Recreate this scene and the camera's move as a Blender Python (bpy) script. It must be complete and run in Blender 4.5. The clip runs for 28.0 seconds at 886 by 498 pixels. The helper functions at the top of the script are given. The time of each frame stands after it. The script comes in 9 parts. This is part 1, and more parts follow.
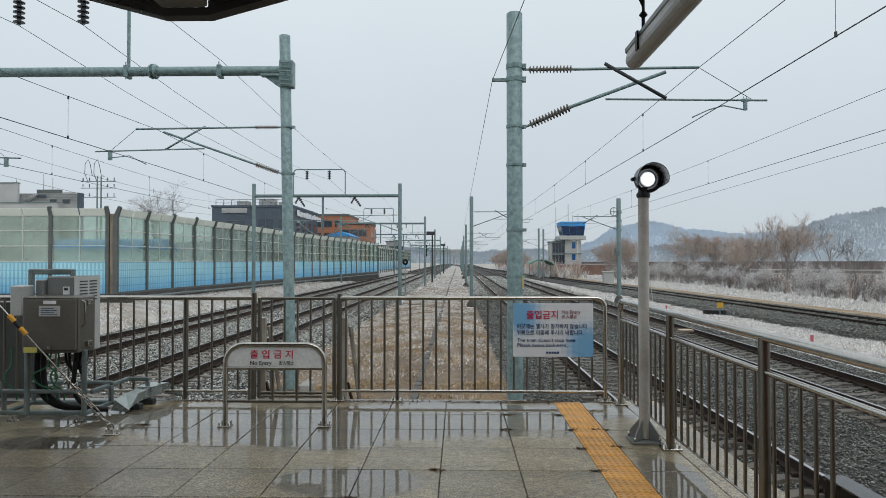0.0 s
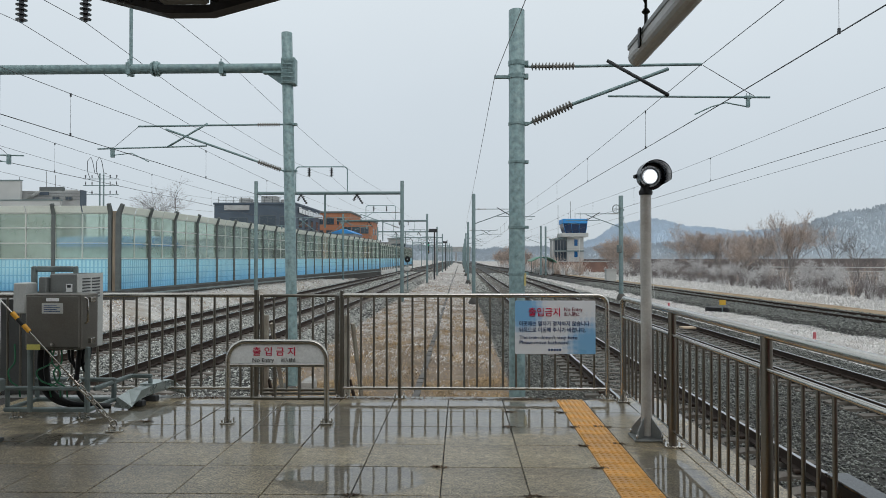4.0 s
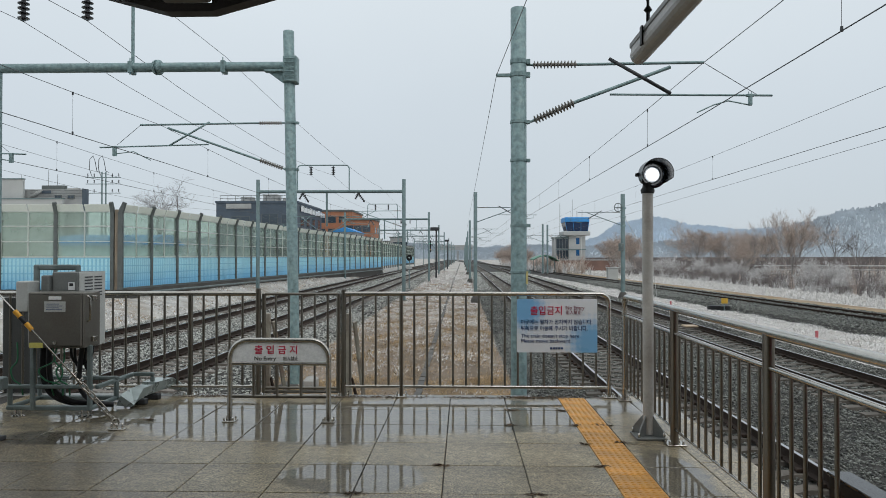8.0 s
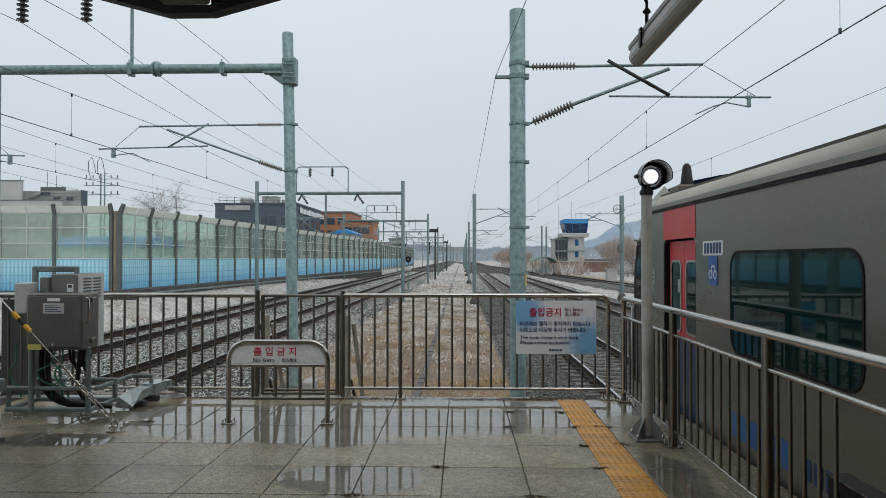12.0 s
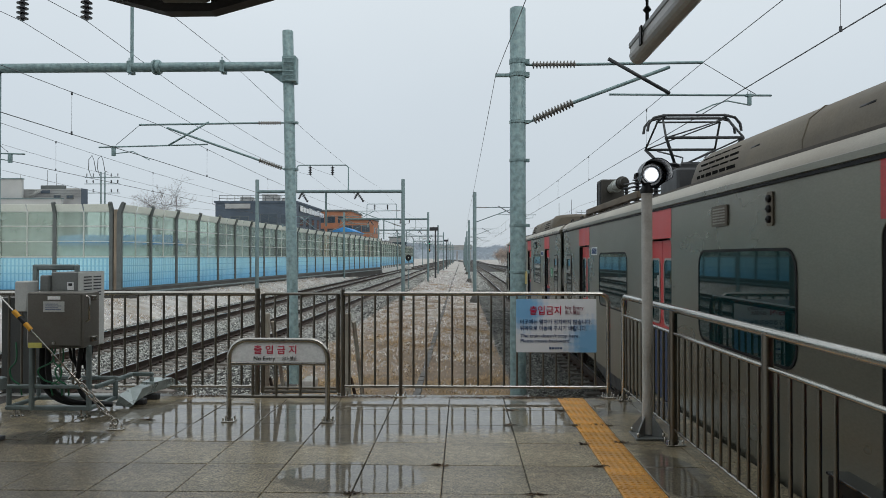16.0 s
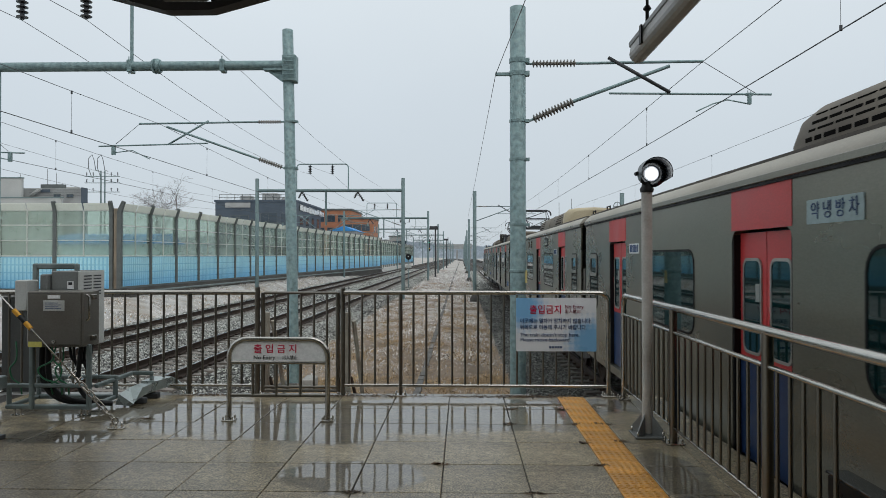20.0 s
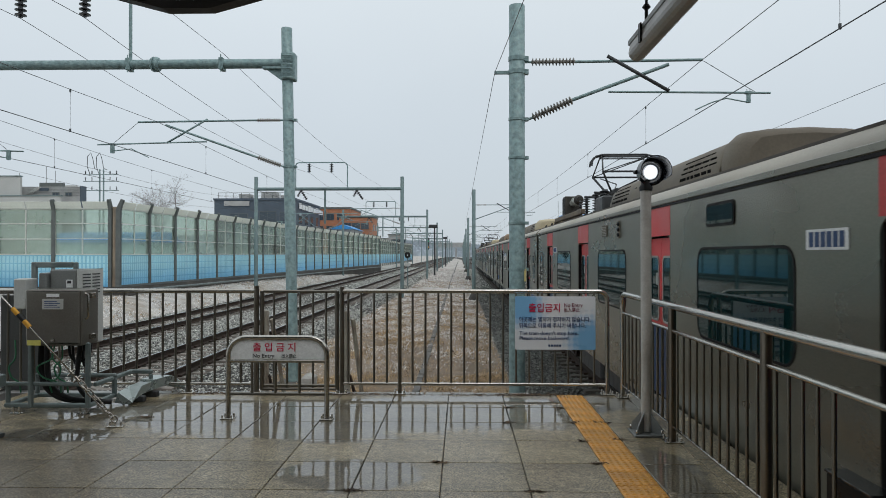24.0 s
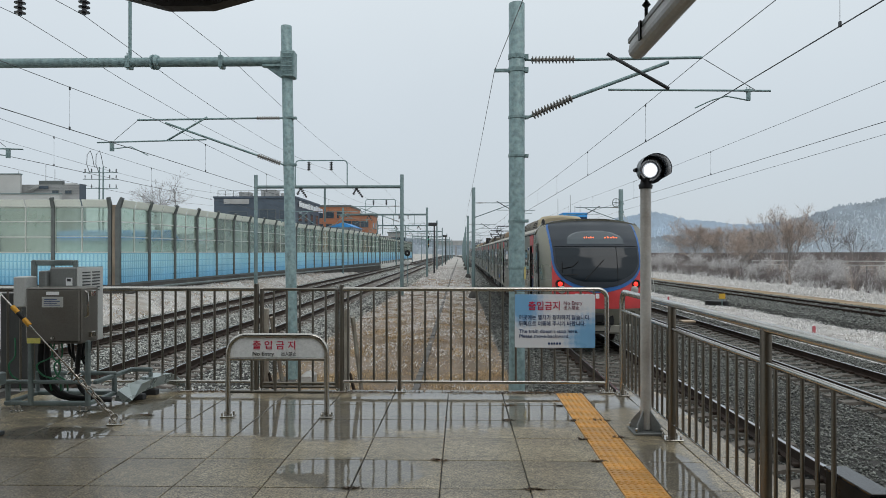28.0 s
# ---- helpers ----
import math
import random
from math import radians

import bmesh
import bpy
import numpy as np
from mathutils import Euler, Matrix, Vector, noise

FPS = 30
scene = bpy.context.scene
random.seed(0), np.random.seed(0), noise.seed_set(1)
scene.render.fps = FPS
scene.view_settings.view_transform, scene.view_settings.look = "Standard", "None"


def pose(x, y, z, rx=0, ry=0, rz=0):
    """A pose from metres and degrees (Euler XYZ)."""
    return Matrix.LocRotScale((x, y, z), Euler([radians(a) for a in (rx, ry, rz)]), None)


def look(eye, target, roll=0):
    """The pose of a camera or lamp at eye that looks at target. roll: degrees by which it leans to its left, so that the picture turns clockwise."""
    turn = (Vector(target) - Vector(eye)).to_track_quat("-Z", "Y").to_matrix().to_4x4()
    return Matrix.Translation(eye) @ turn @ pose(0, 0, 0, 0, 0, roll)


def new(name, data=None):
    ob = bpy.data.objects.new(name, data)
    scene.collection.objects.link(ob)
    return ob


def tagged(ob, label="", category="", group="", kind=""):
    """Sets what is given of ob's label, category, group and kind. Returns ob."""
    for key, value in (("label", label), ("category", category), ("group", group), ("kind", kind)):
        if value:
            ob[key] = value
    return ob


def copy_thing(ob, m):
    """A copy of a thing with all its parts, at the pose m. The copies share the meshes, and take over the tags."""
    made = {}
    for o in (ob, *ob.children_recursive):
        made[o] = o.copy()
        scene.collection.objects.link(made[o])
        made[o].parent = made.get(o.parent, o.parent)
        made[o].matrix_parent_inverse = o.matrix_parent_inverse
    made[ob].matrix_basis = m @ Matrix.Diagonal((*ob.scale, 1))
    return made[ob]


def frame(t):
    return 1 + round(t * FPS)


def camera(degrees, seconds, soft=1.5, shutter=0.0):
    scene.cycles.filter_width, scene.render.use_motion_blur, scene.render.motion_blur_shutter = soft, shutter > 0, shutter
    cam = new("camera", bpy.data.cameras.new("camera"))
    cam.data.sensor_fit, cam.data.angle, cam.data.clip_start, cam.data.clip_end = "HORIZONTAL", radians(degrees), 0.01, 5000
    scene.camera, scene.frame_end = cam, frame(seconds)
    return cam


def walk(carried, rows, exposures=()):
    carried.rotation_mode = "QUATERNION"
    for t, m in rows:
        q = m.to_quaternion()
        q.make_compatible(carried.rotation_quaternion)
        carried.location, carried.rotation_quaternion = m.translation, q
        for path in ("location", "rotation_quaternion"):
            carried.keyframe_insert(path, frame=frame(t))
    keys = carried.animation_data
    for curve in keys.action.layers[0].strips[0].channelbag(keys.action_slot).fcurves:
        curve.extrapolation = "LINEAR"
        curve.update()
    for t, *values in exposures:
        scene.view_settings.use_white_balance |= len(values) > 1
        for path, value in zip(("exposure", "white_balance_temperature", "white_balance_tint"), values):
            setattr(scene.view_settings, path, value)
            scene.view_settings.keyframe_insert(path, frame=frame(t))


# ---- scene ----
CAM_F = 1235.0
cam = camera(64.82, 28.0, soft=0.36, shutter=0.06)
# seconds, tilt up, turn to the left (degrees): a phone held almost still
PATH = [
    (0.0, 0.971, 1.294), (0.5, 0.948, 1.267), (1.0, 0.909, 1.289), (1.5, 0.909, 1.313), (2.0, 0.895, 1.379),
    (2.5, 0.870, 1.394), (3.0, 0.822, 1.399), (3.5, 0.754, 1.429), (5.5, 0.746, 1.552), (6.0, 0.746, 1.552),
    (6.5, 0.702, 1.552), (7.0, 0.678, 1.552), (7.5, 0.626, 1.559), (8.0, 0.620, 1.616), (8.5, 0.675, 1.615),
    (9.0, 0.682, 1.599), (9.5, 0.682, 1.576), (10.0, 0.684, 1.554), (10.5, 0.697, 1.552), (11.0, 0.710, 1.552),
    (11.5, 0.749, 1.550), (12.0, 0.753, 1.535), (12.5, 0.698, 1.508), (14.5, 0.674, 1.552), (15.0, 0.620, 1.552),
    (15.5, 0.619, 1.552), (16.0, 0.615, 1.553), (16.5, 0.625, 1.565), (17.0, 0.614, 1.558), (17.5, 0.605, 1.590),
    (18.0, 0.547, 1.557), (18.5, 0.535, 1.552), (19.0, 0.509, 1.552), (19.5, 0.535, 1.552), (20.0, 0.532, 1.552),
    (20.5, 0.477, 1.552), (21.0, 0.475, 1.552), (21.5, 0.470, 1.552), (23.5, 0.461, 1.467), (24.0, 0.404, 1.478),
    (24.5, 0.377, 1.462), (25.0, 0.357, 1.422), (25.5, 0.265, 1.460), (26.0, 0.235, 1.466), (26.5, 0.241, 1.458),
    (27.0, 0.301, 1.402), (27.5, 0.242, 1.402), (28.0, 0.239, 1.458)]
EYE = (0.0, 0.0, 1.56)
walk(cam, [(t, pose(*EYE, 90 + up, 0, left)) for t, up, left in PATH], exposures=[(0.0, 0.0), (28.0, 0.0)])

# ---- light: a bright, evenly overcast winter sky ----
world = bpy.data.worlds.new("overcast_sky")
scene.world = world
world.use_nodes = True
wn, wl = world.node_tree.nodes, world.node_tree.links
sky = wn.new("ShaderNodeTexSky")
sky.sky_type, sky.sun_disc = "NISHITA", False
sky.sun_elevation, sky.sun_rotation = radians(38), radians(150)
sky_level = wn.new("ShaderNodeVectorMath")
sky_level.operation, sky_level.inputs[3].default_value = "SCALE", 0.10
wl.new(sky.outputs[0], sky_level.inputs[0])
sky_at = wn.new("ShaderNodeTexCoord")
sky_axes = wn.new("ShaderNodeSeparateXYZ")
wl.new(sky_at.outputs["Generated"], sky_axes.inputs[0])
cloud = wn.new("ShaderNodeValToRGB")
cloud.color_ramp.elements[0].position, cloud.color_ramp.elements[0].color = 0.0, (0.56, 0.625, 0.685, 1)
cloud.color_ramp.elements[1].position, cloud.color_ramp.elements[1].color = 0.55, (0.85, 0.92, 0.955, 1)
mid = cloud.color_ramp.elements.new(0.22)
mid.color = (0.665, 0.735, 0.79, 1)
wl.new(sky_axes.outputs["Z"], cloud.inputs[0])
cloud_noise = wn.new("ShaderNodeTexNoise")
cloud_noise.inputs["Scale"].default_value, cloud_noise.inputs["Detail"].default_value = 2.2, 5.0
wl.new(sky_at.outputs["Generated"], cloud_noise.inputs["Vector"])
cloud_var = wn.new("ShaderNodeMapRange")
cloud_var.inputs["To Min"].default_value, cloud_var.inputs["To Max"].default_value = 0.94, 1.06
wl.new(cloud_noise.outputs["Fac"], cloud_var.inputs["Value"])
cloud_level = wn.new("ShaderNodeVectorMath")
cloud_level.operation = "SCALE"
wl.new(cloud.outputs[0], cloud_level.inputs[0])
wl.new(cloud_var.outputs[0], cloud_level.inputs[3])
sky_mix = wn.new("ShaderNodeMix")
sky_mix.data_type = "RGBA"
sky_mix.inputs[0].default_value = 0.93
wl.new(sky_level.outputs[0], sky_mix.inputs[6])
wl.new(cloud_level.outputs[0], sky_mix.inputs[7])
wl.new(sky_mix.outputs[2], wn["Background"].inputs["Color"])
wn["Background"].inputs["Strength"].default_value = 1.0
sun = new("sun", bpy.data.lights.new("sun", "SUN"))
sun.data.energy, sun.data.angle, sun.data.color = 0.6, radians(40), (1.0, 0.97, 0.93)
sun.matrix_basis = look((0, 0, 30), (-12, 20.8, -1.0))

# ---- materials ----
def material(name, base, rough=0.6, metal=0.0, vary=0.25, scale=4.0, fine=60.0, bump=0.15, dirt=None, dirt_amount=0.0,
             dirt_scale=1.5, random_value=0.0, spec=0.5, island=False, rough_vary=0.1, coords="Object", stretch=(1, 1, 1)):
    """Base colour with coarse and fine variation, patches of dirt, and fine relief."""
    m = bpy.data.materials.new(name)
    m.use_nodes = True
    n, l = m.node_tree.nodes, m.node_tree.links
    b = n["Principled BSDF"]
    b.inputs["Metallic"].default_value = metal
    b.inputs["Specular IOR Level"].default_value = spec
    tc = n.new("ShaderNodeTexCoord")
    mp = n.new("ShaderNodeMapping")
    mp.inputs["Scale"].default_value = stretch
    l.new(tc.outputs[coords], mp.inputs[0])
    def noise_node(s, d):
        k = n.new("ShaderNodeTexNoise")
        k.inputs["Scale"].default_value, k.inputs["Detail"].default_value = s, d
        l.new(mp.outputs[0], k.inputs["Vector"])
        return k.outputs["Fac"]
    def blend(kind, fac, a, c):
        k = n.new("ShaderNodeMix")
        k.data_type, k.blend_type = "RGBA", kind
        for slot, v in ((0, fac), (6, a), (7, c)):
            if hasattr(v, "default_value") or hasattr(v, "links"):
                l.new(v, k.inputs[slot])
            else:
                k.inputs[slot].default_value = v
        return k.outputs[2]
    def ranged(v, lo, hi, a=0.3, z=0.7):
        k = n.new("ShaderNodeMapRange")
        k.inputs["From Min"].default_value, k.inputs["From Max"].default_value = a, z
        k.inputs["To Min"].default_value, k.inputs["To Max"].default_value = lo, hi
        l.new(v, k.inputs["Value"])
        return k.outputs[0]
    coarse, small = noise_node(scale, 4.0), noise_node(fine, 3.0)
    dark = tuple(c * (1 - vary) for c in base[:3]) + (1,)
    light = tuple(min(1.0, c * (1 + vary)) for c in base[:3]) + (1,)
    col = blend("MIX", ranged(coarse, 0, 1), dark, light)
    col = blend("MULTIPLY", 0.5, col, blend("MIX", ranged(small, 0, 1), (0.8, 0.8, 0.8, 1), (1.15, 1.15, 1.15, 1)))
    if dirt:
        col = blend("MIX", ranged(noise_node(dirt_scale, 6.0), 0, dirt_amount, 0.45, 0.7), col, tuple(dirt) + (1,))
    if random_value:
        oi = n.new("ShaderNodeNewGeometry" if island else "ShaderNodeObjectInfo")
        r = oi.outputs["Random Per Island" if island else "Random"]
        k = n.new("ShaderNodeHueSaturation")
        l.new(ranged(r, 1 - random_value, 1 + random_value, 0, 1), k.inputs["Value"])
        l.new(col, k.inputs["Color"])
        col = k.outputs[0]
    l.new(col, b.inputs["Base Color"])
    l.new(ranged(coarse, max(0.02, rough - rough_vary), min(1, rough + rough_vary)), b.inputs["Roughness"])
    if bump:
        k = n.new("ShaderNodeBump")
        k.inputs["Strength"].default_value, k.inputs["Distance"].default_value = bump, 0.01
        l.new(small, k.inputs["Height"])
        l.new(k.outputs[0], b.inputs["Normal"])
    return m


def glass_material(name, base, rough=0.03, alpha=1.0, transmission=0.0):
    m = bpy.data.materials.new(name)
    m.use_nodes = True
    b = m.node_tree.nodes["Principled BSDF"]
    b.inputs["Base Color"].default_value = base + (1,)
    b.inputs["Roughness"].default_value = rough
    b.inputs["Alpha"].default_value = alpha
    b.inputs["Transmission Weight"].default_value = transmission
    b.inputs["Specular IOR Level"].default_value = 0.6
    return m


def glow(name, base, strength):
    m = bpy.data.materials.new(name)
    m.use_nodes = True
    b = m.node_tree.nodes["Principled BSDF"]
    b.inputs["Base Color"].default_value = base + (1,)
    b.inputs["Emission Color"].default_value = base + (1,)
    b.inputs["Emission Strength"].default_value = strength
    return m


# Stained steel, darker than STEEL: the shade on uprights is put in its colour.
STEEL_SHADED = material("water_stained_shaded_steel", (0.215, 0.20, 0.172), 0.33, 1.0, 0.10, 2, 120, 0.0, (0.20, 0.13, 0.075), 0.35, 1.6, rough_vary=0.04)
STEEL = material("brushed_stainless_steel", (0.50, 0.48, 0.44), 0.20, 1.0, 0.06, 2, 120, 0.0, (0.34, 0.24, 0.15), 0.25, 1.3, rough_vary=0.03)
GALV = material("galvanised_steel", (0.20, 0.29, 0.295), 0.5, 0.25, 0.3, 14, 90, 0.1, (0.34, 0.44, 0.435), 0.6, 9.0)
GALV_FAR = material("weathered_galvanised_steel", (0.165, 0.23, 0.235), 0.6, 0.25, 0.2, 3, 30, 0.0, (0.22, 0.28, 0.27), 0.5, 5.0)
WIRE = material("dark_copper_wire", (0.075, 0.08, 0.085), 0.5, 0.4, 0.1, 3, 30, 0.0)
PORCELAIN = material("grey_insulator", (0.24, 0.23, 0.21), 0.35, 0.0, 0.15, 8, 60, 0.0)
PORCELAIN_DARK = material("dark_insulator", (0.035, 0.035, 0.04), 0.3, 0.0, 0.15, 8, 60, 0.0)
DARK_STEEL = material("dark_painted_steel", (0.05, 0.052, 0.055), 0.5, 0.3, 0.3, 6, 60, 0.1)
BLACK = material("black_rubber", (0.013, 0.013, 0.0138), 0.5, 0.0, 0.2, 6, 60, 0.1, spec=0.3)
RAIL_SIDE = material("rusty_rail", (0.042, 0.028, 0.021), 0.75, 0.0, 0.35, 3, 50, 0.2, (0.026, 0.020, 0.017), 0.6, 2.0, spec=0.2, stretch=(1, 0.2, 1))
RAIL_TOP = material("polished_rail_head", (0.42, 0.43, 0.45), 0.28, 0.9, 0.1, 2, 40, 0.0, stretch=(1, 0.1, 1))
SLEEPER = material("concrete_sleeper", (0.20, 0.18, 0.158), 0.85, 0.0, 0.25, 5, 40, 0.2, (0.11, 0.09, 0.075), 0.7, 3.0, 0.15)
SLEEPER_DARK = material("sooty_concrete_sleeper", (0.135, 0.120, 0.102), 0.8, 0.0, 0.25, 5, 40, 0.2, (0.07, 0.058, 0.048), 0.7, 3.0, 0.2)
# Near-black bed: the shade in the gaps between loose stones is its colour.
BALLAST_GAPS = material("ballast", (0.030, 0.029, 0.026), 0.85, 0.0, 0.35, 5, 30, 0.9, (0.07, 0.062, 0.055), 0.7, 0.8)
STONE = material("ballast_stone", (0.40, 0.402, 0.372), 0.55, 0.0, 0.3, 9, 50, 0.3, (0.13, 0.115, 0.095), 0.45, 0.6, 0.65, island=True)
STONE_DARK = material("sooty_ballast_stone", (0.15, 0.155, 0.138), 0.45, 0.0, 0.3, 9, 50, 0.3, (0.07, 0.058, 0.045), 0.5, 0.6, 0.75, island=True)
CONCRETE = material("pale_concrete", (0.36, 0.35, 0.33), 0.75, 0.0, 0.2, 3, 50, 0.25, (0.14, 0.13, 0.115), 0.55, 1.6)
FOOTING = material("dark_stained_concrete", (0.085, 0.08, 0.072), 0.85, 0.0, 0.35, 0.8, 20, 0.2, (0.04, 0.037, 0.033), 0.6, 0.5)
COPING = material("white_coping", (0.30, 0.30, 0.29), 0.40, 0.0, 0.15, 3, 60, 0.15, (0.2, 0.19, 0.17), 0.5, 2.0)


class Shape:
    """Collects corners and faces of one part."""
    def __init__(self):
        self.v, self.f, self.smooth = [], [], []

    def add(self, verts, faces, smooth=False):
        k = len(self.v)
        self.v.extend(tuple(p) for p in verts)
        self.f.extend(tuple(i + k for i in q) for q in faces)
        self.smooth.extend([smooth] * len(faces))
        return self

    def box(self, x0, x1, y0, y1, z0, z1, bevel=0.0):
        if bevel:
            b = min(bevel, (x1 - x0) * 0.45, (y1 - y0) * 0.45, (z1 - z0) * 0.45)
            rings = []
            for z, i in ((z0, b), (z0 + b, 0), (z1 - b, 0), (z1, b)):
                rings.append([(x0 + i + b, y0 + i, z), (x1 - i - b, y0 + i, z), (x1 - i, y0 + i + b, z), (x1 - i, y1 - i - b, z),
                              (x1 - i - b, y1 - i, z), (x0 + i + b, y1 - i, z), (x0 + i, y1 - i - b, z), (x0 + i, y0 + i + b, z)])
            return self.loft(rings, True, True)
        p = [(x, y, z) for z in (z0, z1) for y in (y0, y1) for x in (x0, x1)]
        return self.add(p, [(0, 2, 3, 1), (4, 5, 7, 6), (0, 1, 5, 4), (2, 6, 7, 3), (0, 4, 6, 2), (1, 3, 7, 5)])

    def loft(self, rings, cap=True, closed=True, smooth=False):
        n = len(rings[0])
        verts = [p for r in rings for p in r]
        faces = []
        for i in range(len(rings) - 1):
            for j in range(n if closed else n - 1):
                k = (j + 1) % n
                faces.append((i * n + j, i * n + k, (i + 1) * n + k, (i + 1) * n + j))
        s = [smooth] * len(faces)
        if cap:
            faces += [tuple(range(n))[::-1], tuple((len(rings) - 1) * n + j for j in range(n))]
            s += [False, False]
        k = len(self.v)
        self.v.extend(tuple(p) for p in verts)
        self.f.extend(tuple(i + k for i in q) for q in faces)
        self.smooth.extend(s)
        return self

    def bend(self, pts, r, seg=8, steps=5):
        """A tube through the points with rounded bends."""
        q = [Vector(p) for p in pts]
        q = [q[0]] + q + [q[-1]]
        out = []
        for a, b, c, d in zip(q[:-3], q[1:-2], q[2:-1], q[3:]):
            for k in range(steps):
                t = k / steps
                out.append(0.5 * (2 * b + (c - a) * t + (2 * a - 5 * b + 4 * c - d) * t * t + (3 * b - a - 3 * c + d) * t ** 3))
        return self.tube(out + [q[-2]], r, seg)

    def rod(self, a, b, r, r2=None, seg=8):
        return self.tube([a, b], r, seg, r2)

    def tube(self, pts, r, seg=8, r2=None):
        pts = [Vector(p) for p in pts]
        rings, up = [], None
        for i, p in enumerate(pts):
            d = (pts[min(i + 1, len(pts) - 1)] - pts[max(i - 1, 0)]).normalized()
            if up is None:
                up = Vector((0, 0, 1)) if abs(d.z) < 0.9 else Vector((1, 0, 0))
            s = d.cross(up).normalized()
            up = s.cross(d).normalized()
            rr = r if r2 is None else r + (r2 - r) * i / (len(pts) - 1)
            rings.append([p + (s * math.cos(math.tau * k / seg) + up * math.sin(math.tau * k / seg)) * rr for k in range(seg)])
        return self.loft(rings, True, True, True)

    def lathe(self, a, axis, profile, seg=12):
        """Rings of (distance along the axis, radius)."""
        a, d = Vector(a), Vector(axis).normalized()
        up = Vector((0, 0, 1)) if abs(d.z) < 0.9 else Vector((1, 0, 0))
        s = d.cross(up).normalized()
        up = s.cross(d)
        return self.loft([[a + d * h + (s * math.cos(math.tau * k / seg) + up * math.sin(math.tau * k / seg)) * r for k in range(seg)]
                          for h, r in profile], True, True, True)

    def prism(self, outline, axis, lo, hi):
        """An outline in the plane across an axis (0, 1, 2), stretched from lo to hi."""
        def put(p, h):
            q = [p[0], p[1]]
            q.insert(axis, h)
            return q
        return self.loft([[put(p, lo) for p in outline], [put(p, hi) for p in outline]])


def mesh_of(name, shape, mat):
    me = bpy.data.meshes.new(name)
    me.from_pydata(shape.v, [], shape.f)
    me.polygons.foreach_set("use_smooth", shape.smooth)
    bm = bmesh.new()
    bm.from_mesh(me)
    bmesh.ops.recalc_face_normals(bm, faces=bm.faces)
    for e in bm.edges:
        if len(e.link_faces) == 2 and any(f.smooth for f in e.link_faces):
            e.smooth = all(f.smooth for f in e.link_faces) and e.calc_face_angle(0.0) < 0.85
    bm.to_mesh(me)
    bm.free()
    me.materials.append(mat)
    return me


def part(name, shape, mat, parent, label="", at=None):
    """One mesh object under a thing or a part."""
    me = shape if isinstance(shape, bpy.types.Mesh) else mesh_of(name, shape, mat)
    ob = new(name, me)
    ob.parent = parent
    if at is not None:
        ob.matrix_basis = at
    return tagged(ob, label)


def solid(name, shape, mat, label, category, group="", kind="", at=None):
    """A thing, or piece of the setting, that is one mesh."""
    ob = new(name, mesh_of(name, shape, mat))
    if at is not None:
        ob.matrix_basis = at
    return tagged(ob, label, category, group, kind)


def thing(name, label, category, group="", kind="", at=None):
    ob = new(name)
    ob.empty_display_size = 0.1
    if at is not None:
        ob.matrix_basis = at
    return tagged(ob, label, category, group, kind)


# ---- more materials ----
FROST = material("frosty_ground", (0.50, 0.48, 0.455), 0.9, 0.0, 0.3, 1.2, 25, 0.8, (0.24, 0.18, 0.12), 0.75, 0.5)


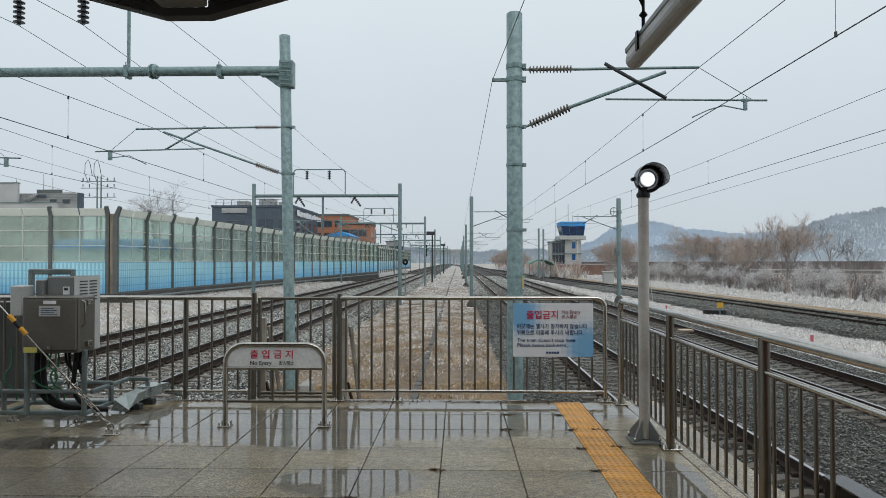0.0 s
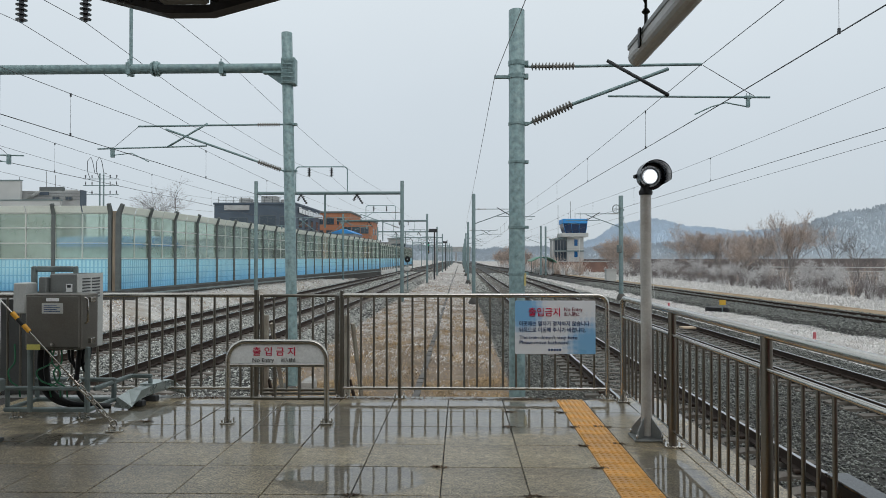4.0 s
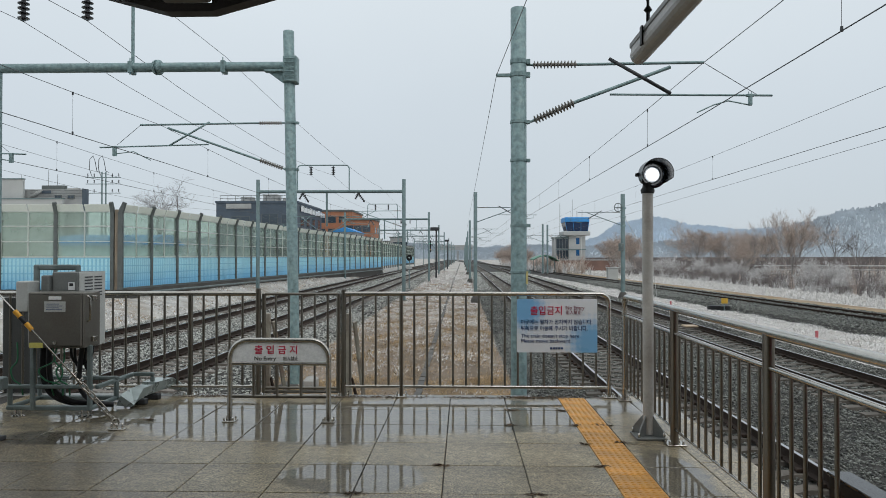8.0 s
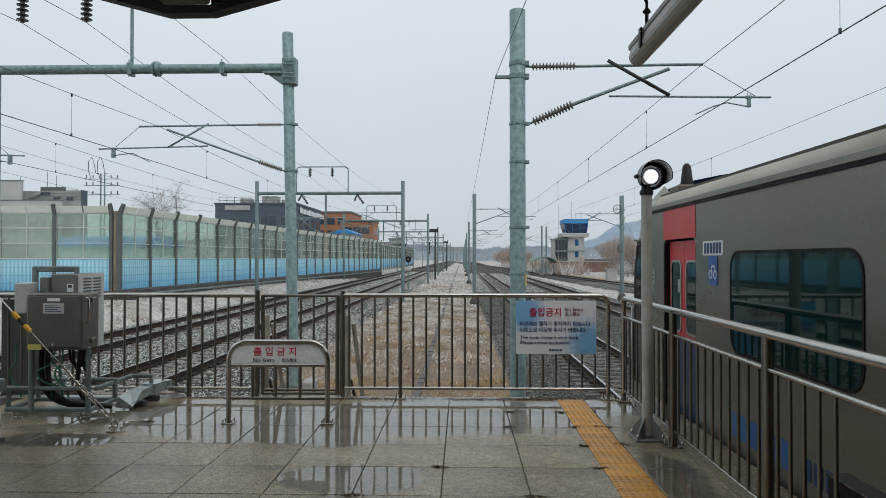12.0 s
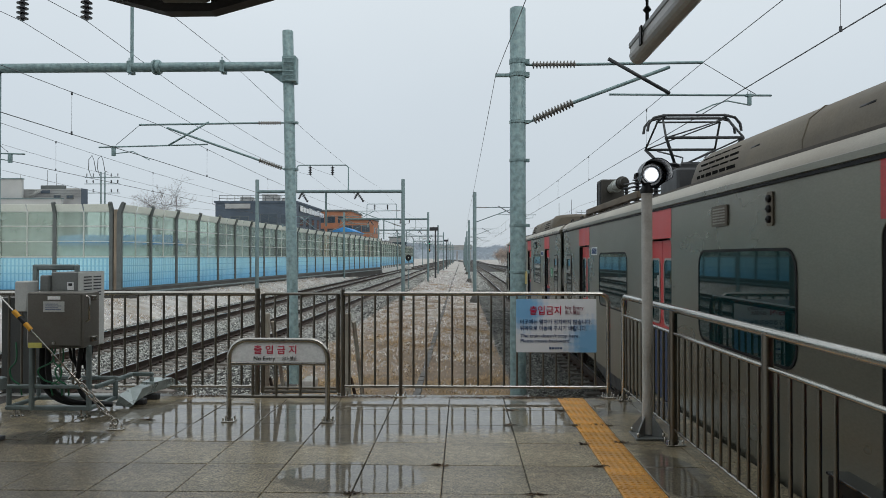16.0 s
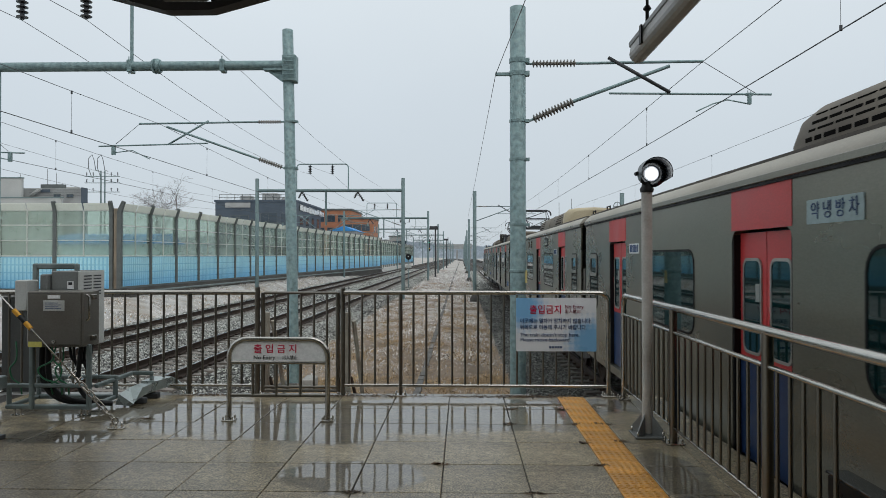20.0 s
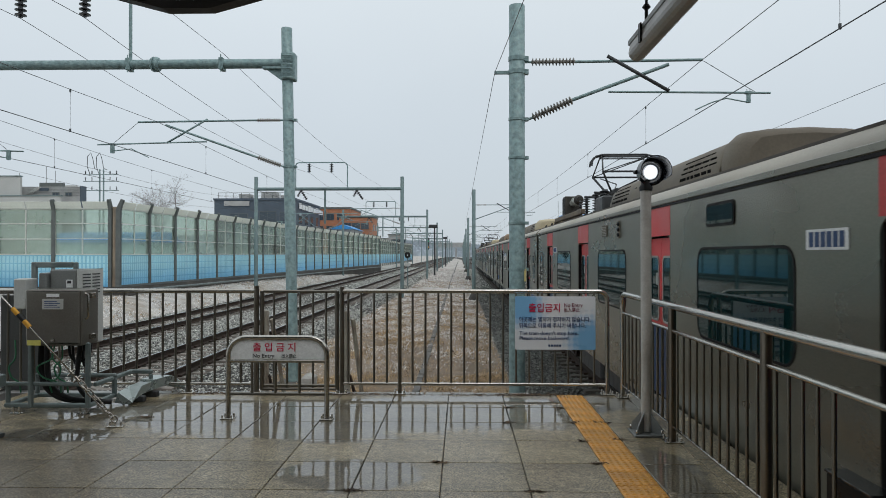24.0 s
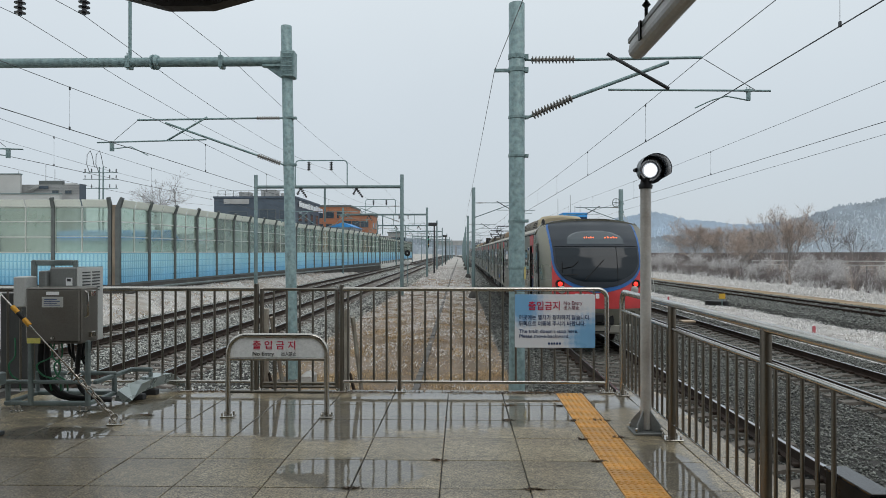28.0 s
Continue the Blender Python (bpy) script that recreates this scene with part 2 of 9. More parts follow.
def wet_paving():
    """Speckled granite under a water film: mirror-like puddles, and damp slabs that shine more softly."""
    m = material("wet_granite_paving", (0.305, 0.246, 0.152), 0.5, 0.0, 0.28, 2.6, 60, 0.0, (0.075, 0.052, 0.032), 0.8, 1.3, 0.15)
    n, l = m.node_tree.nodes, m.node_tree.links
    b = n["Principled BSDF"]
    geo = n.new("ShaderNodeNewGeometry")
    at = geo.outputs["Position"]

    def math_node(kind, a, c, e=None):
        k = n.new("ShaderNodeMath")
        k.operation = kind
        for slot, v in enumerate((a, c, e)):
            if v is None:
                continue
            if isinstance(v, (int, float)):
                k.inputs[slot].default_value = v
            else:
                l.new(v, k.inputs[slot])
        return k.outputs[0]

    def span(v, a, z, lo, hi, smooth=True):
        k = n.new("ShaderNodeMapRange")
        k.interpolation_type = "SMOOTHSTEP" if smooth else "LINEAR"
        for key, q in (("From Min", a), ("From Max", z), ("To Min", lo), ("To Max", hi)):
            k.inputs[key].default_value = q
        l.new(v, k.inputs["Value"])
        return k.outputs[0]

    def patch(cx, cy, rx, ry):
        """One at the middle of a hollow, nought at its rim."""
        k = n.new("ShaderNodeMapping")
        k.inputs["Scale"].default_value = (1 / rx, 1 / ry, 0.0)
        k.inputs["Location"].default_value = (-cx / rx, -cy / ry, 0.0)
        l.new(at, k.inputs[0])
        d = n.new("ShaderNodeVectorMath")
        d.operation = "LENGTH"
        l.new(k.outputs[0], d.inputs[0])
        return math_node("SUBTRACT", 1.0, d.outputs["Value"])

    def noise_at(scale, detail, roughness=0.5):
        k = n.new("ShaderNodeTexNoise")
        k.inputs["Scale"].default_value, k.inputs["Detail"].default_value, k.inputs["Roughness"].default_value = scale, detail, roughness
        l.new(at, k.inputs["Vector"])
        return k.outputs["Fac"]

    info = n.new("ShaderNodeObjectInfo")
    # hollows that hold standing water, and slabs that lie a little lower or higher than their neighbours
    hollow = None
    for spot in ((-1.25, 6.15, 0.75, 0.42), (-0.75, 4.95, 0.55, 0.35), (1.52, 5.0, 0.22, 0.8), (-2.55, 6.55, 0.9, 0.35), (0.2, 7.2, 2.6, 0.5), (-3.3, 7.0, 1.2, 0.5), (-3.45, 5.95, 0.6, 0.25), (-1.4, 6.75, 2.9, 0.85)):
        v = patch(*spot)
        hollow = v if hollow is None else math_node("MAXIMUM", hollow, v)
    level = math_node("MULTIPLY_ADD", info.outputs["Random"], 0.34, math_node("MAXIMUM", hollow, -0.45))
    level = math_node("MULTIPLY_ADD", noise_at(2.1, 4.0, 0.6), 1.1, level)
    wet = span(level, 0.64, 0.94, 0.0, 1.0)
    # speckle of the stone, and a brown stain over the worn corner
    grain = noise_at(75.0, 3.0, 0.7)
    old = b.inputs["Base Color"].links[0].from_socket
    stain = span(math_node("MULTIPLY_ADD", noise_at(1.6, 5.0, 0.65), 0.9, patch(-3.8, 4.8, 1.9, 1.7)), 0.25, 0.95, 0.0, 0.55)
    browned = n.new("ShaderNodeMix")
    browned.data_type = "RGBA"
    l.new(stain, browned.inputs[0])
    l.new(old, browned.inputs[6])
    browned.inputs[7].default_value = (0.075, 0.052, 0.030, 1)
    flecked = n.new("ShaderNodeMix")
    flecked.data_type, flecked.blend_type = "RGBA", "MULTIPLY"
    flecked.inputs[0].default_value = 1.0
    l.new(browned.outputs[2], flecked.inputs[6])
    l.new(span(grain, 0.36, 0.64, 0.28, 1.75, False), flecked.inputs[7])
    mottled = n.new("ShaderNodeMix")
    mottled.data_type, mottled.blend_type = "RGBA", "MULTIPLY"
    mottled.inputs[0].default_value = 1.0
    l.new(flecked.outputs[2], mottled.inputs[6])
    l.new(span(noise_at(17.0, 6.0, 0.75), 0.33, 0.67, 0.55, 1.35, False), mottled.inputs[7])
    soaked = n.new("ShaderNodeMix")
    soaked.data_type, soaked.blend_type = "RGBA", "MULTIPLY"
    soaked.inputs[0].default_value = 1.0
    l.new(mottled.outputs[2], soaked.inputs[6])
    l.new(span(wet, 0.0, 1.0, 1.0, 0.42, False), soaked.inputs[7])
    l.new(soaked.outputs[2], b.inputs["Base Color"])
    b.inputs["Roughness"].default_value = 0.5
    for link in list(b.inputs["Roughness"].links):
        l.remove(link)
    b.inputs["Specular IOR Level"].default_value = 0.3
    l.new(span(wet, 0.0, 1.0, 0.55, 1.0, False), b.inputs["Coat Weight"])
    b.inputs["Coat IOR"].default_value = 1.46
    l.new(span(wet, 0.0, 1.0, 0.20, 0.01, False), b.inputs["Coat Roughness"])
    k = n.new("ShaderNodeBump")
    k.inputs["Distance"].default_value = 0.004
    l.new(span(wet, 0.0, 1.0, 0.7, 0.1, False), k.inputs["Strength"])
    l.new(grain, k.inputs["Height"])
    l.new(k.outputs[0], b.inputs["Normal"])
    ripple = n.new("ShaderNodeBump")
    ripple.inputs["Strength"].default_value, ripple.inputs["Distance"].default_value = 0.03, 0.02
    l.new(noise_at(11.0, 2.0), ripple.inputs["Height"])
    film = n.new("ShaderNodeBump")
    film.inputs["Distance"].default_value = 0.003
    l.new(span(wet, 0.0, 1.0, 0.32, 0.0, False), film.inputs["Strength"])
    l.new(noise_at(55.0, 3.0, 0.7), film.inputs["Height"])
    l.new(ripple.outputs[0], film.inputs["Normal"])
    l.new(film.outputs[0], b.inputs["Coat Normal"])
    return m


PAVING = wet_paving()
TACTILE = material("yellow_tactile_paving", (0.66, 0.31, 0.05), 0.38, 0.0, 0.22, 9, 45, 0.15, (0.26, 0.14, 0.045), 0.7, 4.5, 0.14)
JOINT = material("dark_paving_joint", (0.035, 0.03, 0.026), 0.7, 0.0, 0.3, 5, 60, 0.3)
WHITE_PAINT = material("white_sign_enamel", (0.84, 0.85, 0.85), 0.35, 0.0, 0.05, 4, 50, 0.0, (0.5, 0.5, 0.5), 0.15, 5.0)
RED_TEXT = material("crimson_lettering", (0.55, 0.012, 0.06), 0.5, 0.0, 0.03, 4, 40, 0.0)
NAVY_TEXT = material("navy_lettering", (0.012, 0.05, 0.16), 0.5, 0.0, 0.03, 4, 40, 0.0)
BLACK_TEXT = material("black_lettering", (0.03, 0.03, 0.035), 0.5, 0.0, 0.03, 4, 40, 0.0)
BOX_PAINT = material("grey_cabinet_paint", (0.20, 0.21, 0.205), 0.45, 0.2, 0.12, 3, 60, 0.08, (0.12, 0.11, 0.10), 0.4, 2.0)
BOX_LIGHT = material("pale_cabinet_paint", (0.52, 0.53, 0.51), 0.5, 0.1, 0.1, 3, 60, 0.08, (0.25, 0.24, 0.22), 0.3, 2.0)
TEAL_STEEL = material("pale_green_galvanised", (0.135, 0.168, 0.165), 0.5, 0.3, 0.2, 6, 60, 0.1, (0.32, 0.36, 0.35), 0.5, 4.0)
BRIGHT_GALV = material("bright_wet_galvanised", (0.40, 0.45, 0.44), 0.3, 0.6, 0.15, 6, 60, 0.05, (0.24, 0.28, 0.27), 0.4, 5.0)
GLAZING_BAR = material("cream_glazing_bar", (0.60, 0.62, 0.58), 0.5, 0.0, 0.1, 2, 20, 0.0)
BARRIER_POST = material("grey_green_barrier_steel", (0.135, 0.15, 0.145), 0.6, 0.3, 0.2, 3, 30, 0.05)
CANOPY_DARK = material("dark_canopy_trim", (0.045, 0.042, 0.042), 0.6, 0.1, 0.2, 3, 40, 0.1)
CANOPY_SOFFIT = material("grey_canopy_soffit", (0.20, 0.195, 0.19), 0.7, 0.0, 0.15, 2, 40, 0.1)


def barrier_blue(name, base, streak):
    m = material(name, base, 0.45, 0.0, 0.10, 0.5, 30, 0.0, streak, 0.5, 0.35, 0.08)
    n, l = m.node_tree.nodes, m.node_tree.links
    b = n["Principled BSDF"]
    # light blue above, deeper blue below, with pale louvre slots
    old = b.inputs["Base Color"].links[0].from_socket
    tc = n.new("ShaderNodeTexCoord")
    ax = n.new("ShaderNodeSeparateXYZ")
    l.new(tc.outputs["Object"], ax.inputs[0])
    r = n.new("ShaderNodeValToRGB")
    r.color_ramp.elements[0].position, r.color_ramp.elements[0].color = 0.05, (0.36, 0.62, 0.86, 1)
    r.color_ramp.elements[1].position, r.color_ramp.elements[1].color = 0.75, (1.0, 1.0, 1.0, 1)
    k = n.new("ShaderNodeMath")
    k.operation = "DIVIDE"
    k.inputs[1].default_value = 1.6
    l.new(ax.outputs["Z"], k.inputs[0])
    l.new(k.outputs[0], r.inputs[0])
    x = n.new("ShaderNodeMix")
    x.data_type, x.blend_type = "RGBA", "MULTIPLY"
    x.inputs[0].default_value = 0.8
    l.new(old, x.inputs[6])
    l.new(r.outputs[0], x.inputs[7])
    l.new(x.outputs[2], b.inputs["Base Color"])
    return m


def milky_panel():
    """Weathered acrylic: cloudy pale sheets, through which what stands behind shows blurred."""
    m = material("clouded_acrylic_panel", (0.57, 0.63, 0.585), 0.12, 0.0, 0.06, 0.25, 3, 0.0, None, 0, 1, 0.07)
    n, l = m.node_tree.nodes, m.node_tree.links
    b = n["Principled BSDF"]
    col = b.inputs["Base Color"].links[0].from_socket
    geo = n.new("ShaderNodeNewGeometry")
    # Brown smears painted in for blurred reflections and shapes behind the panes.
    for tint, scale, lo, hi in (((0.30, 0.275, 0.23, 1), 0.13, 0.46, 0.66),):
        mp = n.new("ShaderNodeMapping")
        mp.inputs["Scale"].default_value = (0.7, 0.7, 3.2)
        mp.inputs["Location"].default_value = (scale * 31, 7, 2)
        l.new(geo.outputs["Position"], mp.inputs[0])
        k = n.new("ShaderNodeTexNoise")
        k.inputs["Scale"].default_value, k.inputs["Detail"].default_value = scale, 3.0
        l.new(mp.outputs[0], k.inputs["Vector"])
        r = n.new("ShaderNodeMapRange")
        r.inputs["From Min"].default_value, r.inputs["From Max"].default_value = lo, hi
        r.inputs["To Max"].default_value = 0.75
        l.new(k.outputs["Fac"], r.inputs["Value"])
        x = n.new("ShaderNodeMix")
        x.data_type = "RGBA"
        l.new(r.outputs[0], x.inputs[0])
        l.new(col, x.inputs[6])
        x.inputs[7].default_value = tint
        col = x.outputs[2]
    l.new(col, b.inputs["Base Color"])
    # daylight from behind shines through the sheet
    tr = n.new("ShaderNodeBsdfTranslucent")
    l.new(col, tr.inputs["Color"])
    mixed = n.new("ShaderNodeMixShader")
    mixed.inputs[0].default_value = 0.4
    l.new(b.outputs[0], mixed.inputs[1])
    l.new(tr.outputs[0], mixed.inputs[2])
    clear = n.new("ShaderNodeBsdfRefraction")
    clear.inputs["Color"].default_value = (0.84, 0.95, 0.885, 1)
    clear.inputs["Roughness"].default_value, clear.inputs["IOR"].default_value = 0.10, 1.03
    seen = n.new("ShaderNodeMixShader")
    seen.inputs[0].default_value = 0.62
    l.new(mixed.outputs[0], seen.inputs[1])
    l.new(clear.outputs[0], seen.inputs[2])
    l.new(seen.outputs[0], n["Material Output"].inputs["Surface"])
    return m


BLUE_PANEL, MILKY = barrier_blue("blue_sound_panel", (0.28, 0.60, 0.75), (0.36, 0.66, 0.80)), milky_panel()
BLUE_SLAT = barrier_blue("pale_blue_louvre", (0.49, 0.82, 0.92), (0.36, 0.70, 0.85))
MILKY_TOP = material("pale_acrylic_strip", (0.80, 0.81, 0.75), 0.3, 0.0, 0.08, 0.5, 10, 0.0)
lit = MILKY_TOP.node_tree.nodes.new("ShaderNodeBsdfTranslucent")
lit.inputs["Color"].default_value = (0.86, 0.87, 0.82, 1)
share = MILKY_TOP.node_tree.nodes.new("ShaderNodeMixShader")
share.inputs[0].default_value = 0.6
MILKY_TOP.node_tree.links.new(MILKY_TOP.node_tree.nodes["Principled BSDF"].outputs[0], share.inputs[1])
MILKY_TOP.node_tree.links.new(lit.outputs[0], share.inputs[2])
MILKY_TOP.node_tree.links.new(share.outputs[0], MILKY_TOP.node_tree.nodes["Material Output"].inputs["Surface"])

def mesh_arrays(name, verts, faces, mat, smooth=False):
    """A mesh from arrays: corners, and faces of equal corner count."""
    me = bpy.data.meshes.new(name)
    nf, k = faces.shape
    me.vertices.add(len(verts))
    me.vertices.foreach_set("co", verts.astype(np.float32).ravel())
    me.loops.add(nf * k)
    me.loops.foreach_set("vertex_index", faces.astype(np.int32).ravel())
    me.polygons.add(nf)
    me.polygons.foreach_set("loop_start", np.arange(0, nf * k, k, dtype=np.int32))
    me.update(calc_edges=True)
    me.materials.append(mat)
    return me


RAIL_R, RAIL_L = -1.12, -1.00           # rail tops beside the platform, on its two sides
TRACKS = [("right", 3.80, 0.0, RAIL_R), ("right", 8.50, 0.0, RAIL_R), ("left", -7.10, 0.0, RAIL_L), ("left", -11.40, 0.0, RAIL_L), ("far", 20.2, -0.045, RAIL_R)]
GROUND_Z = -1.42


def build_ground():
    s = Shape()
    xs = [-3000, -600, -120, -40, -22, -15, 18, 30, 60, 140, 600, 3000]
    ys = [-1500, -200, -60, 0, 40, 90, 160, 300, 700, 3000]
    def height(x, y):
        if x < -15:
            return GROUND_Z + min(1.0, (-15 - x) / 6) * 0.9
        return GROUND_Z
    v = [(x, y, height(x, y)) for y in ys for x in xs]
    n = len(xs)
    s.add(v, [(j * n + i, j * n + i + 1, (j + 1) * n + i + 1, (j + 1) * n + i) for j in range(len(ys) - 1) for i in range(n - 1)])
    solid("ground", s, FROST, "frost-whitened ground with brown winter grass", "ground", kind="structure")


def build_tracks():
    def rail_outline(x, top):
        return [(x - 0.075, top - 0.172), (x + 0.075, top - 0.172), (x + 0.075, top - 0.155), (x + 0.012, top - 0.13), (x + 0.010, top - 0.045),
                (x + 0.035, top - 0.03), (x + 0.035, top - 0.004), (x + 0.028, top), (x - 0.028, top), (x - 0.035, top - 0.004),
                (x - 0.035, top - 0.03), (x - 0.010, top - 0.045), (x - 0.012, top - 0.13), (x - 0.075, top - 0.155)]
    sl = Shape()
    o = [(-0.14, -0.20), (0.14, -0.20), (0.11, 0.0), (-0.11, 0.0)]
    rings = []
    for x, dz in ((-1.2, -0.01), (-0.95, 0.0), (-0.45, 0.0), (-0.3, -0.035), (0.3, -0.035), (0.45, 0.0), (0.95, 0.0), (1.2, -0.01)):
        rings.append([(x, a, b + (dz if b > -0.1 else 0)) for a, b in o])
    sl.loft(rings)
    sleeper_meshes = mesh_of("sleeper", sl, SLEEPER), mesh_of("sleeper", sl, SLEEPER_DARK)
    clip = Shape()
    for sx in (-0.7525, 0.7525):
        for d in (-0.105, 0.105):
            clip.box(sx + d - 0.045, sx + d + 0.045, -0.05, 0.05, 0.0, 0.05, 0.01)
    clip_mesh = mesh_of("rail_clip", clip, RAIL_SIDE)
    for k, (side, x0, slope, top) in enumerate(TRACKS):
        y0, y1 = (-60.0, 420.0)
        lean = pose(x0, 0, 0, 0, 0, -math.degrees(math.atan(slope)))
        label = "railway track on concrete sleepers in grey ballast" if k < 4 else "rusty siding track in ballast beside frosty verge"
        track = thing("track", label, "railway track", "tracks", "structure", lean)
        for e in (-0.7525, 0.7525):
            s = Shape()
            s.prism(rail_outline(e, top), 1, y0, y1)
            r = part("rail", s, RAIL_SIDE, track)
            h = Shape()
            h.box(e - 0.027, e + 0.027, y0, y1, top - 0.004, top + 0.002)
            part("rail_head", h, RAIL_TOP if k < 4 else RAIL_SIDE, r, "polished running surface" if k < 4 else "")
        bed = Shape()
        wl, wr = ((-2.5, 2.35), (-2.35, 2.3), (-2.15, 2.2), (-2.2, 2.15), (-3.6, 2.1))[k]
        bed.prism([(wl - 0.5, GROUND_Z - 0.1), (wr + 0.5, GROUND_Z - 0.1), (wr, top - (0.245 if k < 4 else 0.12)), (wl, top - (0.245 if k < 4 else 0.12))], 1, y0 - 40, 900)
        part("ballast_bed", bed, BALLAST_GAPS, track, "crushed stone bed, blackened for the shade between stones")
        near, far = (62 if k < 2 else 55 if k < 4 else 0), 260
        y = 7.0
        for i in range(near):
            part("sleeper", sleeper_meshes[k < 2], None, track, at=pose(0, y, top - 0.18))
            if i < 34 and k < 4:
                part("rail_clip", clip_mesh, None, track, at=pose(0, y, top - 0.172))
            y += 0.6
        rest = Shape()
        while y < far:
            rest.box(-1.2, 1.2, y - 0.13, y + 0.13, top - 0.3, top - 0.185)
            y += 0.6
        tagged(part("distant_sleepers", rest, SLEEPER_DARK if k < 2 else SLEEPER, track), kind="stuff")
        rest = Shape()
        y = 6.4
        while y > -40:
            rest.box(-1.2, 1.2, y - 0.13, y + 0.13, top - 0.3, top - 0.185)
            y -= 0.6
        tagged(part("passed_sleepers", rest, SLEEPER, track), kind="stuff")


PLAT_END, PLAT_L, PLAT_R = 7.88, -5.45, 2.20


def build_platform():
    plat = thing("platform", "wet granite-paved station platform with brown stains", "platform", kind="structure")
    s = Shape()
    s.box(PLAT_L, PLAT_R - 0.02, -60, PLAT_END, -1.5, -0.062)
    part("base", s, CONCRETE, plat, "concrete platform wall")
    s = Shape()
    s.box(PLAT_L + 0.3, 1.80, -60, PLAT_END - 0.14, -0.0615, -0.012)
    part("bedding", s, JOINT, plat, "dark damp joints")
    edge = Shape()
    edge.box(0.0, PLAT_R - 1.80, 0.003, 1.253, -0.06, -0.002, 0.006)
    edge_mesh = mesh_of("edge_slab", edge, PAVING)
    for r in range(11):
        part("edge_slab", edge_mesh, None, plat, at=pose(1.80, PLAT_END - 1.256 * (r + 1), 0, 0, 0.2))
    s = Shape()
    s.box(1.80, PLAT_R, -60, PLAT_END - 1.256 * 11, -0.06, -0.004)
    part("edge_strip", s, PAVING, plat, "wet stone platform edge")
    s = Shape()
    s.box(PLAT_L, PLAT_L + 0.3, -60, PLAT_END, -0.06, -0.004, 0.01)
    part("edge_strip", s, COPING, plat)
    x = PLAT_L + 0.31
    while x < 1.7:
        w = min(1.18, 1.79 - x)
        s = Shape()
        s.box(x, x + w - 0.012, PLAT_END - 0.135, PLAT_END, -0.06, 0.0, 0.008)
        if not -0.1 < x < 0.9:
            part("kerb_stone", s, COPING, plat)
        x += 1.185
    # paving slabs
    tw, tl = 0.593, 0.628
    slab = Shape()
    slab.box(0.003, tw - 0.003, 0.003, tl - 0.003, -0.05, 0.0, 0.004)
    slab_mesh = mesh_of("paving_slab", slab, PAVING)
    rnd = random.Random(5)
    cols = [-0.137 + tw * i for i in range(-8, 2)]
    for r in range(13):
        y = 7.74 - tl * (r + 1)
        for x in cols:
            a = pose(x, y, rnd.uniform(-0.0015, 0.0015), rnd.uniform(-0.12, 0.12), rnd.uniform(-0.12, 0.12))
            part("paving_slab", slab_mesh, None, plat, at=a)
    side = Shape()
    side.box(0.003, 1.795 - 1.345, 0.003, tl - 0.003, -0.05, 0.0, 0.004)
    side_mesh = mesh_of("paving_slab", side, PAVING)
    for r in range(13):
        part("paving_slab", side_mesh, None, plat, at=pose(1.343, 7.74 - tl * (r + 1), 0, rnd.uniform(-0.15, 0.15), rnd.uniform(-0.15, 0.15)))
    rest = Shape()
    rest.box(PLAT_L + 0.31, 1.04, -60, 7.74 - tl * 13, -0.05, 0.0)
    rest.box(1.345, 1.79, -60, 7.74 - tl * 13, -0.05, 0.0)
    part("distant_paving", rest, PAVING, plat)
    rest = Shape()
    rest.box(1.046, 1.34, -60, 7.74 - 0.3 * 26, -0.05, 0.003)
    part("distant_tactile_strip", rest, TACTILE, plat)
    # tactile strip of 0.3 m tiles with raised dots
    tile = Shape()
    tile.box(0.002, 0.292, 0.004, 0.294, -0.05, 0.003, 0.004)
    for i in range(6):
        for j in range(6):
            cx, cy = 0.028 + 0.0477 * i, 0.028 + 0.0485 * j
            ring = lambda rr, z: [(cx + rr * math.cos(math.tau * k / 8), cy + rr * math.sin(math.tau * k / 8), z) for k in range(8)]
            tile.loft([ring(0.017, 0.002), ring(0.011, 0.008)])
    tile_mesh = mesh_of("tactile_tile", tile, TACTILE)
    for i in range(26):
        part("tactile_tile", tile_mesh, None, plat, at=pose(1.046, 7.74 - 0.3 * (i + 1), 0.0, rnd.uniform(-0.2, 0.2), 0, rnd.uniform(-0.2, 0.2)))


def arc(cx, cy, r, a0, a1, n=6):
    return [(cx + r * math.cos(radians(a0 + (a1 - a0) * i / n)), cy + r * math.sin(radians(a0 + (a1 - a0) * i / n))) for i in range(n + 1)]


def foot_plate(parent, x, y, z=0.0, r=0.07):
    s = Shape()
    s.box(x - r, x + r, y - r, y + r, z + 0.0, z + 0.012, 0.003)
    p = part("base_plate", s, STEEL, parent)
    for dx in (-1, 1):
        for dy in (-1, 1):
            b = Shape()
            b.rod((x + dx * r * 0.7, y + dy * r * 0.7, z + 0.012), (x + dx * r * 0.7, y + dy * r * 0.7, z + 0.045), 0.009, seg=6)
            part("bolt", b, STEEL, p)


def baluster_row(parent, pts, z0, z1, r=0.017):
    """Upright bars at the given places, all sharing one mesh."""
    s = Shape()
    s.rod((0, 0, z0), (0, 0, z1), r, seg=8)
    me = mesh_of("baluster", s, STEEL_SHADED)
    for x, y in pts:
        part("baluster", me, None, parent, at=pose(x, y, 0))


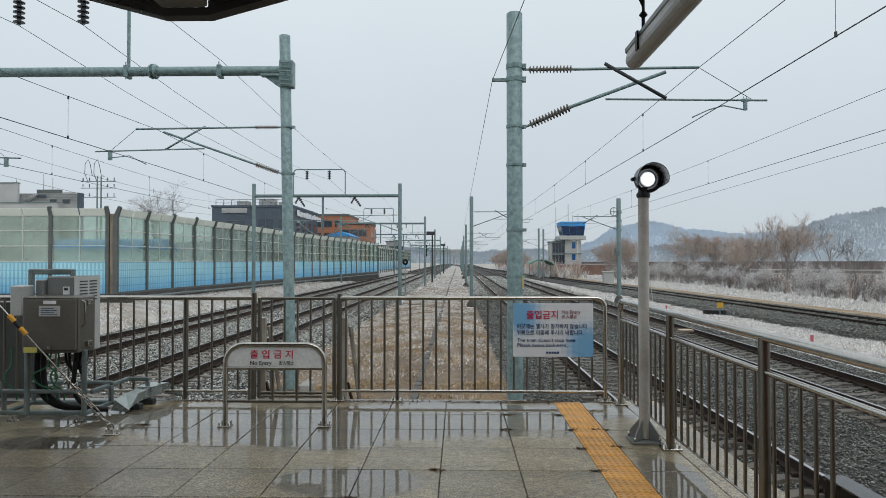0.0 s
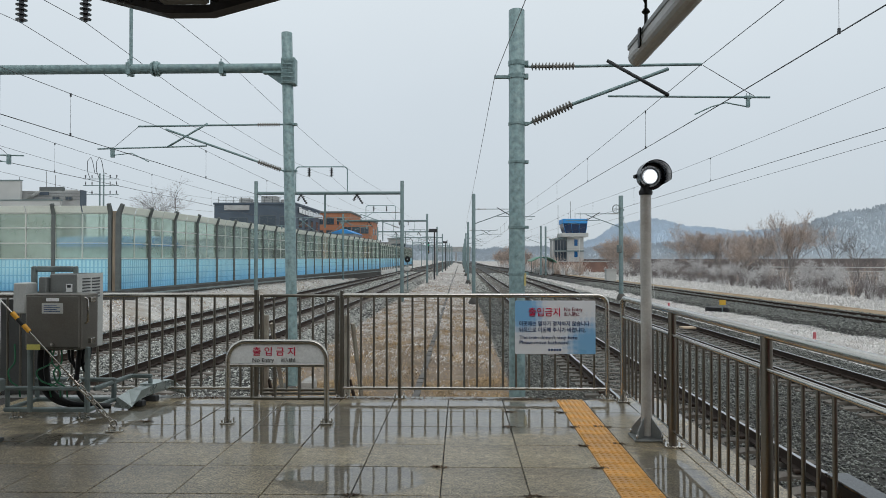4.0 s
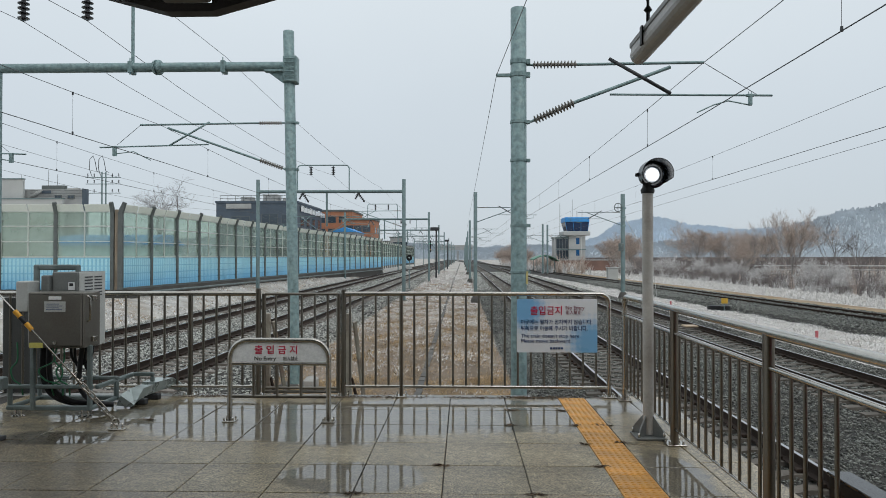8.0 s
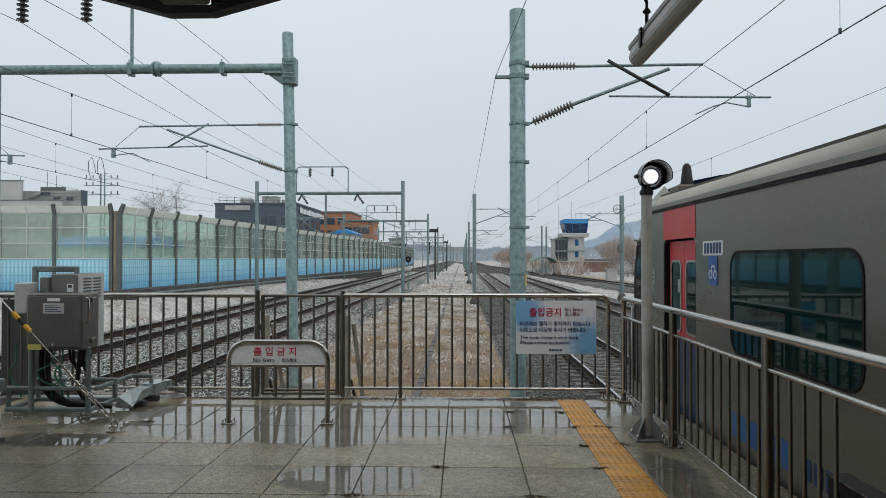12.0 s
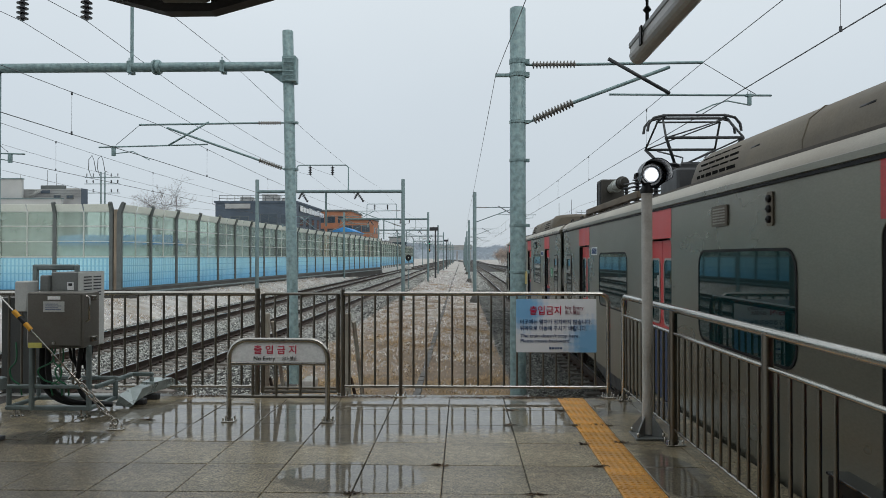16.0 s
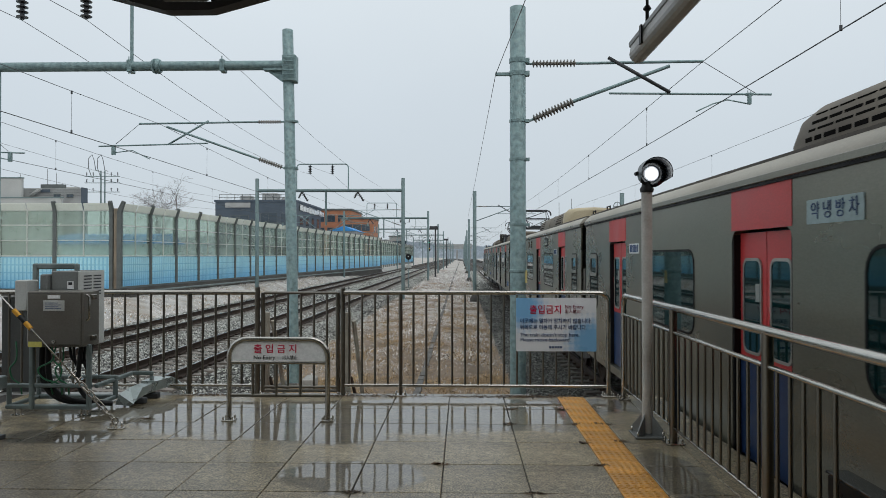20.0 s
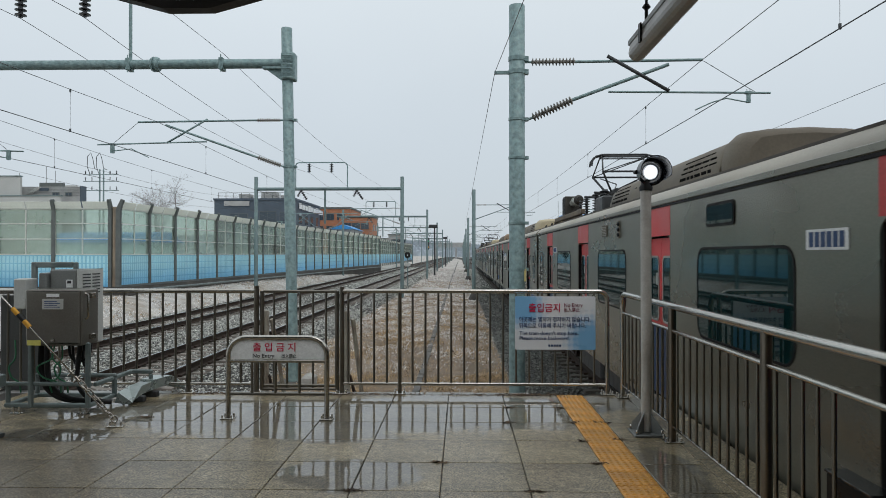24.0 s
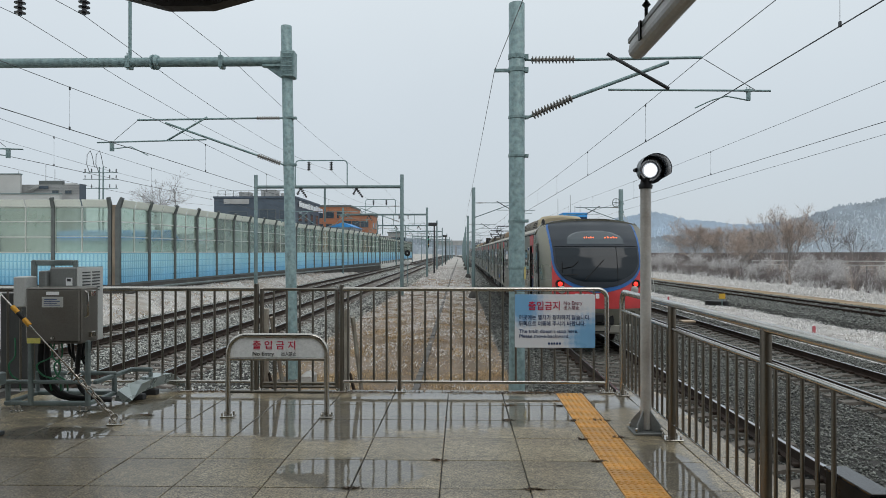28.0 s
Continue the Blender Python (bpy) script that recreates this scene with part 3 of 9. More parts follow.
def build_fences():
    y = 7.80
    # long panel that carries the sign, with rounded end
    f = thing("railing", "stainless steel railing panel across the platform end", "railing", "railings")
    x0, xm, x1, zt = -1.335, -0.686, 1.622, 1.143
    s = Shape()
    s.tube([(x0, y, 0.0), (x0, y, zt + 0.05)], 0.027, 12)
    part("post", s, STEEL_SHADED, f)
    s = Shape()
    s.tube([(x0, y, zt)] + [(px, y, pz) for px, pz in arc(x1 - 0.10, zt - 0.10, 0.10, 90, 0, 8)] + [(x1, y, 0.0)], 0.025, 14)
    part("top_rail", s, STEEL, f, "rounded stainless tube")
    s = Shape()
    s.tube([(x0, y, 0.107), (x1, y, 0.107)], 0.018, 10)
    part("bottom_rail", s, STEEL, f)
    s = Shape()
    s.tube([(xm, y, 0), (xm, y, zt)], 0.022, 12)
    part("post", s, STEEL_SHADED, f)
    step = (x1 - xm) / 16
    baluster_row(f, [(xm + step * i, y) for i in range(-4, 16) if i], 0.107, zt, 0.0125)
    for px in (x0, xm, x1):
        foot_plate(f, px, y)
    # gate panel behind the small sign
    f = thing("railing", "lower stainless steel gate panel across the platform end", "railing", "railings")
    s = Shape()
    s.tube([(-2.30, y, 0.0), (-2.30, y, zt + 0.06)], 0.030, 12)
    part("post", s, STEEL_SHADED, f)
    for z in (zt - 0.004, 0.085, 0.045):
        s = Shape()
        s.tube([(-2.22, y, z), (-1.395, y, z)], 0.017, 10)
        part("rail", s, STEEL_SHADED, f)
    baluster_row(f, [(-2.101 + 0.1468 * i, y) for i in range(5)], 0.045, zt, 0.0125)
    foot_plate(f, -2.30, y)
    for px in (-2.235, -1.392):
        s = Shape()
        s.tube([(px, y, 0.03), (px, y, zt)], 0.024, 12)
        part("post", s, STEEL_SHADED, f)
    # panel beyond the control cabinet
    f = thing("railing", "stainless steel railing panel behind the control cabinet", "railing", "railings")
    for z, r in ((zt, 0.027), (0.10, 0.018)):
        s = Shape()
        s.tube([(-5.4, y, z), (-2.30, y, z)], r, 12)
        part("rail", s, STEEL, f)
    for px in (-5.3, -3.07):
        s = Shape()
        s.tube([(px, y, 0.0), (px, y, zt)], 0.028, 12)
        part("post", s, STEEL_SHADED, f)
        foot_plate(f, px, y)
    baluster_row(f, [(-3.07 + 0.148 * i, y) for i in range(-15, 5) if i], 0.10, zt, 0.0135)
    # long railing along the platform edge
    x = 1.76
    f = thing("railing", "long stainless steel railing along the platform edge", "railing", "railings")
    ya, zh = 7.66, 1.124
    s = Shape()
    s.tube([(x, ya, 0.0)] + [(x, ya - 0.12 + 0.12 * math.cos(radians(a)), zh - 0.12 + 0.12 * math.sin(radians(a))) for a in range(0, 91, 11)] + [(x, -4, zh)], 0.030, 16)
    part("top_rail", s, STEEL, f, "rounded stainless handrail")
    for z, r in ((0.921, 0.0165), (0.128, 0.012)):
        s = Shape()
        s.tube([(x, ya, z), (x, -4, z)], r, 10)
        part("rail", s, STEEL, f)
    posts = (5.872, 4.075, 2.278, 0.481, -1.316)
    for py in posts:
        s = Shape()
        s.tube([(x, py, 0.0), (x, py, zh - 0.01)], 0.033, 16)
        part("post", s, STEEL_SHADED, f)
        foot_plate(f, x, py, 0.0, 0.08)
    foot_plate(f, x, ya, 0.0)
    rows = [4.198 + 0.1535 * i for i in range(11)] + [3.9525 - 0.1525 * i for i in range(5)] + [6.0 + 0.1535 * i for i in range(11)]
    baluster_row(f, [(x, py) for py in rows], 0.128, 0.921, 0.0118)


def insulator(parent, a, b, r, n, mat=None, name="insulator"):
    a, b = Vector(a), Vector(b)
    d = (b - a).length
    prof = [(0, r * 0.35)]
    for i in range(n):
        h = d * (i + 0.5) / n
        w = d / n
        prof += [(h - w * 0.35, r * 0.4), (h - w * 0.08, r), (h + w * 0.08, r), (h + w * 0.2, r * 0.4)]
    prof.append((d, r * 0.35))
    s = Shape()
    s.lathe(a, b - a, prof, 10)
    return part(name, s, mat or PORCELAIN, parent)


def band(parent, x, y, z, r, h=0.06):
    s = Shape()
    s.lathe((x, y, z - h / 2), (0, 0, 1), [(0, r), (0.004, r + 0.012), (h - 0.004, r + 0.012), (h, r)], 14)
    s.box(x + r * 0.9, x + r + 0.06, y - 0.05, y + 0.05, z - h / 2, z + h / 2)
    return part("clamp_band", s, GALV, parent)


def build_near_mast():
    """Round steel mast beside the platform end, with a cantilever over the nearest track."""
    X, Y, R = 0.945, 11.8, 0.134
    m = thing("catenary_mast", "thick galvanised steel catenary mast with cantilever arm", "catenary mast", "catenary masts")
    s = Shape()
    s.lathe((X, Y, -1.6), (0, 0, 1), [(0, R + 0.01), (1.52, R), (7.35, R), (7.36, R - 0.01)], 24)
    part("pole", s, GALV, m)
    for z in (4.85, 4.63, 3.83, 3.18, 2.08, 1.30):
        band(m, X, Y, z, R, 0.05 if z < 4 else 0.08)
    s = Shape()
    s.box(X - 0.38, X - R, Y - 0.03, Y + 0.03, 4.60, 4.65)
    part("bracket", s, GALV, m)
    # top tube, slanting bracket tube and registration tube
    zt = 4.80
    insulator(m, (X + 0.24, Y, zt), (X + 0.98, Y, zt + 0.005), 0.066, 13)
    s = Shape()
    s.tube([(X + 0.14, Y, zt), (X + 0.24, Y, zt)], 0.02, 8)
    s.tube([(X + 0.98, Y, zt), (4.05, Y, zt + 0.02)], 0.024, 10)
    part("top_tube", s, GALV, m)
    insulator(m, (X + 0.26, Y, 3.86), (X + 0.93, Y, 4.155), 0.076, 13)
    s = Shape()
    s.tube([(X + 0.14, Y, 3.81), (X + 0.26, Y, 3.86)], 0.022, 8)
    s.tube([(X + 0.93, Y, 4.155), (3.49, Y, 4.745)], 0.03, 10)
    part("bracket_tube", s, GALV, m)
    s = Shape()
    s.tube([(2.46, Y - 0.02, 4.89), (3.49, Y - 0.02, 4.295)], 0.03, 6)
    part("brace", s, DARK_STEEL, m, "dark slanting brace")
    s = Shape()
    s.tube([(2.48, Y, 4.29), (5.18, Y, 4.255)], 0.018, 8)
    part("registration_tube", s, GALV, m)
    s = Shape()
    s.box(4.785, 4.845, Y - 0.025, Y + 0.025, 4.09, 4.25, 0.006)
    s.box(4.75, 4.88, Y - 0.03, Y + 0.03, 4.235, 4.285, 0.01)
    s.rod((4.79, Y, 4.28), (4.79, Y, 4.325), 0.006, seg=5)
    s.rod((4.84, Y, 4.28), (4.84, Y, 4.325), 0.006, seg=5)
    part("drop_bracket", s, GALV, m)
    s = Shape()
    s.tube([(4.80, Y, 4.10), (4.45, Y, 4.17), (4.2, Y, 4.10), (3.93, Y, 3.975)], 0.012, 6)
    part("steady_arm", s, GALV, m)
    s = Shape()
    s.tube([(4.07, Y, 4.80), (4.93, Y, 4.27)], 0.006, 5)
    part("stay_wire", s, WIRE, m)
    s = Shape()
    s.box(X + R - 0.02, X + R + 0.015, Y - 0.08, Y - 0.02, 1.10, 1.31)
    part("marker_plate", s, material("yellow_marker", (0.62, 0.52, 0.22), 0.5, 0, 0.1, 4, 40, 0), m, "narrow yellow number plate")


def build_portal(Y, near=False):
    """Two masts and a tubular beam over the two left-hand tracks, with the feeder hoop on top."""
    XR, XL, Z = -3.97, -13.9, 5.96
    R = 0.125
    m = thing("catenary_portal", "galvanised steel portal frame spanning two tracks", "catenary portal", "catenary portals")
    for X in (XR, XL):
        s = Shape()
        tilt = -0.020 if near and X == XR else 0.0
        s.lathe((X - tilt * 5.4, Y, -1.6), (tilt, 0, 1), [(0, R), (8.37, R), (8.38, R - 0.01)], 18 if near else 10)
        part("mast", s, GALV if near else GALV_FAR, m)
        f = Shape()
        f.box(X - 0.24, X + 0.24, Y - 0.24, Y + 0.24, -1.5, -1.36, 0.03)
        part("footing", f, FOOTING, m)
    s = Shape()
    s.tube([(XL, Y, Z), (XR, Y, Z)], 0.11, 16 if near else 8)
    beam = part("beam", s, GALV if near else GALV_FAR, m)
    if near:
        s = Shape()
        s.lathe((-7.09, Y, Z), (1, 0, 0), [(-0.1, 0.11), (-0.09, 0.15), (-0.03, 0.18), (-0.02, 0.14), (0.02, 0.14), (0.03, 0.18), (0.09, 0.15), (0.1, 0.11)], 12)
        part("flange_joint", s, GALV, beam)
        for X in (-7.70, -5.53):
            s = Shape()
            s.box(X - 0.05, X + 0.05, Y - 0.13, Y + 0.13, Z - 0.15, Z + 0.13, 0.01)
            s.tube([(X, Y - 0.1, Z - 0.2), (X, Y - 0.1, Z + 0.2)], 0.012, 6)
            part("clamp", s, GALV, beam)
        s = Shape()
        s.prism([(XR - 0.12, Z - 0.12), (XR - 0.12, Z - 0.42), (XR - 0.22, Z - 0.36), (XR - 0.55, Z - 0.12)], 1, Y - 0.012, Y + 0.012)
        s.box(XR - 0.6, XR + 0.14, Y - 0.09, Y + 0.09, Z - 0.13, Z - 0.08)
        s.box(XR - 0.16, XR + 0.16, Y - 0.15, Y + 0.15, Z - 0.40, Z + 0.22, 0.02)
        g = part("gusset", s, GALV, m, "bolted bracket plates")
        for i in range(6):
            b = Shape()
            b.rod((XR - 0.11, Y - 0.2, Z - 0.36 + 0.1 * i), (XR + 0.12, Y - 0.2, Z - 0.36 + 0.1 * i), 0.014, seg=6)
            part("bolt", b, GALV, g)
        for z in (4.65, 3.57):
            band(m, XR, Y, z, R, 0.05)
    # hoop with two feeder insulators
    a, b, zt = -11.2, -7.68, 7.75
    s = Shape()
    s.tube([(a, Y, Z + 0.1), (a, Y, zt - 0.25)] + [(px, Y, pz) for px, pz in arc(a + 0.25, zt - 0.25, 0.25, 180, 90, 5)] +
           [(px, Y, pz) for px, pz in arc(b - 0.25, zt - 0.25, 0.25, 90, 0, 5)] + [(b, Y, Z + 0.1)], 0.04, 8)
    part("feeder_hoop", s, GALV, m, "rounded pipe hoop above the beam")
    for X in (-10.28, -8.76):
        s = Shape()
        s.rod((X, Y, zt), (X, Y, 7.66), 0.02, seg=6)
        part("hanger", s, GALV, m)
        insulator(m, (X, Y, 7.66), (X, Y, 7.08), 0.13, 5, PORCELAIN_DARK)
    # cantilevers: one from the platform-side mast, one from a dropper in the middle of the beam
    sides = [(XR, -1, -7.25, 4.65)]
    if not near:
        s = Shape()
        s.rod((-9.2, Y, Z), (-9.2, Y, 3.6), 0.07, seg=8)
        part("drop_tube", s, GALV_FAR, m)
        for X in (-10.85, -7.05):
            for d, h in ((-0.22, 0.42), (0.42, 0.62)):
                insulator(m, (X, Y, Z - 0.10), (X + d, Y, Z - 0.10 - h), 0.10, 5, PORCELAIN_DARK)
        sides += [(-9.2, -1, -11.3, 4.3), (-9.2, 1, -7.2, 4.3)]
    else:
        sides += [(-13.7, 1, -11.4, 4.5)]
        s = Shape()
        s.rod((-10.84, Y, Z), (-10.84, Y, 2.12), 0.06, seg=10)
        part("drop_tube", s, GALV, m)
    for X, d, target, z in sides:
        reach = abs(target - X)
        e = X + d * R
        insulator(m, (e + d * 0.08, Y, z), (e + d * 0.62, Y, z), 0.045, 10)
        s = Shape()
        s.tube([(e, Y, z), (e + d * 0.1, Y, z)], 0.02, 6)
        s.tube([(e + d * 0.62, Y, z), (X + d * (reach + 0.25), Y, z - 0.03)], 0.022, 8)
        part("top_tube", s, GALV, m)
        lo = z - 1.08
        insulator(m, (e + d * 0.06, Y, lo + 0.03), (e + d * 0.6, Y, lo + 0.22), 0.055, 10)
        s = Shape()
        s.tube([(e, Y, lo), (e + d * 0.06, Y, lo + 0.03)], 0.02, 6)
        s.tube([(e + d * 0.6, Y, lo + 0.22), (X + d * (reach - 0.4), Y, z - 0.1)], 0.025, 8)
        part("bracket_tube", s, GALV, m)
        s = Shape()
        s.tube([(X + d * 1.90, Y, z + 0.03), (X + d * 2.84, Y, z - 0.51)] if reach > 2.9 else [(X + d * 1.1, Y, z), (X + d * 1.8, Y, z - 0.55)], 0.022, 6)
        part("brace", s, GALV, m)
        s = Shape()
        s.tube([(X + d * min(1.92, reach - 0.6), Y, z - 0.49), (X + d * (reach + 1.2), Y, z - 0.55)], 0.018, 6)
        part("registration_tube", s, GALV, m)
        s = Shape()
        k = X + d * (reach + 0.85)
        s.box(k - 0.04, k + 0.04, Y - 0.03, Y + 0.03, z - 0.75, z - 0.52)
        s.tube([(k, Y, z - 0.70), (k - d * 0.45, Y, z - 0.65), (k - d * 0.85, Y, z - 0.85)], 0.012, 6)
        part("steady_arm", s, GALV, m)
        s = Shape()
        s.tube([(X + d * (reach + 0.2), Y, z), (X + d * (reach + 0.8), Y, z - 0.5)], 0.006, 5)
        part("stay_wire", s, WIRE, m)


def build_right_mast(X, Y, top=5.7, reach=2.9, r=0.12, lamp_box=False):
    m = thing("catenary_mast", "galvanised steel catenary mast beside the track", "catenary mast", "catenary masts")
    s = Shape()
    s.lathe((X, Y, -1.6), (0, 0, 1), [(0, r), (1.6 + top, r), (1.61 + top, r - 0.01)], 12)
    part("pole", s, GALV_FAR, m)
    d = 1 if reach > 0 else -1
    z = 4.72
    insulator(m, (X + d * 0.2, Y, z), (X + d * 0.8, Y, z), 0.05, 8)
    s = Shape()
    s.tube([(X, Y, z), (X + d * 0.2, Y, z)], 0.02, 6)
    s.tube([(X + d * 0.8, Y, z), (X + reach + d * 0.3, Y, z)], 0.025, 6)
    part("top_tube", s, GALV_FAR, m)
    s = Shape()
    s.tube([(X, Y, 3.75), (X + reach - d * 0.4, Y, z - 0.05)], 0.03, 6)
    part("bracket_tube", s, GALV_FAR, m)
    s = Shape()
    s.tube([(X + d * 1.5, Y, z + 0.1), (X + d * 2.5, Y, z - 0.5)], 0.03, 6)
    part("brace", s, DARK_STEEL, m)
    s = Shape()
    s.tube([(X + d * 1.5, Y, 4.25), (X + reach + d * 1.0, Y, 4.24)], 0.02, 6)
    s.tube([(X + reach + d * 0.8, Y, 4.24), (X + reach + d * 0.8, Y, 4.05), (X + reach, Y, 3.97)], 0.014, 6)
    part("steady_arm", s, GALV_FAR, m)
    f = Shape()
    f.box(X - 0.3, X + 0.3, Y - 0.3, Y + 0.3, -1.5, -1.32, 0.03)
    f.lathe((X, Y, -1.32), (0, 0, 1), [(0, 0.34), (0.05, 0.33), (0.34, r + 0.05), (0.36, r + 0.01)], 8)
    part("footing", f, FOOTING, m)
    if lamp_box:
        s = Shape()
        s.box(X - 0.3, X + 0.02, Y - 0.2, Y + 0.1, 1.95, 2.5, 0.02)
        part("switch_box", s, TEAL_STEEL, m)
        s = Shape()
        s.tube([(X + 0.15, Y, 4.3), (X + 2.1, Y, 0.9), (X + 2.4, Y, -1.4)], 0.02, 6)
        part("stay_cable", s, BOX_LIGHT, m)
        s = Shape()
        s.tube([(X - 0.38 + 0.26 * math.cos(radians(a)), Y - 0.2, 5.05 + 0.30 * math.sin(radians(a))) for a in range(0, 361, 30)], 0.03, 6)
        s.tube([(X - 0.38, Y - 0.2, 4.75), (X - 0.38, Y - 0.2, 5.35)], 0.02, 5)
        s.tube([(X - 0.64, Y - 0.2, 5.05), (X, Y - 0.1, 5.05)], 0.025, 5)
        part("tension_wheel", s, TEAL_STEEL, m)
        for z in (5.0, 4.4, 3.75):
            band(m, X, Y, z, r, 0.12)


def wire(name, label, pts, r=0.009):
    s = Shape()
    s.tube(pts, r, 5)
    return part(name, s, WIRE, WIRES, label)


def catenary(x, zc, zm, spans, y0=-40.0, dip=0.3):
    """Contact wire, sagging messenger wire and droppers between supports; the wires zigzag a little."""
    ys = [y0] + spans
    c, mpts, drops = [], [], Shape()
    for i, (a, b) in enumerate(zip(ys[:-1], ys[1:])):
        xa, xb = x + (0.12 if i % 2 else -0.08), x + (-0.08 if i % 2 else 0.12)
        n = 10
        for k in range(n):
            t = k / n
            sag = dip * 4 * t * (1 - t)
            y = a + (b - a) * t
            xx = xa + (xb - xa) * t
            c.append((xx, y, zc))
            mpts.append((xx, y, zm - sag))
            if k % 2 == 1:
                drops.tube([(xx, y, zc), (xx, y, zm - sag)], 0.003, 4)
                for z in (zc + 0.02, zm - sag - 0.02):
                    drops.box(xx - 0.012, xx + 0.012, y - 0.012, y + 0.012, z - 0.03, z + 0.03)
    wire("contact_wire", "", c, 0.0075)
    wire("messenger_wire", "", mpts, 0.0058)
    part("droppers", drops, WIRE, WIRES)


def build_wires():
    rs = [11.8, 45.0, 80.0, 115.0, 150.0, 200.0, 260.0]
    ls = [16.0, 47.0, 82.0, 116.0, 150.0, 200.0, 260.0]
    catenary(3.88, 3.93, 4.78, rs, -32.0, 0.13)
    catenary(8.50, 4.19, 5.18, [-2.0, 50.0, 100.0, 150.0, 200.0, 260.0], -52.0, 0.20)
    catenary(-7.15, 3.77, 4.62, ls, -20.0, 0.25)
    catenary(-11.4, 3.95, 4.85, ls, -20.0, 0.25)
    for X in (-10.28, -8.76):
        pts = []
        for a, b in zip([-20.0] + ls[:-1], ls):
            for k in range(6):
                t = k / 6
                pts.append((X, a + (b - a) * t, 7.06 - 0.5 * 4 * t * (1 - t)))
        wire("feeder_wire", "", pts, 0.0075)
    for x, z, sag in ((-5.5, 6.2, 0.3), (-14.2, 5.3, 0.5), (-14.6, 4.6, 0.5)):
        pts = []
        for a, b in zip([-34.0] + (rs if x > 0 else ls)[:-1], rs if x > 0 else ls):
            for k in range(6):
                t = k / 6
                pts.append((x, a + (b - a) * t, z - sag * 4 * t * (1 - t)))
        wire("earth_wire", "", pts, 0.0055)
    wire("earth_wire", "", [(1.35, -6, 4.5), (0.74, 8, 4.52), (0.57, 11.8, 4.62), (0.5, 28, 4.35), (0.5, 45, 4.6), (0.45, 80, 4.6)], 0.0055)
    wire("earth_wire", "", [(9.5, y, 4.32 - 0.008 * y if y < 51 else 3.92) for y in (-20, 50, 100, 260)], 0.0055)


WIRES = thing("overhead_wires", "thin dark overhead contact and feeder wires", "overhead wires", kind="structure")

build_ground()
build_tracks()
build_platform()
build_fences()
build_near_mast()
for k, yy in enumerate((16.0, 47.0, 82.0, 116.0, 150.0, 200.0, 246.0, 292.0, 340.0)):
    build_portal(yy, k == 0)
for k, yy in enumerate((45.0, 80.0, 115.0, 150.0, 200.0, 244.0, 288.0, 332.0)):
    build_right_mast(0.82, yy, 5.7, 2.95)
build_right_mast(11.4, 50.0, 6.0, -2.9, 0.16, True)
build_right_mast(12.0, 105.0, 6.4, -2.9, 0.14)
build_right_mast(12.7, 105.0, 6.3, 2.6, 0.14)
build_wires()


# ---- noise barrier ----
BAR_Z, BAR_H = -0.16, 4.40


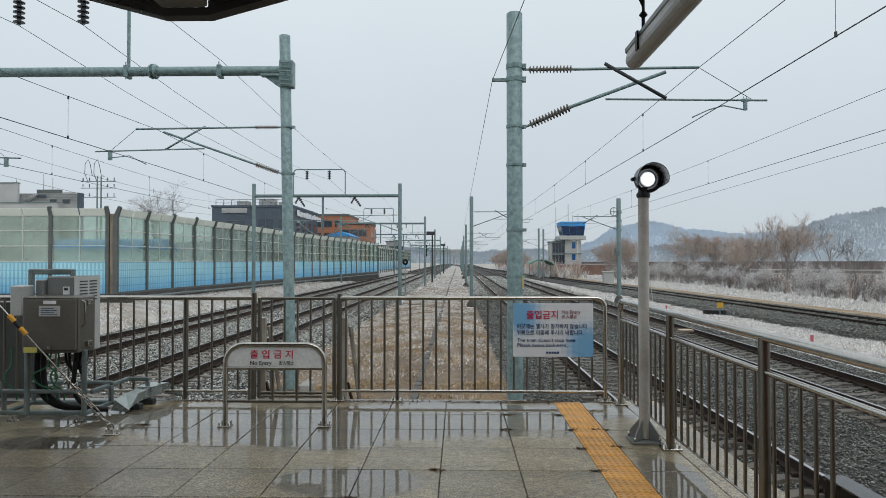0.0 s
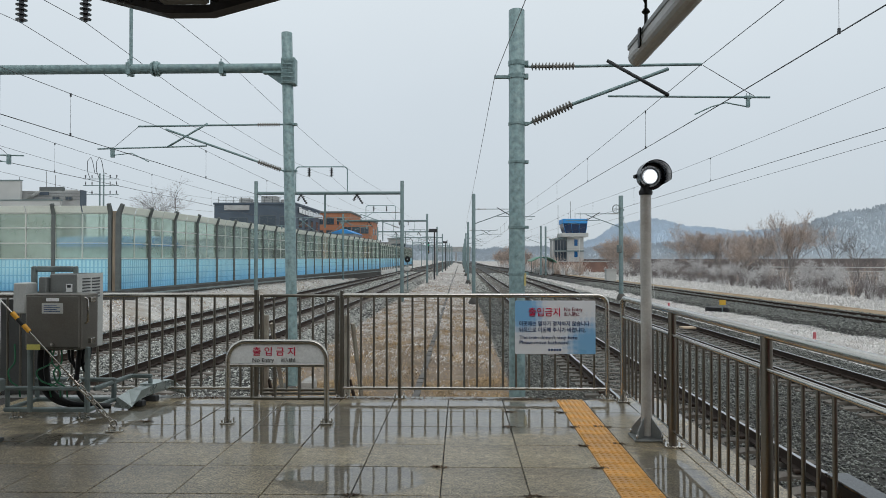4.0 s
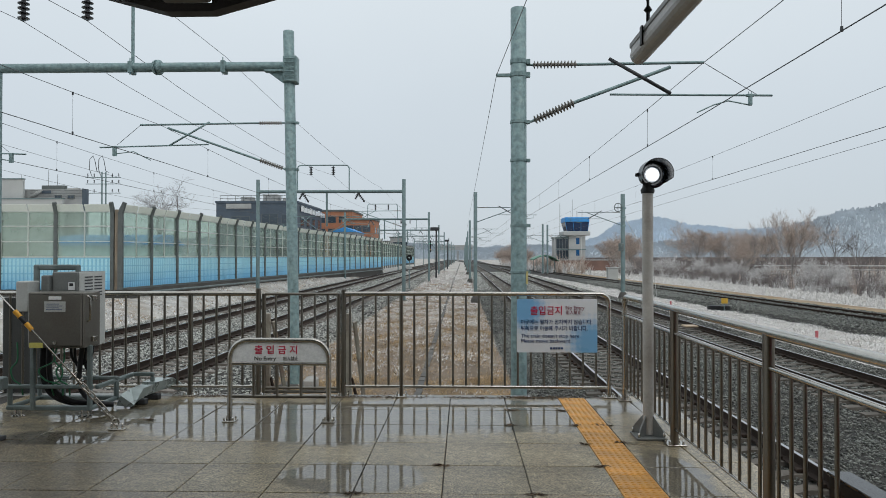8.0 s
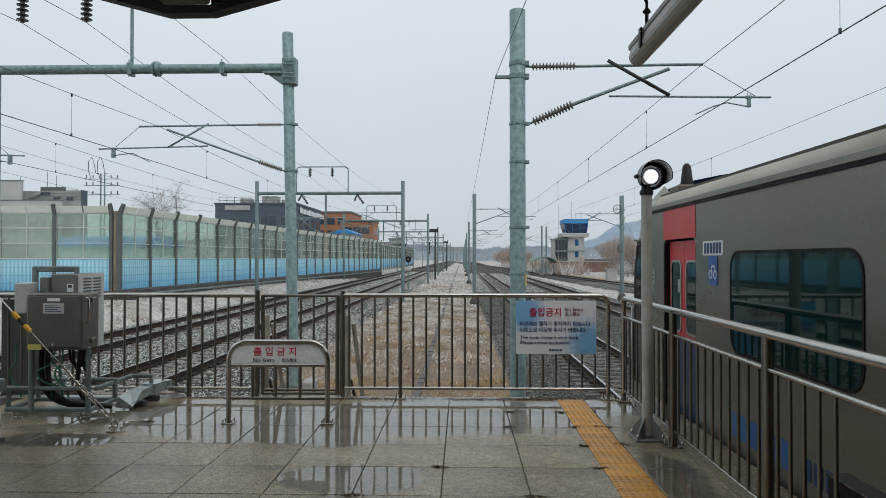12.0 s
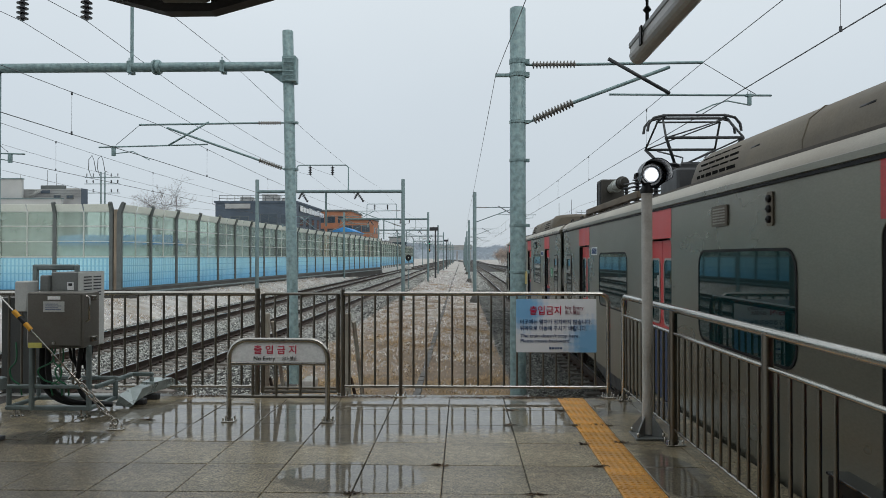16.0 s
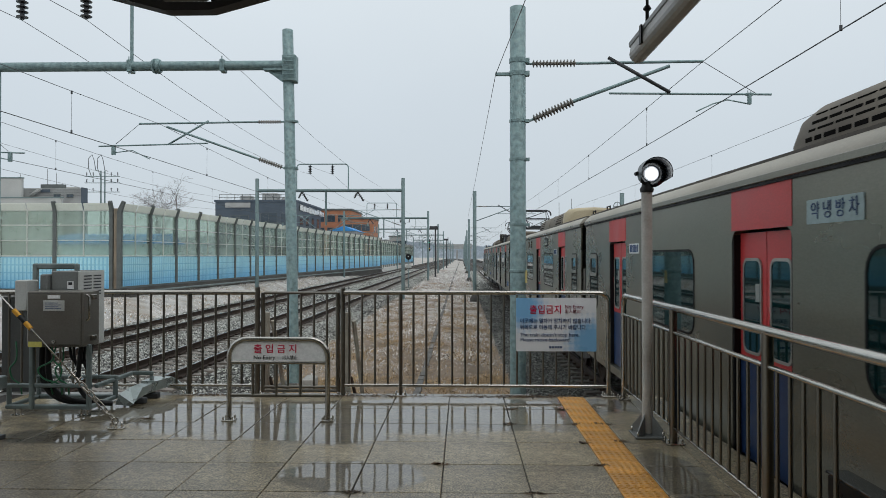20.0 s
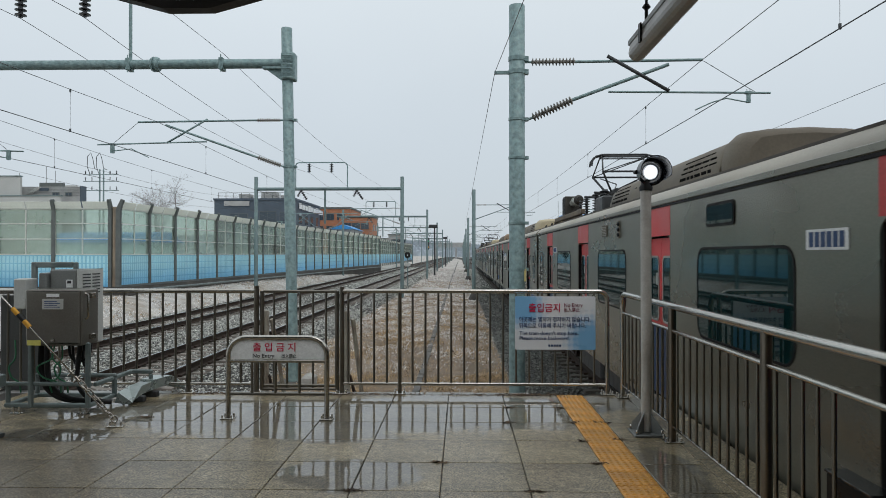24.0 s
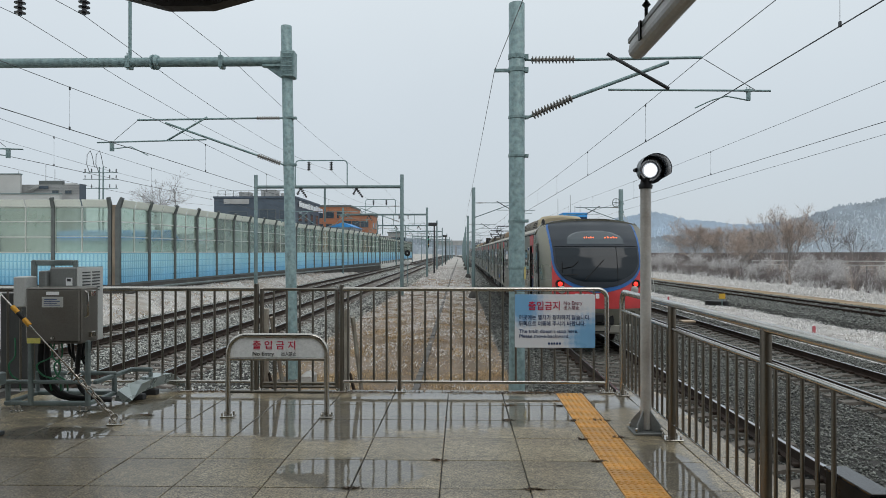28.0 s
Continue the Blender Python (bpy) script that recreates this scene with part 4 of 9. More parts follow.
def build_barrier():
    bar = thing("noise_barrier", "tall sound barrier of clouded acrylic above light blue louvred panels", "noise barrier", kind="structure")
    rnd = random.Random(11)
    lower, band_top, pane_h = -0.02, 1.66, 0.80

    def meshes(w):
        blue = Shape()
        blue.box(0.06, w - 0.06, 0.0, 0.07, lower, band_top, 0.01)
        slats = Shape()
        n = int(w / 0.205)
        for i in range(n):
            x = 0.13 + (w - 0.26) * i / (n - 1)
            for j in range(4):
                z = lower + 0.06 + 0.405 * j
                slats.box(x - 0.062, x + 0.062, -0.02, 0.002, z, z + 0.35)
        grid = Shape()
        for x in (0.0, w / 2):
            grid.box(max(0.07, x - 0.02), x + 0.03 if x else 0.10, -0.02, 0.05, band_top, 4.02)
        for k in range(4):
            z = band_top + 0.015 + pane_h * k - (0.03 if k == 3 else 0)
            grid.box(0.07, w - 0.07, -0.025, 0.055, z, z + 0.05)
        pane = Shape()
        pane.box(0.0, w / 2 - 0.08, 0.0, 0.02, 0.0, pane_h - 0.05)
        strip = Shape()
        strip.add([(0.05, 0.0, 4.02), (w / 2 - 0.03, 0.0, 4.02), (w / 2 - 0.03, -0.16, 4.42), (0.05, -0.16, 4.42),
                   (0.05, 0.02, 4.03), (w / 2 - 0.03, 0.02, 4.03), (w / 2 - 0.03, -0.14, 4.43), (0.05, -0.14, 4.43)],
                  [(0, 1, 2, 3), (4, 7, 6, 5), (0, 4, 5, 1), (1, 5, 6, 2), (2, 6, 7, 3), (3, 7, 4, 0)])
        return [mesh_of(n2, s2, m2) for n2, s2, m2 in (("blue_panel", blue, BLUE_PANEL), ("louvre_strips", slats, BLUE_SLAT), ("glazing_bars", grid, GLAZING_BAR), ("acrylic_pane", pane, MILKY), ("top_strip", strip, MILKY_TOP))]

    post = Shape()
    post.box(-0.09, 0.09, -0.10, 0.13, -0.5, 4.05)
    post.prism([(-0.10, 3.95), (0.13, 3.95), (0.10, 4.10), (-0.14, 4.56), (-0.28, 4.50)], 0, -0.08, 0.08)
    post_mesh = mesh_of("post", post, BARRIER_POST)

    def run(p0, step, count, w):
        """Bays from p0 on, each step further."""
        ang = math.degrees(math.atan2(step[1], step[0]))
        bl, sl, gr, pa, st = meshes(w)
        for k in range(count):
            at = pose(p0[0] + step[0] * k, p0[1] + step[1] * k, BAR_Z, 0, 0, ang)
            bay = part("blue_panel", bl, None, bar, at=at)
            part("glazing_bars", gr, None, bay)
            tagged(part("louvre_strips", sl, None, bay, "pale blue louvre strips"), kind="stuff")
            for i in range(2):
                part("top_strip", st, None, bay, at=pose(i * w / 2, 0, 0))
                for j in range(3):
                    part("acrylic_pane", pa, None, bay, at=pose(0.05 + i * w / 2, 0.01, band_top + 0.05 + pane_h * j))
            part("post", post_mesh, None, bar, at=at)
        part("post", post_mesh, None, bar, at=pose(p0[0] + step[0] * count, p0[1] + step[1] * count, BAR_Z, 0, 0, ang))
    # the outer face looks towards the tracks: run the bays so that local -y faces them
    L = math.hypot(0.212, 3.0)
    run((-17.72, 35.7), (0.212, 3.0), 24, L)
    run((-18.15 - 2.98 * 4, 35.7), (2.98, 0.0), 4, 2.98)
    run((-14.6, 112.0), (0.02, 3.4), 26, 3.4)
    # base beam under the panels, and the stained column where the two runs meet
    s = Shape()
    s.loft([[(a - 0.10, b, BAR_Z + 0.004), (a + 0.16, b, BAR_Z + 0.004), (a + 0.16, b, BAR_Z + 0.10), (a - 0.10, b, BAR_Z + 0.10)] for a, b in ((-17.70, 35.5), (-12.62, 107.7))])
    part("base_beam", s, BARRIER_POST, bar)
    s = Shape()
    s.tube([(-17.15 + 0.0707 * k, 35.7 + k, -0.36 - 0.0008 * k) for k in (0, 12, 24, 36, 48, 60, 71)], 0.07, 6)
    part("ledge", s, TEAL_STEEL, bar, "pale galvanised ledge along the footing")
    s = Shape()
    s.box(-18.02, -17.80, 35.62, 35.85, -0.9, 4.0, 0.02)
    part("corner_column", s, material("rust_stained_timber", (0.26, 0.21, 0.155), 0.8, 0, 0.3, 3, 30, 0.2, (0.16, 0.08, 0.04), 0.7, 1.4, stretch=(1, 1, 0.3)), bar, "rust-stained pale corner column")
    s = Shape()
    s.box(-31, -17.0, 35.4, 36.1, -1.5, BAR_Z - 0.0)
    part("footing_wall", s, FOOTING, bar)
    s = Shape()
    s.loft([[(a - 0.25, b, -1.5), (a + 0.35, b, -1.5), (a + 0.2, b, BAR_Z), (a - 0.25, b, BAR_Z)] for a, b in ((-17.72, 35.45), (-12.63, 107.7))])
    part("footing_wall", s, FOOTING, bar, "dark stained concrete footing")


def build_bank():
    """Frosty shoulder that climbs from the ballast to the foot of the barrier."""
    s = Shape()
    rows = []
    for k in range(112):
        y = 6.0 + 1.75 * k
        foot = -17.72 + 0.0707 * (y - 35.7) if y > 35.3 else -40.0
        foot = foot if y < 108 else -14.6
        near = -14.0 if y < 80 else -13.6
        if y > 35.3:
            near = min(-13.5, max(-14.0, foot + 1.2)) if y < 108 else -13.7
            w = [near + (foot + 0.30 - near) * q for q in (0.0, 0.2, 0.45, 0.7, 1.0)]
        else:
            w = [near, near - 0.7, near - 1.5, near - 2.3, foot]
        rise = min(1.0, max(0.12, (112.0 - y) / 45.0))
        z = [-1.46 + rise * (q + 1.46) for q in (-1.46, -1.16, -0.88, -0.68, -0.58)]
        rows.append([(x + 0.12 * noise.noise((y * 0.8, i, 0)), y, h + (0.07 * noise.noise((x * 1.3, y * 0.7, 2)) if i else 0)) for i, (x, h) in enumerate(zip(w, z))])
    s.loft(rows, False, False, True)
    solid("bank", s, FROST, "frost-covered shoulder below the sound barrier", "ground", kind="structure")


build_bank()
build_barrier()


# ---- train ----
CAR_GREY = material("dull_silver_car_body", (0.232, 0.226, 0.184), 0.30, 0.65, 0.10, 0.8, 90, 0.02, (0.165, 0.155, 0.125), 0.5, 0.5, stretch=(1, 0.5, 1))
CAR_RED = material("red_door_paint", (0.60, 0.052, 0.055), 0.4, 0.0, 0.10, 1.5, 60, 0.03, (0.3, 0.04, 0.04), 0.4, 1.0)
CAR_BLUE = material("dark_blue_paint", (0.010, 0.034, 0.105), 0.4, 0.0, 0.12, 1.5, 60, 0.03)
CAR_NAVY = material("navy_cab_paint", (0.013, 0.020, 0.030), 0.4, 0.0, 0.12, 1.5, 60, 0.02)
CAR_BLUE_STRIPE = material("bright_blue_stripe", (0.025, 0.12, 0.36), 0.35, 0.0, 0.08, 1.5, 60, 0.0)
CAR_LIGHT = material("pale_roof_edge", (0.29, 0.278, 0.24), 0.5, 0.2, 0.12, 1.0, 60, 0.03, (0.22, 0.19, 0.15), 0.5, 0.8)
BREAKER_GREY = material("grimy_olive_steel", (0.060, 0.056, 0.047), 0.55, 0.2, 0.25, 3, 40, 0.1, (0.025, 0.022, 0.02), 0.6, 1.5)
PALE_PORCELAIN = material("pale_grey_porcelain", (0.40, 0.42, 0.385), 0.35, 0.0, 0.1, 3, 40, 0.05, (0.25, 0.25, 0.22), 0.4, 4.0)
ROOF_EDGE = material("pale_sloping_roof_edge", (0.43, 0.40, 0.34), 0.55, 0.1, 0.12, 1.0, 60, 0.03, (0.27, 0.23, 0.18), 0.5, 0.8)
ROOF_GREY = material("sooty_roof", (0.10, 0.088, 0.075), 0.75, 0.0, 0.3, 1.5, 40, 0.15, (0.055, 0.047, 0.04), 0.6, 0.7)
# Near-black for the slot blocks: the shade of recessed louvres as a colour.
SLOT_SHADE = material("louvre_slot_shade", (0.007, 0.0065, 0.006), 0.9, 0.0, 0.1, 4, 40, 0.0, spec=0.05)
ROOF_UNIT = material("brown_grey_roof_unit", (0.165, 0.140, 0.103), 0.65, 0.1, 0.2, 1.5, 40, 0.1, (0.07, 0.055, 0.045), 0.6, 0.9)
ROOF_CREAM = material("cream_roof_unit", (0.47, 0.40, 0.27), 0.6, 0.0, 0.12, 1.2, 40, 0.05, (0.3, 0.24, 0.16), 0.5, 0.8)
CAR_GLASS = glass_material("dark_tinted_glass", (0.003, 0.024, 0.026), 0.03)
CAR_GLASS.node_tree.nodes["Principled BSDF"].inputs["Specular Tint"].default_value = (0.72, 1.0, 0.98, 1)
CAR_GLASS.node_tree.nodes["Principled BSDF"].inputs["Specular IOR Level"].default_value = 0.31
CAB_DOOR_GLASS = glass_material("dark_cab_door_glass", (0.004, 0.006, 0.007), 0.08)
CAB_DOOR_GLASS.node_tree.nodes["Principled BSDF"].inputs["Specular IOR Level"].default_value = 0.12
WINDSCREEN = glass_material("smoky_windscreen_glass", (0.012, 0.018, 0.024), 0.06)
WINDSCREEN.node_tree.nodes["Principled BSDF"].inputs["Specular IOR Level"].default_value = 0.35
FRAME_RUBBER = material("black_window_rubber", (0.011, 0.011, 0.0115), 0.6, 0.0, 0.1, 4, 40, 0.0, spec=0.2)
SILVER = material("bare_aluminium_frame", (0.42, 0.42, 0.40), 0.4, 0.6, 0.1, 4, 60, 0.02)
HOPPER = material("dull_hopper_frame", (0.27, 0.265, 0.24), 0.4, 0.5, 0.1, 4, 60, 0.02)
TAIL_RED = glow("red_tail_lamp", (1.0, 0.03, 0.02), 1.8)
LED_ORANGE = glow("orange_led_text", (1.0, 0.14, 0.04), 1.2)
NOTICE_PAPER = material("faded_notice_paper", (0.30, 0.32, 0.31), 0.6, 0, 0.1, 8, 60, 0)
STICKER_GREEN = material("green_sticker", (0.04, 0.32, 0.13), 0.5, 0, 0.05, 4, 40, 0)
STICKER_BLUE = material("blue_sticker", (0.03, 0.12, 0.40), 0.5, 0, 0.05, 4, 40, 0)

HINGE = material("grimy_bracket_metal", (0.16, 0.15, 0.13), 0.5, 0.3, 0.2, 4, 40, 0.05)
ROOF_BROWN = material("tan_brown_roof_unit", (0.29, 0.21, 0.14), 0.6, 0.0, 0.15, 1.2, 40, 0.05, (0.18, 0.12, 0.08), 0.5, 0.8)
HALF, SKIRT, EAVE, CARLEN, PITCH = 1.56, 1.0, 3.24, 19.5, 20.0
DOOR_W, DOOR_TOP, DOOR_BOT = 1.00, 2.86, 1.06
DOORS = [2.05 + 4.80 * i for i in range(4)]
WINDOWS = [(DOORS[i] + 1.91, 1.90) for i in range(3)]
END_WINDOWS = [(0.47, 0.60), (CARLEN - 1.10, 0.60)]


def rounded(x0, x1, z0, z1, r, n=4):
    out = []
    for cx, cz, a in ((x1 - r, z1 - r, 0), (x0 + r, z1 - r, 90), (x0 + r, z0 + r, 180), (x1 - r, z0 + r, 270)):
        out += arc(cx, cz, r, a, a + 90, n)
    return out


def plate(outline, side, depth, out):
    """A rounded sheet on the car's side: outline in (distance from the front, height)."""
    s = Shape()
    pts = [(-d, z) for d, z in outline]
    x0, x1 = (side * (HALF + out - depth), side * (HALF + out))
    s.loft([[(x0, y, z) for y, z in pts], [(x1, y, z) for y, z in pts]])
    return s


def ring(outer, inner, side, depth, out):
    s = Shape()
    n = len(outer)
    a, b = side * (HALF + out), side * (HALF + out - depth)
    v = [(a, -d, z) for d, z in outer] + [(a, -d, z) for d, z in inner] + [(b, -d, z) for d, z in inner] + [(b, -d, z) for d, z in outer]
    f = []
    for i in range(n):
        j = (i + 1) % n
        for k in range(4):
            m = (k + 1) % 4
            f.append((k * n + i, k * n + j, m * n + j, m * n + i))
    return s.add(v, f)


def side_shell(s, side, y_from, y_to):
    """Car side with the door openings cut through, as a grid of thick panels."""
    edges = [y_from]
    for d in DOORS:
        edges += [d - 0.03, d + DOOR_W + 0.03]
    edges.append(y_to)
    for i in range(len(edges) - 1):
        door = i % 2 == 1
        rows = [(DOOR_TOP + 0.02, EAVE)] if door else [(SKIRT, EAVE)]
        for z0, z1 in rows:
            x0, x1 = sorted((side * (HALF - 0.14), side * HALF))
            s.box(x0, x1, -edges[i + 1], -edges[i], z0, z1)
        if door:
            x0, x1 = sorted((side * (HALF - 0.14), side * HALF))
            s.box(x0, x1, -edges[i + 1], -edges[i], SKIRT, DOOR_BOT - 0.02)


def roof_ring(y, w=HALF, drop=0.0):
    pts = []
    for i in range(13):
        a = math.pi * i / 12
        x = w * math.cos(a)
        z = EAVE + 0.02 + 0.165 * math.sin(a) - drop
        pts.append((x, y, z))
    return pts


# cab nose: height -> how far the face stands ahead of the seam
NOSE = [(0.55, 1.50), (1.0, 1.60), (1.55, 1.60), (1.84, 1.56), (2.2, 1.50), (2.57, 1.37), (2.84, 1.19), (3.04, 0.98), (3.19, 0.76), (3.34, 0.52), (3.46, 0.33), (3.54, 0.16), (3.60, 0.0), (3.64, -0.16), (3.67, -0.36)]


def nose_at(z):
    for (z0, a), (z1, b) in zip(NOSE[:-1], NOSE[1:]):
        if z <= z1:
            t = max(0.0, (z - z0) / (z1 - z0))
            return a + (b - a) * t
    return NOSE[-1][1]


def face_width(z):
    w = 1.25 - 0.06 * max(0.0, (1.4 - z) / 0.8) + 0.05 * max(0.0, min(1.0, z - 2.3))
    if z <= 3.34:
        return w
    t = min(1.0, (z - 3.34) / 0.34)
    return w * math.sqrt(max(0.03, 1 - t ** 4))


def face_point(u, z, out=0.0):
    """A point of the cab's face: u from -1 to 1 across, z above the rail."""
    w = face_width(z)
    return (u * w, nose_at(z) - 0.26 * abs(u) ** 2.6 + out, z)


def face_patch(z0, z1, left, right, out, depth=0.02, rows=14, cols=16):
    """A patch of the cab's face between two edges given by functions of z."""
    s = Shape()
    g = []
    for k in (0, 1):
        for j in range(rows + 1):
            z = z0 + (z1 - z0) * j / rows
            a, b = left(z), right(z)
            for i in range(cols + 1):
                g.append(face_point(a + (b - a) * i / cols, z, out - depth * k))
    n = cols + 1
    m = n * (rows + 1)
    f = []
    for j in range(rows):
        for i in range(cols):
            q = (j * n + i, j * n + i + 1, (j + 1) * n + i + 1, (j + 1) * n + i)
            f += [q, tuple(m + p for p in q[::-1])]
    border = [i for i in range(n)] + [j * n + cols for j in range(1, rows + 1)] + [rows * n + i for i in range(cols - 1, -1, -1)] + [j * n for j in range(rows - 1, 0, -1)]
    for i in range(len(border)):
        a, b = border[i], border[(i + 1) % len(border)]
        f.append((a, b, m + b, m + a))
    return s.add(g, f, True)


def build_cab(car, aerial=-1):
    """The rounded cab in front of the seam, which lies 1.3 m behind the car's front end."""
    SEAM = -1.30
    cab = Shape()
    zs = [0.62, 1.0, 1.4, 1.8, 2.2, 2.5, 2.75, 2.95, 3.1, 3.22, 3.34, 3.44, 3.53, 3.59, 3.64, 3.67]
    rings = []
    for z in zs:
        w = HALF if z <= EAVE else (HALF - 0.30 * ((z - EAVE) / 0.45) ** 1.2) * math.sqrt(max(0.03, 1 - max(0.0, (z - 3.40) / 0.28) ** 2.4))
        r = [(w, SEAM, z)]
        fw = face_width(z)
        corner = nose_at(z) - 0.26
        for t in (0.15, 0.35, 0.55, 0.75, 0.9):
            r.append((w + (fw - w) * t ** 4, SEAM + (corner) * t, z))
        for i in range(11):
            u = 1 - 2 * i / 10
            p = face_point(u, z)
            r.append((p[0], SEAM + p[1], z))
        for t in (0.9, 0.75, 0.55, 0.35, 0.15):
            r.append((-(w + (fw - w) * t ** 4), SEAM + (corner) * t, z))
        r.append((-w, SEAM, z))
        rings.append(r)
    cab.loft(rings, True, True, True)
    shell = part("cab_shell", cab, CAR_GREY, car, "dull silver rounded cab end")
    at = pose(0, SEAM, 0)
    bow = lambda z, low, wide: wide if z > 2.45 else wide * math.sqrt(max(0.02, 1 - ((2.45 - z) / (2.45 - low)) ** 2.2))
    part("mask", face_patch(1.69, 3.665, lambda z: -bow(z, 1.68, 0.945), lambda z: bow(z, 1.68, 0.945), 0.040, 0.05, 40, 20), CAR_NAVY, shell, "near-black navy cab front", at)
    part("blue_band", face_patch(1.56, 3.645, lambda z: -bow(z, 1.57, 0.99), lambda z: bow(z, 1.57, 0.99), 0.022, 0.05, 40, 20), CAR_BLUE_STRIPE, shell, "bright blue border stripe", at)
    part("red_band", face_patch(1.12, 2.42, lambda z: -1.0, lambda z: 1.0, 0.008, 0.03, 26, 20), CAR_RED, shell, "coral red lower band", at)
    part("windscreen", face_patch(1.86, 2.80, lambda z: -bow(z, 1.82, 0.905), lambda z: bow(z, 1.82, 0.905), 0.050, 0.03, 20, 20), WINDSCREEN, shell, "dark curved windscreen", at)
    dome = lambda z: 0.62 * (1 - min(0.97, max(0.0, (z - 2.90) / 0.40)) ** 3.2) ** 0.5
    part("destination_window", face_patch(2.90, 3.29, lambda z: -dome(z), lambda z: dome(z), 0.050, 0.03, 14, 12), glass_material("display_glass", (0.06, 0.075, 0.085), 0.08), shell, "smoked glass over the display", at)
    for a, b in ((-0.50, -0.18), (0.02, 0.26)):
        s = Shape()
        for k in range(5):
            u0 = a + (b - a) * k / 5
            q = face_patch(3.07, 3.115 if k % 2 else 3.10, lambda z: u0, lambda z: u0 + (b - a) / 9, 0.056, 0.004, 1, 1)
            s.add(q.v, q.f)
        part("display_text", s, LED_ORANGE, shell, "glowing orange display bars", at)
    for u in (-0.83, 0.83):
        p = face_point(u, 1.79)
        s = Shape()
        s.lathe((p[0], p[1] - 0.06, p[2]), (u * 0.25, 1, 0.05), [(0, 0.12), (0.10, 0.12), (0.115, 0.10), (0.10, 0.085), (0.09, 0.0)], 16)
        lamp = part("tail_lamp", s, BLACK, shell, "round lamp housing", at)
        s = Shape()
        s.lathe((p[0], p[1] + 0.035, p[2]), (u * 0.25, 1, 0.05), [(0, 0.07), (0.02, 0.055), (0.03, 0.0)], 14)
        part("lens", s, TAIL_RED, lamp, "glowing red lens")
        p = face_point(u * 0.95, 1.63)
        s = Shape()
        s.lathe((p[0], p[1] - 0.05, p[2]), (u * 0.25, 1, 0.0), [(0, 0.11), (0.08, 0.11), (0.09, 0.09), (0.085, 0.0)], 14)
        part("headlamp", s, SILVER, shell, "unlit round headlamp", at)
    # wipers
    for a, b in (((-0.12, 2.46), (0.30, 1.92)), ((0.44, 2.42), (0.56, 2.28)), ((0.56, 2.28), (0.80, 2.22)), ((0.78, 2.40), (0.80, 2.02)), ((0.46, 2.06), (0.80, 2.04))):
        s = Shape()
        s.tube([face_point(a[0] + (b[0] - a[0]) * k / 5, a[1] + (b[1] - a[1]) * k / 5, 0.075) for k in range(6)], 0.012, 6)
        part("wiper", s, BLACK, shell, "", at)
    s = Shape()
    s.tube([face_point(-0.42, 2.84 - 0.1 * k, 0.052) for k in range(11)], 0.010, 5)
    s.tube([face_point(-0.90 + 0.15 * k, 2.84, 0.046) for k in range(13)], 0.008, 5)
    part("door_seam", s, BLACK, shell, "", at)
    # white plain emblem bars under the windscreen
    s = Shape()
    for k in range(5):
        q = face_patch(1.40, 1.53, lambda z: 0.0 + 0.11 * k, lambda z: 0.08 + 0.11 * k, 0.030, 0.004, 2, 2)
        s.add(q.v, q.f)
    part("emblem", s, WHITE_PAINT, shell, "plain white emblem bars", at)
    # coupler and pilot
    s = Shape()
    s.box(-0.95, 0.95, -0.5, 0.22, 0.42, 0.68, 0.04)
    part("pilot", s, CAR_LIGHT, car, "pale bumper beam", pose(0, 0, 0))
    s = Shape()
    s.box(-0.42, 0.42, -0.5, 0.27, 0.66, 1.12, 0.03)
    s.box(-0.13, 0.13, 0.0, 0.45, 0.74, 1.0, 0.04)
    s.tube([(-0.3, 0.3, 0.66), (-0.25, 0.36, 0.5), (0.2, 0.36, 0.5), (0.35, 0.3, 0.62)], 0.025, 6)
    part("coupler", s, BLACK, car, "black coupler and hoses")
    # cab door and horn fairing
    for side in (-1, 1):
        # Black plate flush with the shell; the door recess shade is its colour.
        o = [(1.17, 1.10), (1.17, 2.89), (0.86, 2.89), (0.71, 2.50), (0.66, 1.10)]
        part("cab_door", plate(o, side, 0.02, 0.004), BLACK, car, "flush black cab door plate with the recess shade painted")
        o = [(1.12, 1.30), (1.12, 2.81), (0.94, 2.81), (0.84, 2.5), (0.80, 1.30)]
        part("cab_door_glass", plate(o, side, 0.03, 0.012), CAB_DOOR_GLASS, car)
        s = Shape()
        s.tube([(side * (HALF + 0.012), -1.19, 2.90), (side * (HALF + 0.012), -0.82, 2.91)], 0.022, 6)
        part("door_ledge", s, CAR_GREY, car, "narrow rain ledge over the cab door")
        s = Shape()
        s.tube([(side * (HALF + 0.006), -1.15, 1.12), (side * (HALF + 0.006), -1.15, 2.85), (side * (HALF + 0.006), -0.93, 2.85), (side * (HALF + 0.004), -0.80, 2.48), (side * (HALF - 0.002), -0.77, 1.12)], 0.016, 5)
        part("door_frame", s, DARK_STEEL, car, "dark door surround")
        for y in (0.70, 1.23):
            s = Shape()
            s.tube([(side * (HALF + 0.03), -y, 1.15), (side * (HALF + 0.03), -y, 2.05)], 0.014, 6)
            part("grab_rail", s, SILVER, car)
        s = Shape()
        a, b = side * (HALF + 0.02), side * (HALF - 0.20)
        s.add([(a, -1.20, 3.24), (a, -1.74, 3.24), (a, -1.74, 3.29), (a, -1.20, 3.27), (b, -1.36, 3.55), (b, -1.66, 3.42), (b, -1.32, 3.30), (b, -1.74, 3.30)],
              [(0, 1, 2, 3), (3, 2, 4), (2, 5, 4), (2, 1, 7, 5), (3, 4, 6), (0, 3, 6), (4, 5, 7, 6), (0, 6, 7, 1)])
